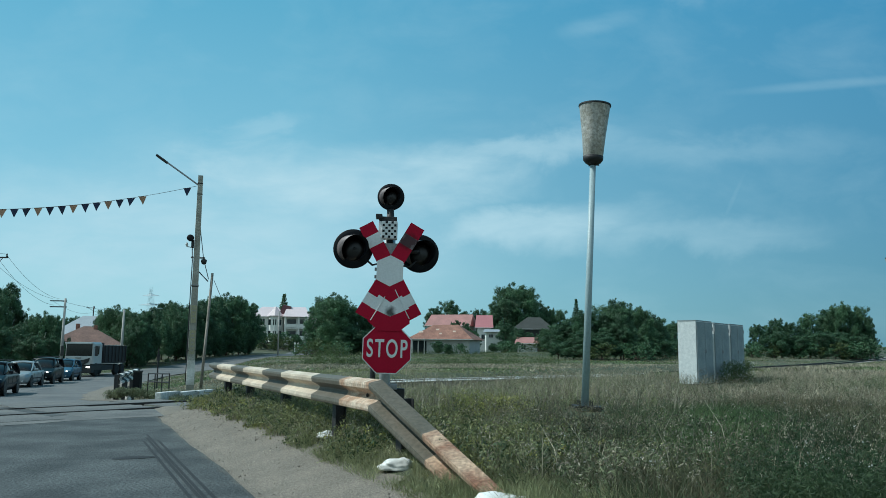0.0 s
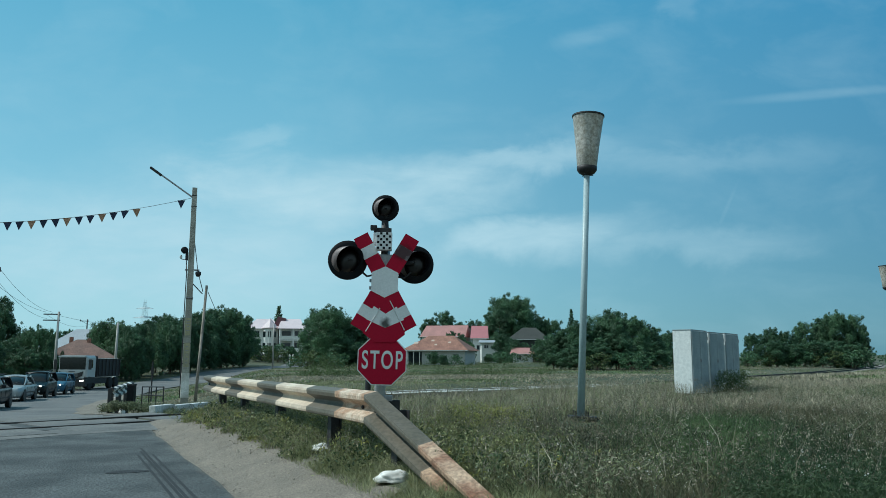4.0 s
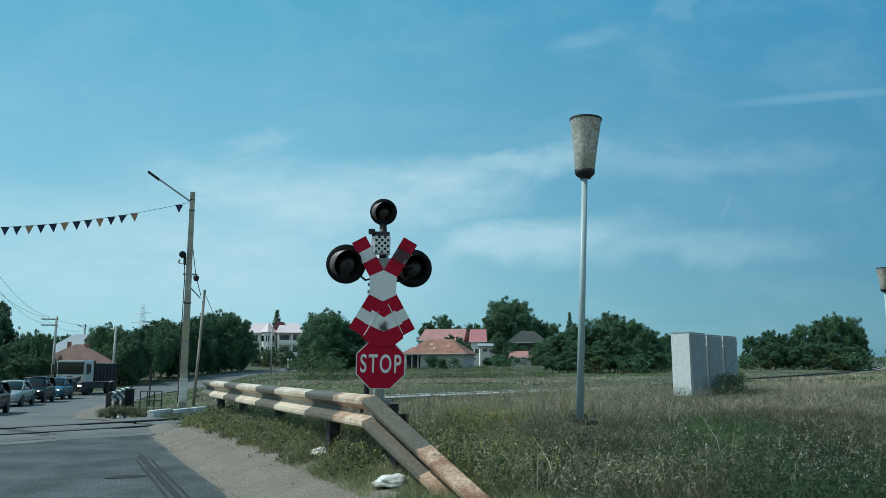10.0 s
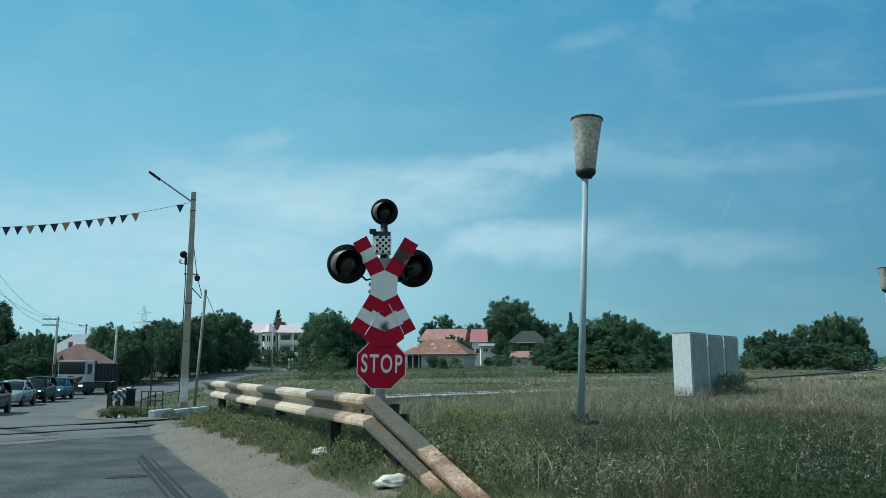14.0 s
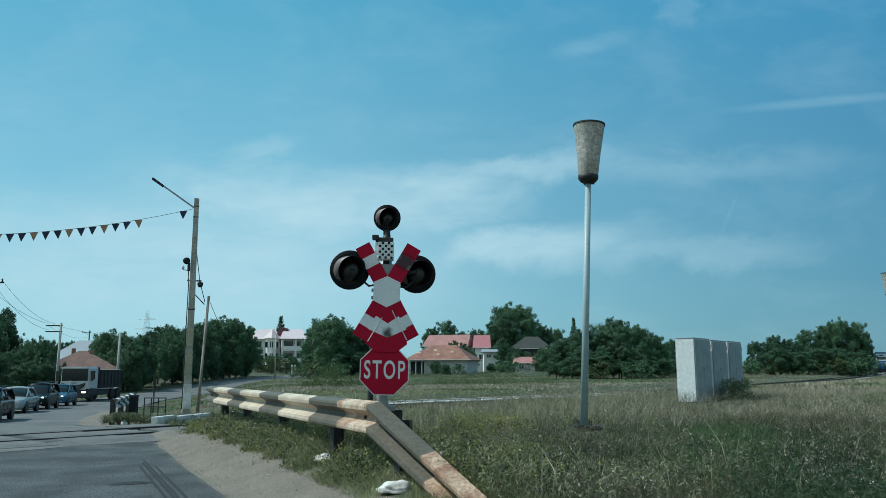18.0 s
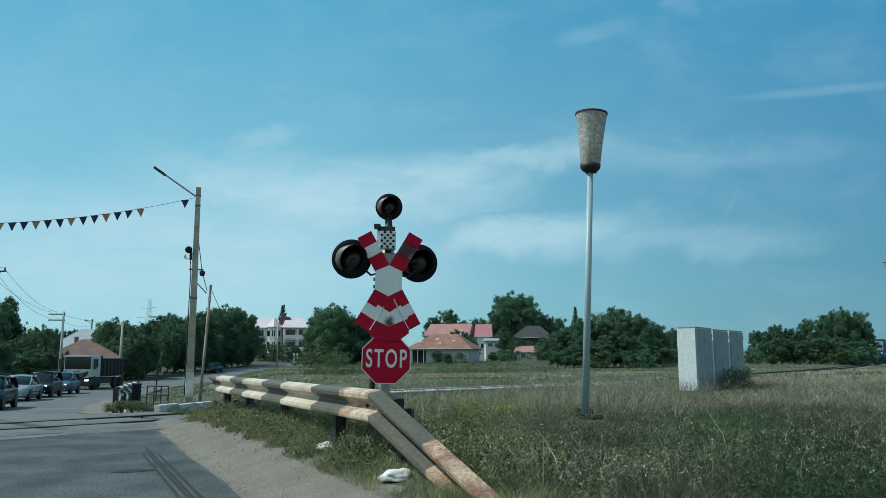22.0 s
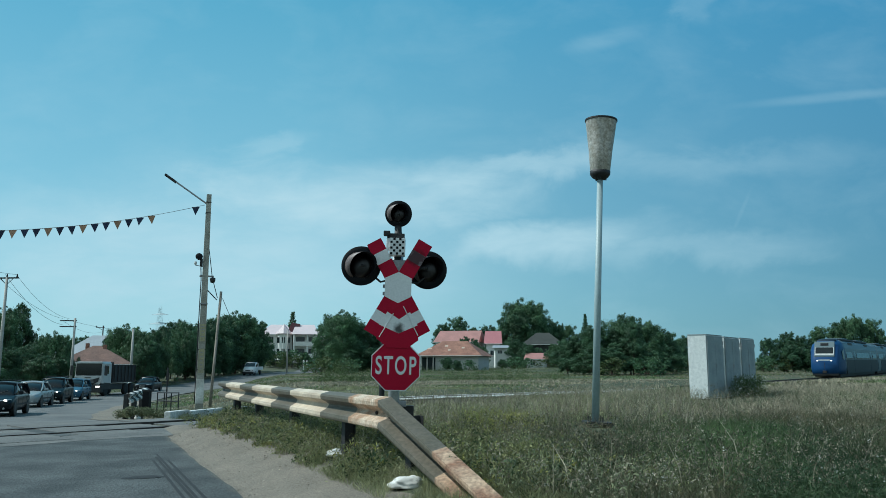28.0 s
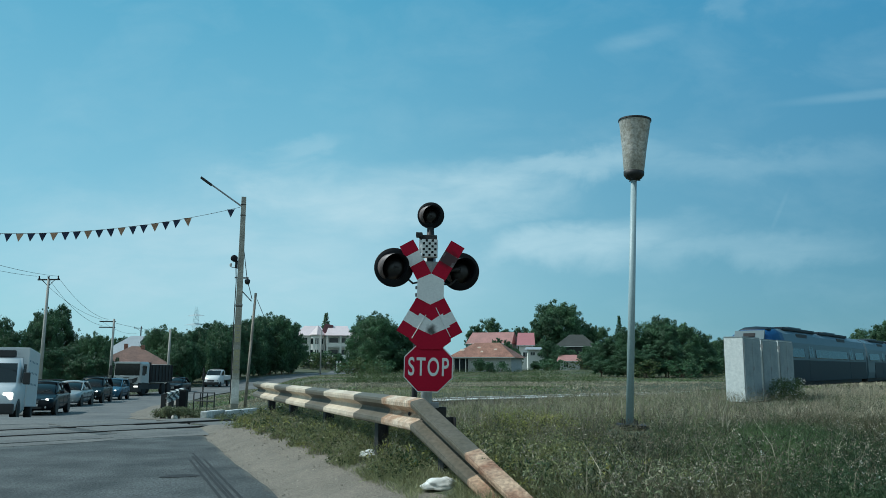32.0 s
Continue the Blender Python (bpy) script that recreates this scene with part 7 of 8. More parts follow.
def ground_np(x, y):
    """The ground's height for many places at once."""
    i = np.clip(np.searchsorted(GX, x) - 1, 0, len(GX) - 2)
    j = np.clip(np.searchsorted(GY, y) - 1, 0, len(GY) - 2)
    u, v = (x - GX[i]) / (GX[i + 1] - GX[i]), (y - GY[j]) / (GY[j + 1] - GY[j])
    return (GZ[j, i] * (1 - u) + GZ[j, i + 1] * u) * (1 - v) + (GZ[j + 1, i] * (1 - u) + GZ[j + 1, i + 1] * u) * v


def off_np(line_np, x, y):
    """How far many places lie to the right of a line."""
    out = np.empty(len(x))
    for a in range(0, len(x), 20000):
        b = slice(a, a + 20000)
        d = (x[b, None] - line_np[None, :, 0]) ** 2 + (y[b, None] - line_np[None, :, 1]) ** 2
        k = np.clip(d.argmin(1), 1, len(line_np) - 2)
        t = line_np[k + 1] - line_np[k - 1]
        t = t / np.hypot(t[:, 0], t[:, 1])[:, None]
        out[b] = (x[b] - line_np[k, 0]) * t[:, 1] - (y[b] - line_np[k, 1]) * t[:, 0]
    return out


ROAD_C, TRACK_C = ROAD_NP[::2], TRACK_NP[::4]


def patchy(x, y, f, seed):
    """A smooth random field from 0 to 1."""
    rng = np.random.default_rng(seed)
    v = np.zeros(len(x))
    for k in range(6):
        a, p = rng.uniform(0, 6.28), rng.uniform(0, 6.28)
        w = f * (0.6 + 0.5 * k)
        v += np.sin(w * (x * math.cos(a) + y * math.sin(a)) + p) / (1 + 0.3 * k)
    return np.clip(0.5 + v / 5, 0, 1)


def scatter(rng, n, y0, y1, a0, a1, power=1.0):
    """Places between two distances and two bearings, denser close by."""
    y = y0 + (y1 - y0) * rng.random(n) ** power
    return y * (a0 + (a1 - a0) * rng.random(n)), y


def blades(name, x, y, h, width, mat, label, category, rng, lean=0.5, lift=-0.02):
    """Bent tapering blades, one at each place."""
    n = len(x)
    z = ground_np(x, y) + lift
    a = rng.uniform(0, 6.28, n)
    side = np.stack([np.cos(a), np.sin(a), np.zeros(n)], 1) * (width * (0.6 + 0.8 * rng.random(n)))[:, None]
    b = rng.uniform(0, 6.28, n)
    tip = np.stack([np.cos(b), np.sin(b), np.zeros(n)], 1) * (h * lean * rng.random(n))[:, None]
    base = np.stack([x, y, z], 1)
    up = np.zeros((n, 3))
    up[:, 2] = h
    p = np.stack([base - side, base + side, base + up * 0.55 + tip * 0.3 + side * 0.7, base + up * 0.55 + tip * 0.3 - side * 0.7, base + up + tip], 1).reshape(-1, 3)
    k = np.arange(n)[:, None] * 5
    quads, tris = k + np.array([0, 1, 2, 3]), k + np.array([3, 2, 4])
    me = bpy.data.meshes.new(name)
    me.vertices.add(5 * n)
    me.vertices.foreach_set("co", p.astype(np.float32).ravel())
    loops = np.concatenate([quads, tris], 1).ravel()
    me.loops.add(7 * n)
    me.loops.foreach_set("vertex_index", loops.astype(np.int32))
    me.polygons.add(2 * n)
    starts = (np.arange(n)[:, None] * 7 + np.array([0, 4])).ravel()
    me.polygons.foreach_set("loop_start", starts.astype(np.int32))
    me.update()
    me.materials.append(mat)
    return tagged(new(name, me), label, category, kind="stuff")


def clear_of(x, y, h, weedy=True):
    """Leaves out places on the road, on the track and before the feet of the mast, stones and cabinets."""
    r, t = off_np(ROAD_C, x, y), off_np(TRACK_C, x, y)
    edge = 4.2 + 0.09 * np.sin(x * 1.9 + y * 1.3) + 0.09 * np.sin(x * 5.1 - y * 3.7)
    edge = edge + np.interp(y, [q[0] for q in WIDER], [q[1] for q in WIDER])
    ok = (np.abs(t) > 1.9) & ((r > edge) | (r < -4.2))
    ok &= ~((np.abs(x - 2.2 * y / 12.9) < 0.3) & (y > 10.9) & (y < 13.1))
    if weedy:
        ok &= ((x / y - 0.345) / 0.06) ** 2 + ((y - 8.8) / 1.6) ** 2 > 1
        ok &= ~((np.abs(x - 2.2 * y / 12.9) < 0.36) & (y > 8.8) & (y < 13.1))
        s = x * ALONG.x + y * ALONG.y
        ok &= ~((s < 6.9) & (s > 3.6) & (r > 4.0) & (r < 4.65))
    ok &= ~((np.abs(x + 0.42) < 0.15) & (np.abs(y - 6.35) < 0.3)) & ~((np.abs(x + 1.22) < 0.22) & (np.abs(y - 8.25) < 0.42)) & ~((np.abs(x - 0.42) < 0.3) & (np.abs(y - 4.8) < 0.4))
    return ok, r, t


rng = np.random.default_rng(5)
for name, n, y0, y1, power, hlo, hhi, wd in (("grass", 190000, 3.6, 14, 1.25, 0.07, 0.24, 0.003), ("grass", 130000, 13, 34, 1.2, 0.08, 0.24, 0.008), ("grass", 150000, 32, 150, 1.35, 0.06, 0.2, 0.04)):
    x, y = scatter(rng, n, y0, y1, -0.5, 0.68, power)
    tall = patchy(x, y, 0.9, 3)
    h = (hlo + (hhi - hlo) * rng.random(n)) * (0.55 + 0.9 * tall)
    ok, r, t = clear_of(x, y, h, False)
    s = x * ALONG.x + y * ALONG.y
    h = h * np.where((s < 6.9) & (r > 3.8) & (r < 4.7), 0.4, 1)
    h = h * np.clip((t - 1.5) / 4, 0.35, 1) * np.where(t < 0, 1.6, 1)
    h = h * np.where((np.abs(x - 2.2 * y / 12.9) < 0.36) & (y > 8.8) & (y < 13.1), 0.4, 1)
    h = h * np.where((x / y > 0.26) & (x / y < 0.345) & (y > 16.5) & (y < 23.5), 0.4, 1)
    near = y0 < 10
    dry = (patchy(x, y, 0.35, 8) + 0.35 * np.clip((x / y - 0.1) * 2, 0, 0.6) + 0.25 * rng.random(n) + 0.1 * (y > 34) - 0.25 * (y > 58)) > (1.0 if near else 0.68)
    # a fresher green patch before the cabinets
    dry &= ~((x / y > 0.4) & (y < 7.5))
    dry &= ~(((x - 3.0) / 1.6) ** 2 + ((y - 9.6) / 2.6) ** 2 < 0.6 + 0.7 * rng.random(n))
    # sparse spots let the dark earth show
    ok &= (patchy(x, y, 2.6, 14) + 0.35 * rng.random(n) > 0.42) | (y > 30)
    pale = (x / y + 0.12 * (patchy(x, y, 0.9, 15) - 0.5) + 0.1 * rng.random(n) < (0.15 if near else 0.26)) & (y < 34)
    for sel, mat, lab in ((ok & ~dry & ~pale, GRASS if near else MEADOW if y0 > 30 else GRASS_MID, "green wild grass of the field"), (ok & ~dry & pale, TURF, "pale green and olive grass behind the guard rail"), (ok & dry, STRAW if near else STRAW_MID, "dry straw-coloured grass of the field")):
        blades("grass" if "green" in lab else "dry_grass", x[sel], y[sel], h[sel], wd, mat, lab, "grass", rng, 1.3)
# fresh green patch before the cabinets
n = 17000
y = 8.8 + 1.25 * rng.normal(size=n)
x = y * (0.345 + 0.042 * rng.normal(size=n))
ok = patchy(x, y, 1.7, 17) > 0.36
blades("grass", x[ok], y[ok], (rng.uniform(0.1, 0.26, n) * np.where(np.abs(x - 2.2 * y / 12.9) < 0.36, 0.4, 1))[ok], 0.0035, FRESH, "fresh green grass patch in the field", "grass", rng, 1.2)
# short turf before the sloping end of the guard rail
n = 26000
s, o = rng.uniform(3.4, 8.5, n), rng.uniform(4.2, 4.95, n)
o += 0.12 * np.sin(s * 3.1) * (o < 4.2)
x, y = ALONG.x * s + ASIDE.x * (o - 2.0), ALONG.y * s + ASIDE.y * (o - 2.0)
ok = ~((np.abs(x + 0.42) < 0.14) & (np.abs(y - 6.35) < 0.28)) & ~((np.abs(x + 1.22) < 0.2) & (np.abs(y - 8.25) < 0.42))
blades("grass", x[ok], y[ok], rng.uniform(0.04, 0.14, n)[ok], 0.003, TURF, "short olive-green turf beside the guard rail", "grass", rng, 1.3, 0.0)
# pale dry stems between the guard rail and the mast
n = 5200
x, y = scatter(rng, n, 9, 28, -0.08, 0.34, 1.1)
ok, r, t = clear_of(x, y, 0)
ok &= patchy(x, y, 1.0, 18) > 0.4
blades("dry_stalks", x[ok], y[ok], rng.uniform(0.2, 0.44, n)[ok], 0.005, SEED, "pale dry stems standing in the grass", "grass", rng, 0.7)
# brownish dry stems towards the track
n = 9000
x, y = scatter(rng, n, 12.5, 30, -0.06, 0.5, 1.0)
ok, r, t = clear_of(x, y, 0)
ok &= patchy(x, y, 0.7, 22) > 0.36
blades("dry_stalks", x[ok], y[ok], rng.uniform(0.14, 0.34, n)[ok], 0.007, STRAW_MID, "dry brownish stems standing in the far part of the field", "grass", rng, 0.9)
# dry stalks that stand above the grass
n = 900
x, y = scatter(rng, n, 5, 40, -0.2, 0.68, 1.3)
h = rng.uniform(0.3, 0.62, n) * (0.6 + 0.6 * patchy(x, y, 0.6, 4))
ok, r, t = clear_of(x, y, h)
blades("dry_stalks", x[ok], y[ok], h[ok], 0.0035, SEED, "thin dry stalks standing above the grass", "grass", rng, 0.9)


def weeds(name, places, mat, per, leaf, seed, label, slim=0.22, rise=0.8):
    me = leaf_mesh(name, places, per, leaf, mat, seed, 0.9, slim, rise)
    return tagged(new(name, me), label, "weeds", kind="stuff")


def weed_places(n, y0, y1, a0, a1, seed, rlo, rhi, keep=None, rise=0.5):
    g = np.random.default_rng(seed)
    x, y = scatter(g, n, y0, y1, a0, a1, 1.3)
    ok, r, t = clear_of(x, y, 0)
    if keep is not None:
        ok &= keep(x, y, r, t)
    x, y = x[ok], y[ok]
    rad = g.uniform(rlo, rhi, len(x))
    z = ground_np(x, y) + rad * rise * g.uniform(0.4, 1.6, len(x))
    return np.stack([x, y, z, rad], 1)


# leafy bank along the guard rail
g = np.random.default_rng(40)
for mat, n, top, seed, lab in ((WEED, 6400, 0.26, 41, "leafy green weeds on the bank below the guard rail"), (GRASS_MID, 5200, 0.24, 55, "darker green weeds on the bank below the guard rail"),
                               (SEED, 1100, 0.25, 56, "dry yellowish weeds on the bank below the guard rail")):
    s, o = g.uniform(3.8, 17.5, n), 4.0 + 1.9 * g.random(n) ** 1.3
    x, y = ALONG.x * s + ASIDE.x * (o - 2.0), ALONG.y * s + ASIDE.y * (o - 2.0)
    ok, r, t = clear_of(x, y, 0)
    ok &= (t > 1.5) & (patchy(x, y, 1.6, seed) > 0.35)
    x, y = x[ok], y[ok]
    rad = g.uniform(0.04, 0.12, len(x))
    z = ground_np(x, y) + top * g.random(len(x)) * np.clip((r[ok] - 3.9) / 0.6, 0.15, 1)
    weeds("bank_weeds", np.stack([x, y, z, rad], 1), mat, 2600, 0.016, seed, lab, 0.3)
# dry blades on the bank
n = 5200
s, o = rng.uniform(4.2, 16.8, n), 4.22 + 1.7 * rng.random(n) ** 1.2
x, y = ALONG.x * s + ASIDE.x * (o - 2.0), ALONG.y * s + ASIDE.y * (o - 2.0)
ok, r, t = clear_of(x, y, 0, False)
ok &= (patchy(x, y, 1.5, 31) > 0.42) & ((s > 7.2) | (r > 4.8))
blades("dry_stalks", x[ok], y[ok], rng.uniform(0.1, 0.34, n)[ok], 0.0035, STRAW_MID, "dry straw-coloured blades on the bank below the guard rail", "grass", rng, 1.4)
# leafy tufts that stand out of the bank
for mat, n, seed, lab in ((WEED, 380, 141, "pale green leafy tufts on the bank below the guard rail"), (YELLOW_WEED, 120, 142, "yellowish leafy tufts on the bank below the guard rail"), (GRASS, 330, 143, "dark green leafy tufts on the bank below the guard rail")):
    s, o = g.uniform(4.6, 16.8, n), 4.16 + 1.5 * g.random(n) ** 1.4
    x, y = ALONG.x * s + ASIDE.x * (o - 2.0), ALONG.y * s + ASIDE.y * (o - 2.0)
    ok, r, t = clear_of(x, y, 0, False)
    ok &= (s > 6.5) | (r > 4.8)
    ok &= ~((np.abs(x + 0.42) < 0.3) & (y > 5.7) & (y < 6.7)) & ~((np.abs(x + 1.24) < 0.3) & (y > 7.2) & (y < 8.7))
    body = []
    for px, py, pz, ph in zip(x[ok], y[ok], ground_np(x[ok], y[ok]), g.uniform(0.10, 0.30, ok.sum())):
        for _ in range(9):
            f = g.random()
            body.append((px + g.normal() * 0.09 * (0.5 + f), py + g.normal() * 0.09 * (0.5 + f), pz + ph * (0.2 + 0.8 * f), g.uniform(0.025, 0.06)))
    weeds("bank_tufts", body, mat, 3600, 0.019, seed + 10, lab, 0.34)
# low leafy weeds before the sloping end of the rail
for mat, n, seed in ((WEED, 900, 88), (GRASS_MID, 900, 89)):
    s, o = g.uniform(3.6, 7.2, n), 4.22 + 0.6 * g.random(n)
    x, y = ALONG.x * s + ASIDE.x * (o - 2.0), ALONG.y * s + ASIDE.y * (o - 2.0)
    ok = (patchy(x, y, 2.4, seed) > 0.4) & ~((np.abs(x + 0.42) < 0.2) & (np.abs(y - 6.35) < 0.35)) & ~((np.abs(x + 1.22) < 0.2) & (np.abs(y - 8.25) < 0.42))
    x, y = x[ok], y[ok]
    weeds("bank_weeds", np.stack([x, y, ground_np(x, y) + 0.01 + 0.04 * g.random(len(x)), g.uniform(0.03, 0.05, len(x))], 1), mat, 3200, 0.014, seed, "low leafy weeds before the sloping rail end", 0.3)
# single leafy plants that stand above the grass
g = np.random.default_rng(80)
for mat, n, a0, a1, seed, lab in ((WEED, 150, -0.12, 0.3, 81, "pale green bushy weeds standing in the field"), (GRASS, 150, 0.05, 0.68, 82, "dark green bushy weeds standing in the field"),
                                  (BROWN_WEED, 120, 0.04, 0.5, 86, "brownish drying weeds standing in the field"), (BROWN_WEED, 70, -0.12, 0.2, 87, "brownish drying weeds standing in the field"), (GRASS_MID, 170, -0.05, 0.68, 83, "olive bushy weeds standing in the field")):
    x, y = scatter(g, n, 4.6, 22, a0, a1, 1.2)
    ok, r, t = clear_of(x, y, 0)
    ok &= r > 5.2
    x, y = x[ok], y[ok]
    base, tops = ground_np(x, y), g.uniform(0.16, 0.42, len(x))
    body, heads = [], []
    for px, py, pz, ph in zip(x, y, base, tops):
        for _ in range(9):
            f = g.random()
            body.append((px + g.normal() * 0.11 * (0.4 + f), py + g.normal() * 0.11 * (0.4 + f), pz + ph * (0.25 + 0.75 * f), g.uniform(0.035, 0.075)))
        for _ in range(4):
            heads.append((px + g.normal() * 0.12, py + g.normal() * 0.12, pz + ph * g.uniform(0.95, 1.2), 0.03))
    weeds("tall_weeds", body, mat, 3800, 0.017, seed, lab, 0.13, 1.3)
    weeds("seed_heads", heads, SEED, 9000, 0.008, seed + 10, "pale dry seed heads on the weeds", 0.4)
# yellow-green herbs in one patch, dry brown stems in others
def patch_of(n, cx, cy, rx, ry, seed, rlo, rhi, top):
    g = np.random.default_rng(seed)
    x, y = cx + rx * g.normal(size=n) * 0.5, cy + ry * g.normal(size=n) * 0.5
    ok, r, t = clear_of(x, y, 0)
    x, y = x[ok], y[ok]
    return np.stack([x, y, ground_np(x, y) + top * g.random(len(x)), g.uniform(rlo, rhi, len(x))], 1)


weeds("field_weeds", patch_of(1700, 0.46, 9.9, 0.55, 1.5, 90, 0.03, 0.07, 0.30), YELLOW_WEED, 2600, 0.015, 91, "yellow-green leafy herbs in one patch of the field", 0.24)
for cx, cy, rx, ry, seed in ((1.64, 7.60, 1.3, 2.6, 92), (5.94, 12.75, 2.6, 4.0, 94), (0.93, 7.58, 0.9, 1.6, 96)):
    weeds("dry_weeds", patch_of(700, cx, cy, rx, ry, seed, 0.03, 0.07, 0.34), BROWN_WEED, 2600, 0.018, seed + 1, "brown drying stems and leaves in the field", 0.1, 1.6)
for cx, cy, rx, ry, seed in ((0.52, 8.81, 0.7, 0.9, 100), (1.27, 6.22, 0.6, 0.7, 102), (2.40, 7.29, 0.5, 0.8, 104), (3.48, 7.08, 0.9, 0.8, 106)):
    weeds("dark_weeds", patch_of(330, cx, cy, rx, ry, seed, 0.03, 0.07, 0.34), DARK_WEED, 3200, 0.016, seed + 1, "dark olive bushy weeds standing in the field", 0.14, 1.3)
    weeds("seed_heads", patch_of(60, cx, cy, rx, ry, seed + 20, 0.02, 0.035, 0.45), SEED, 7000, 0.008, seed + 21, "pale dry seed heads on the weeds", 0.4)
# dark weeds over the field, in patches
weeds("field_weeds", weed_places(3600, 4.2, 13, 0.08, 0.68, 42, 0.04, 0.11, lambda x, y, r, t: patchy(x, y, 0.8, 6) > 0.42, 1.3), GRASS, 3000, 0.017, 43, "dark green leafy weeds among the field grass", 0.14)
weeds("field_weeds", weed_places(2600, 4.0, 8.5, 0.36, 0.68, 84, 0.04, 0.12, lambda x, y, r, t: patchy(x, y, 1.2, 16) > 0.35, 1.5), GRASS, 3000, 0.018, 85, "dark green leafy weeds among the field grass", 0.13)
weeds("field_weeds", weed_places(3200, 12, 30, 0.1, 0.68, 58, 0.05, 0.14, lambda x, y, r, t: patchy(x, y, 0.8, 6) > 0.45, 1.2), GRASS_MID, 1100, 0.026, 59, "olive green leafy weeds among the field grass", 0.15, 1.2)
weeds("seed_heads", weed_places(4600, 4.5, 20, -0.1, 0.68, 60, 0.016, 0.04, lambda x, y, r, t: patchy(x, y, 1.1, 12) > 0.50, 7.0), SEED, 6000, 0.008, 61, "pale brownish dry seed heads above the grass", 0.4)
weeds("field_weeds", weed_places(900, 18, 60, -0.2, 0.68, 44, 0.1, 0.3, lambda x, y, r, t: patchy(x, y, 0.5, 7) > 0.55, 0.15), GRASS_MID, 900, 0.03, 45, "patches of taller green weeds towards the track")
weeds("far_weeds", weed_places(3800, 50, 150, -0.26, 0.6, 46, 0.2, 0.6, lambda x, y, r, t: (t < -3.5) & (r > 8) & (x / y > -0.17) & (patchy(x, y, 0.12, 9) + 0.25 * (y > 95) > 0.56), 0.35), LEAF_PALE, 260, 0.06, 47, "low green growth beyond the railway track")
g = np.random.default_rng(160)
bend = np.stack([-6.75 + 1.0 * g.normal(size=110), 46 + 1.5 * g.normal(size=110)], 1)
bend_z = ground_np(bend[:, 0], bend[:, 1]) + 1.3 * g.random(110) * np.exp(-((bend[:, 0] + 6.6) / 1.1) ** 2)
weeds("bank_shrub", np.stack([bend[:, 0], bend[:, 1], bend_z, g.uniform(0.15, 0.34, 110)], 1), LEAF_PALE, 700, 0.045, 161, "bright green shrub on the bank inside the bend", 0.4)
weeds("crossing_weeds", weed_places(500, 18.5, 23.5, -0.44, -0.26, 48, 0.06, 0.15, lambda x, y, r, t: (t < -2.0) & (r > 4.3)), GRASS_MID, 5000, 0.03, 49, "green weeds round the kerb beyond the crossing")
tuft = [(-8.7 + 1.5 * k / 9 + 0.2 * math.sin(k * 3), 21.6 - 0.2 * k / 9 + 0.2 * math.cos(k * 2), -0.02 + 0.05 * math.sin(k), 0.14) for k in range(10)]
weeds("crossing_weeds", tuft, GRASS_MID, 6000, 0.03, 50, "green weeds round the kerb beyond the crossing")
bush = [(8.0 + 0.25 * math.sin(k * 2.1) + 0.012 * k, 22.5 + 0.2 * math.cos(k * 1.7) + 0.012 * k, 0.42 + 0.07 * (k % 8), 0.15) for k in range(60)]
weeds("cabinet_weeds", bush, LEAF_PALE, 5200, 0.026, 51, "leafy weeds before the relay cabinets")
weeds("white_flowers", [(a, b - 0.05, c + 0.08, 0.16) for a, b, c, d in bush[::2]], FLOWER, 700, 0.016, 52, "small white flowers before the relay cabinets", 0.6, 0)
flowers = weed_places(420, 5, 24, -0.02, 0.66, 53, 0.010, 0.026, lambda x, y, r, t: patchy(x, y, 0.9, 21) > 0.48, 7.0)
weeds("white_flowers", flowers, FLOWER, 900, 0.007, 54, "scattered small white flowers in the grass", 0.6, 0)
mound = [(-9.75 + 1.75 * f + 0.12 * math.sin(9 * f), 22.4 - 1.2 * f + 0.15 * math.cos(7 * f), -0.12 + 0.12 * math.sin(3.1 * f), 0.15) for f in np.linspace(0, 1, 26)]
weeds("crossing_weeds", mound, GRASS_MID, 9000, 0.035, 57, "green weeds round the kerb beyond the crossing")
# loose stones on the gravel shoulder
g = np.random.default_rng(70)
n = 1500
s, o = g.uniform(4.2, 15.0, n), 3.5 + 0.8 * g.random(n)
x, y = ALONG.x * s + ASIDE.x * (o - 2.0), ALONG.y * s + ASIDE.y * (o - 2.0)
z = np.interp(o, [3.58, 3.63, 3.92, 4.21], [0.0, 0.009, 0.104, 0.194]) + np.array([table(v, DIP) for v in y]) - 0.003
shape = np.array([[1, 0, 0], [-0.4, 0.9, 0], [-0.5, -0.8, 0.1], [0.1, 0.1, 0.8], [0.2, -0.6, 0.5]])
size = 0.004 + 0.013 * g.random(n) ** 4
a = g.uniform(0, 6.28, n)
rot = np.stack([np.stack([np.cos(a), -np.sin(a), 0 * a], 1), np.stack([np.sin(a), np.cos(a), 0 * a], 1), np.stack([0 * a, 0 * a, 1 + 0 * a], 1)], 1)
p = np.einsum("nij,kj->nki", rot, shape) * size[:, None, None] + np.stack([x, y, z], 1)[:, None, :]
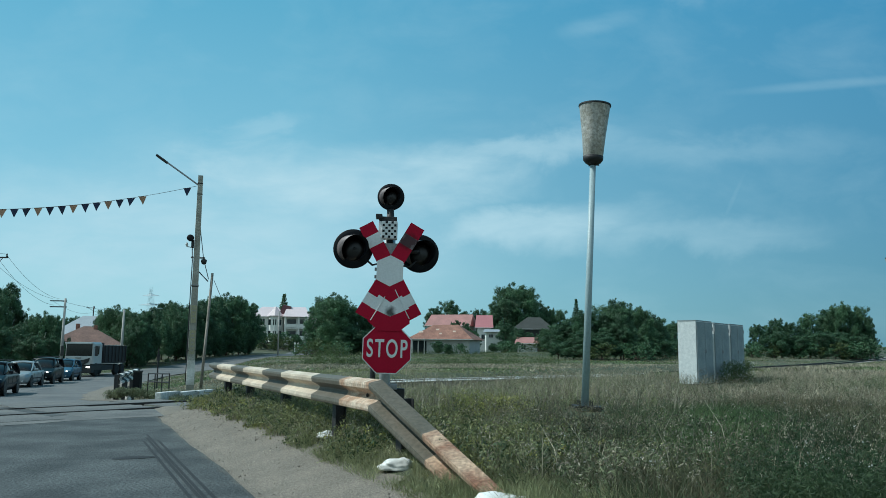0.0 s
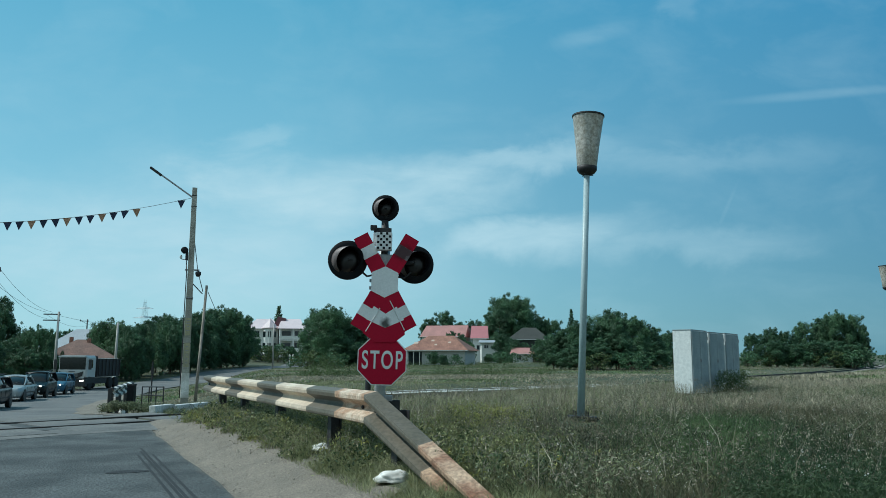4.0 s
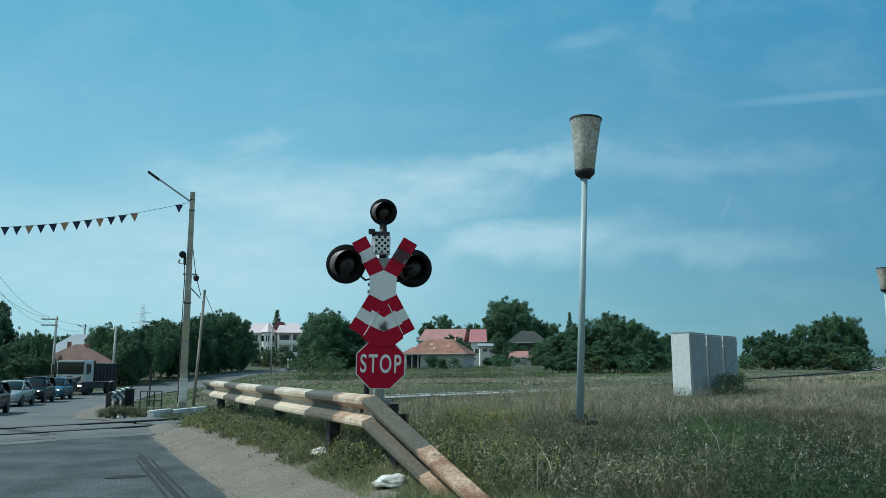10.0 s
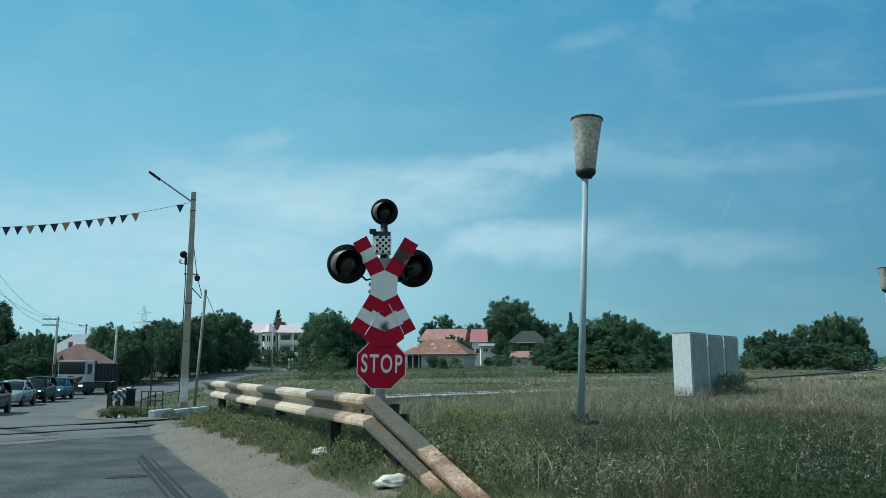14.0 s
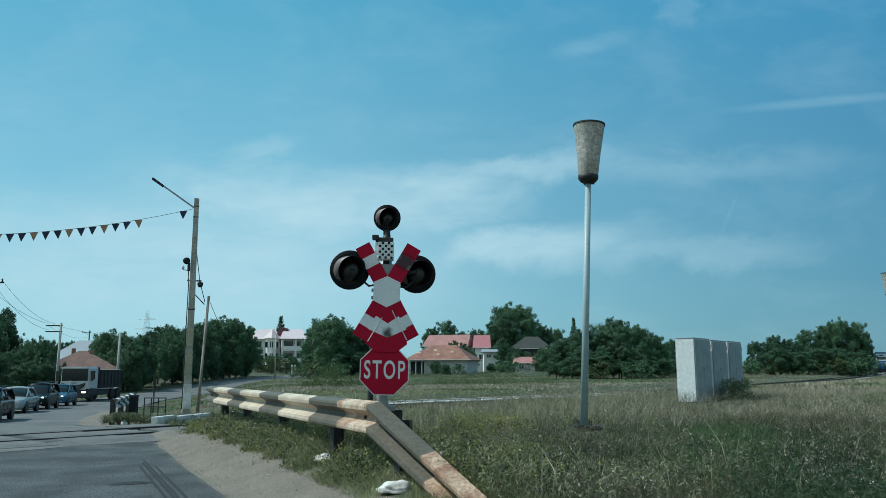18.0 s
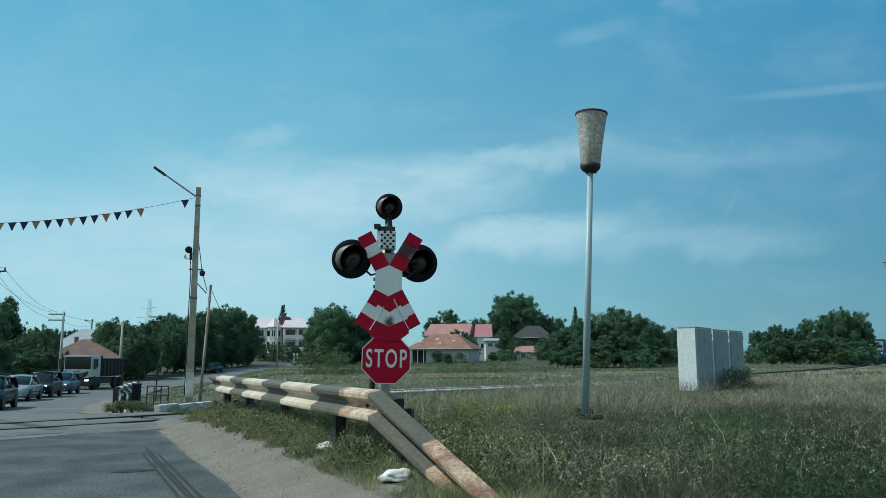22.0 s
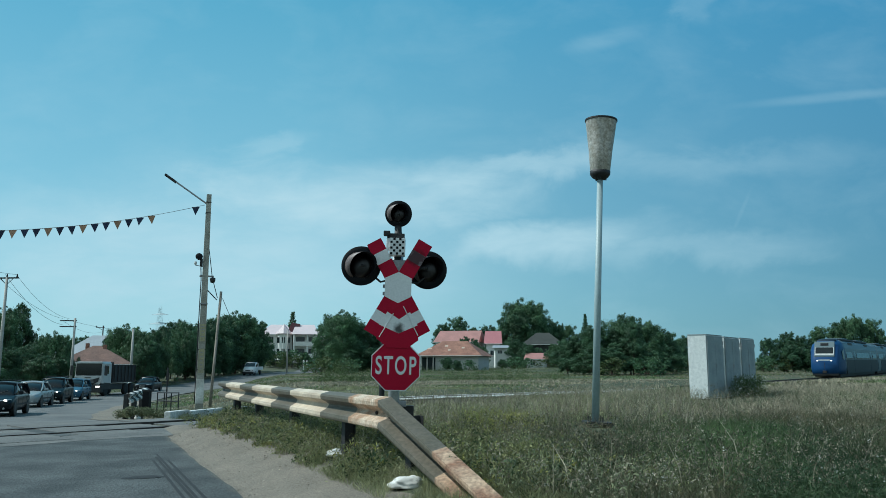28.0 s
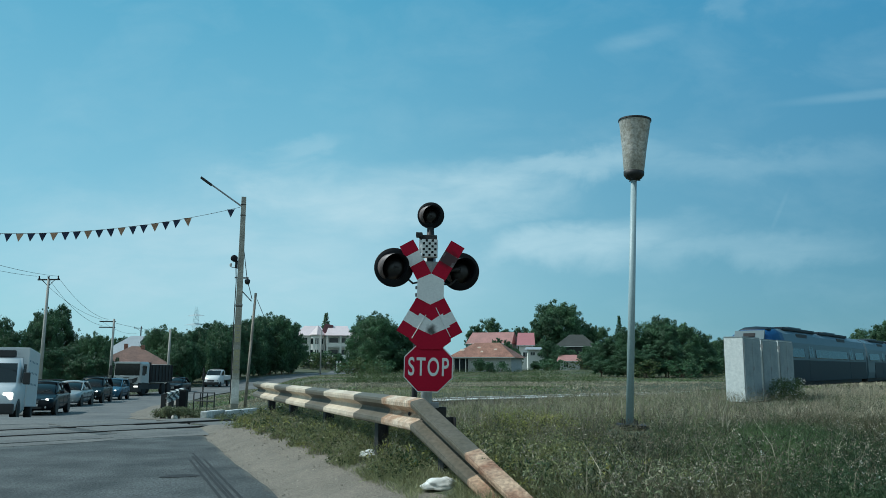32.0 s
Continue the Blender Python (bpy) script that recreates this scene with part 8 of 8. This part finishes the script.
tri = (np.arange(n)[:, None, None] * 5 + np.array([[0, 1, 3], [1, 2, 3], [2, 4, 3], [4, 0, 3], [0, 4, 2]])[None]).reshape(-1, 3)
me = bpy.data.meshes.new("gravel")
me.from_pydata(p.reshape(-1, 3).tolist(), [], tri.tolist())
me.materials.append(PEBBLE)
tagged(new("gravel", me), "loose pale stones on the gravel shoulder", "gravel", kind="stuff")


# ---- what moves ----
def train_pose(y, back):
    """A railcar whose front end is back metres behind the train's nose, with the nose at that distance up the line."""
    k = min(range(len(TRACK_LINE)), key=lambda j: abs(TRACK_LINE[j].y - y))
    part_step = (y - TRACK_LINE[k].y) / max(0.1, TRACK_LINE[min(k + 1, len(TRACK_LINE) - 1)].y - TRACK_LINE[k].y) if k + 1 < len(TRACK_LINE) else 0
    def on(i):
        i = min(max(i, 0), len(TRACK_LINE) - 1.001)
        j = int(i)
        p = TRACK_LINE[j].lerp(TRACK_LINE[j + 1], i - j)
        return Vector((p.x, p.y, table(p.y, TRACK_Z) + 0.175))
    a, b = on(k + part_step + back * 2), on(k + part_step + (back + CAR_L) * 2)
    d = (a - b).normalized()
    return Matrix.Translation(a) @ d.to_track_quat("X", "Z").to_matrix().to_4x4()


def motions():
    nose = [(0, 300), (12, 204), (14, 188), (16, 172.5), (18, 157), (20, 142), (22, 127), (24, 112), (25, 103.2), (26, 94.6), (28, 77.3), (29, 69.2), (30, 61.8), (31, 55.0), (32, 48.7)]
    for k, ob in enumerate(railcars):
        walk(ob, [(t, train_pose(y, k * CAR_L)) for t, y in nose])
    walk(dark_car, [(t, lane(y)) for t, y in ((0, 258), (13, 255), (15, 226), (17, 185), (18, 167), (19, 150), (20, 133), (20.5, 127), (21, 121), (21.5, 116), (22, 111), (23, 102), (24, 95.5), (25, 90.5),
                                               (26, 86.5), (27.5, 82.3), (28, 80.6), (29, 79), (30, 78), (32, 78))])
    walk(pickup_van, [(t, lane(y)) for t, y in ((0, 258), (20, 255), (22, 230), (24, 192), (25.5, 165), (27, 139), (28, 126), (29, 115.5), (30, 109), (31, 101.5), (32, 93.0))])


motions()
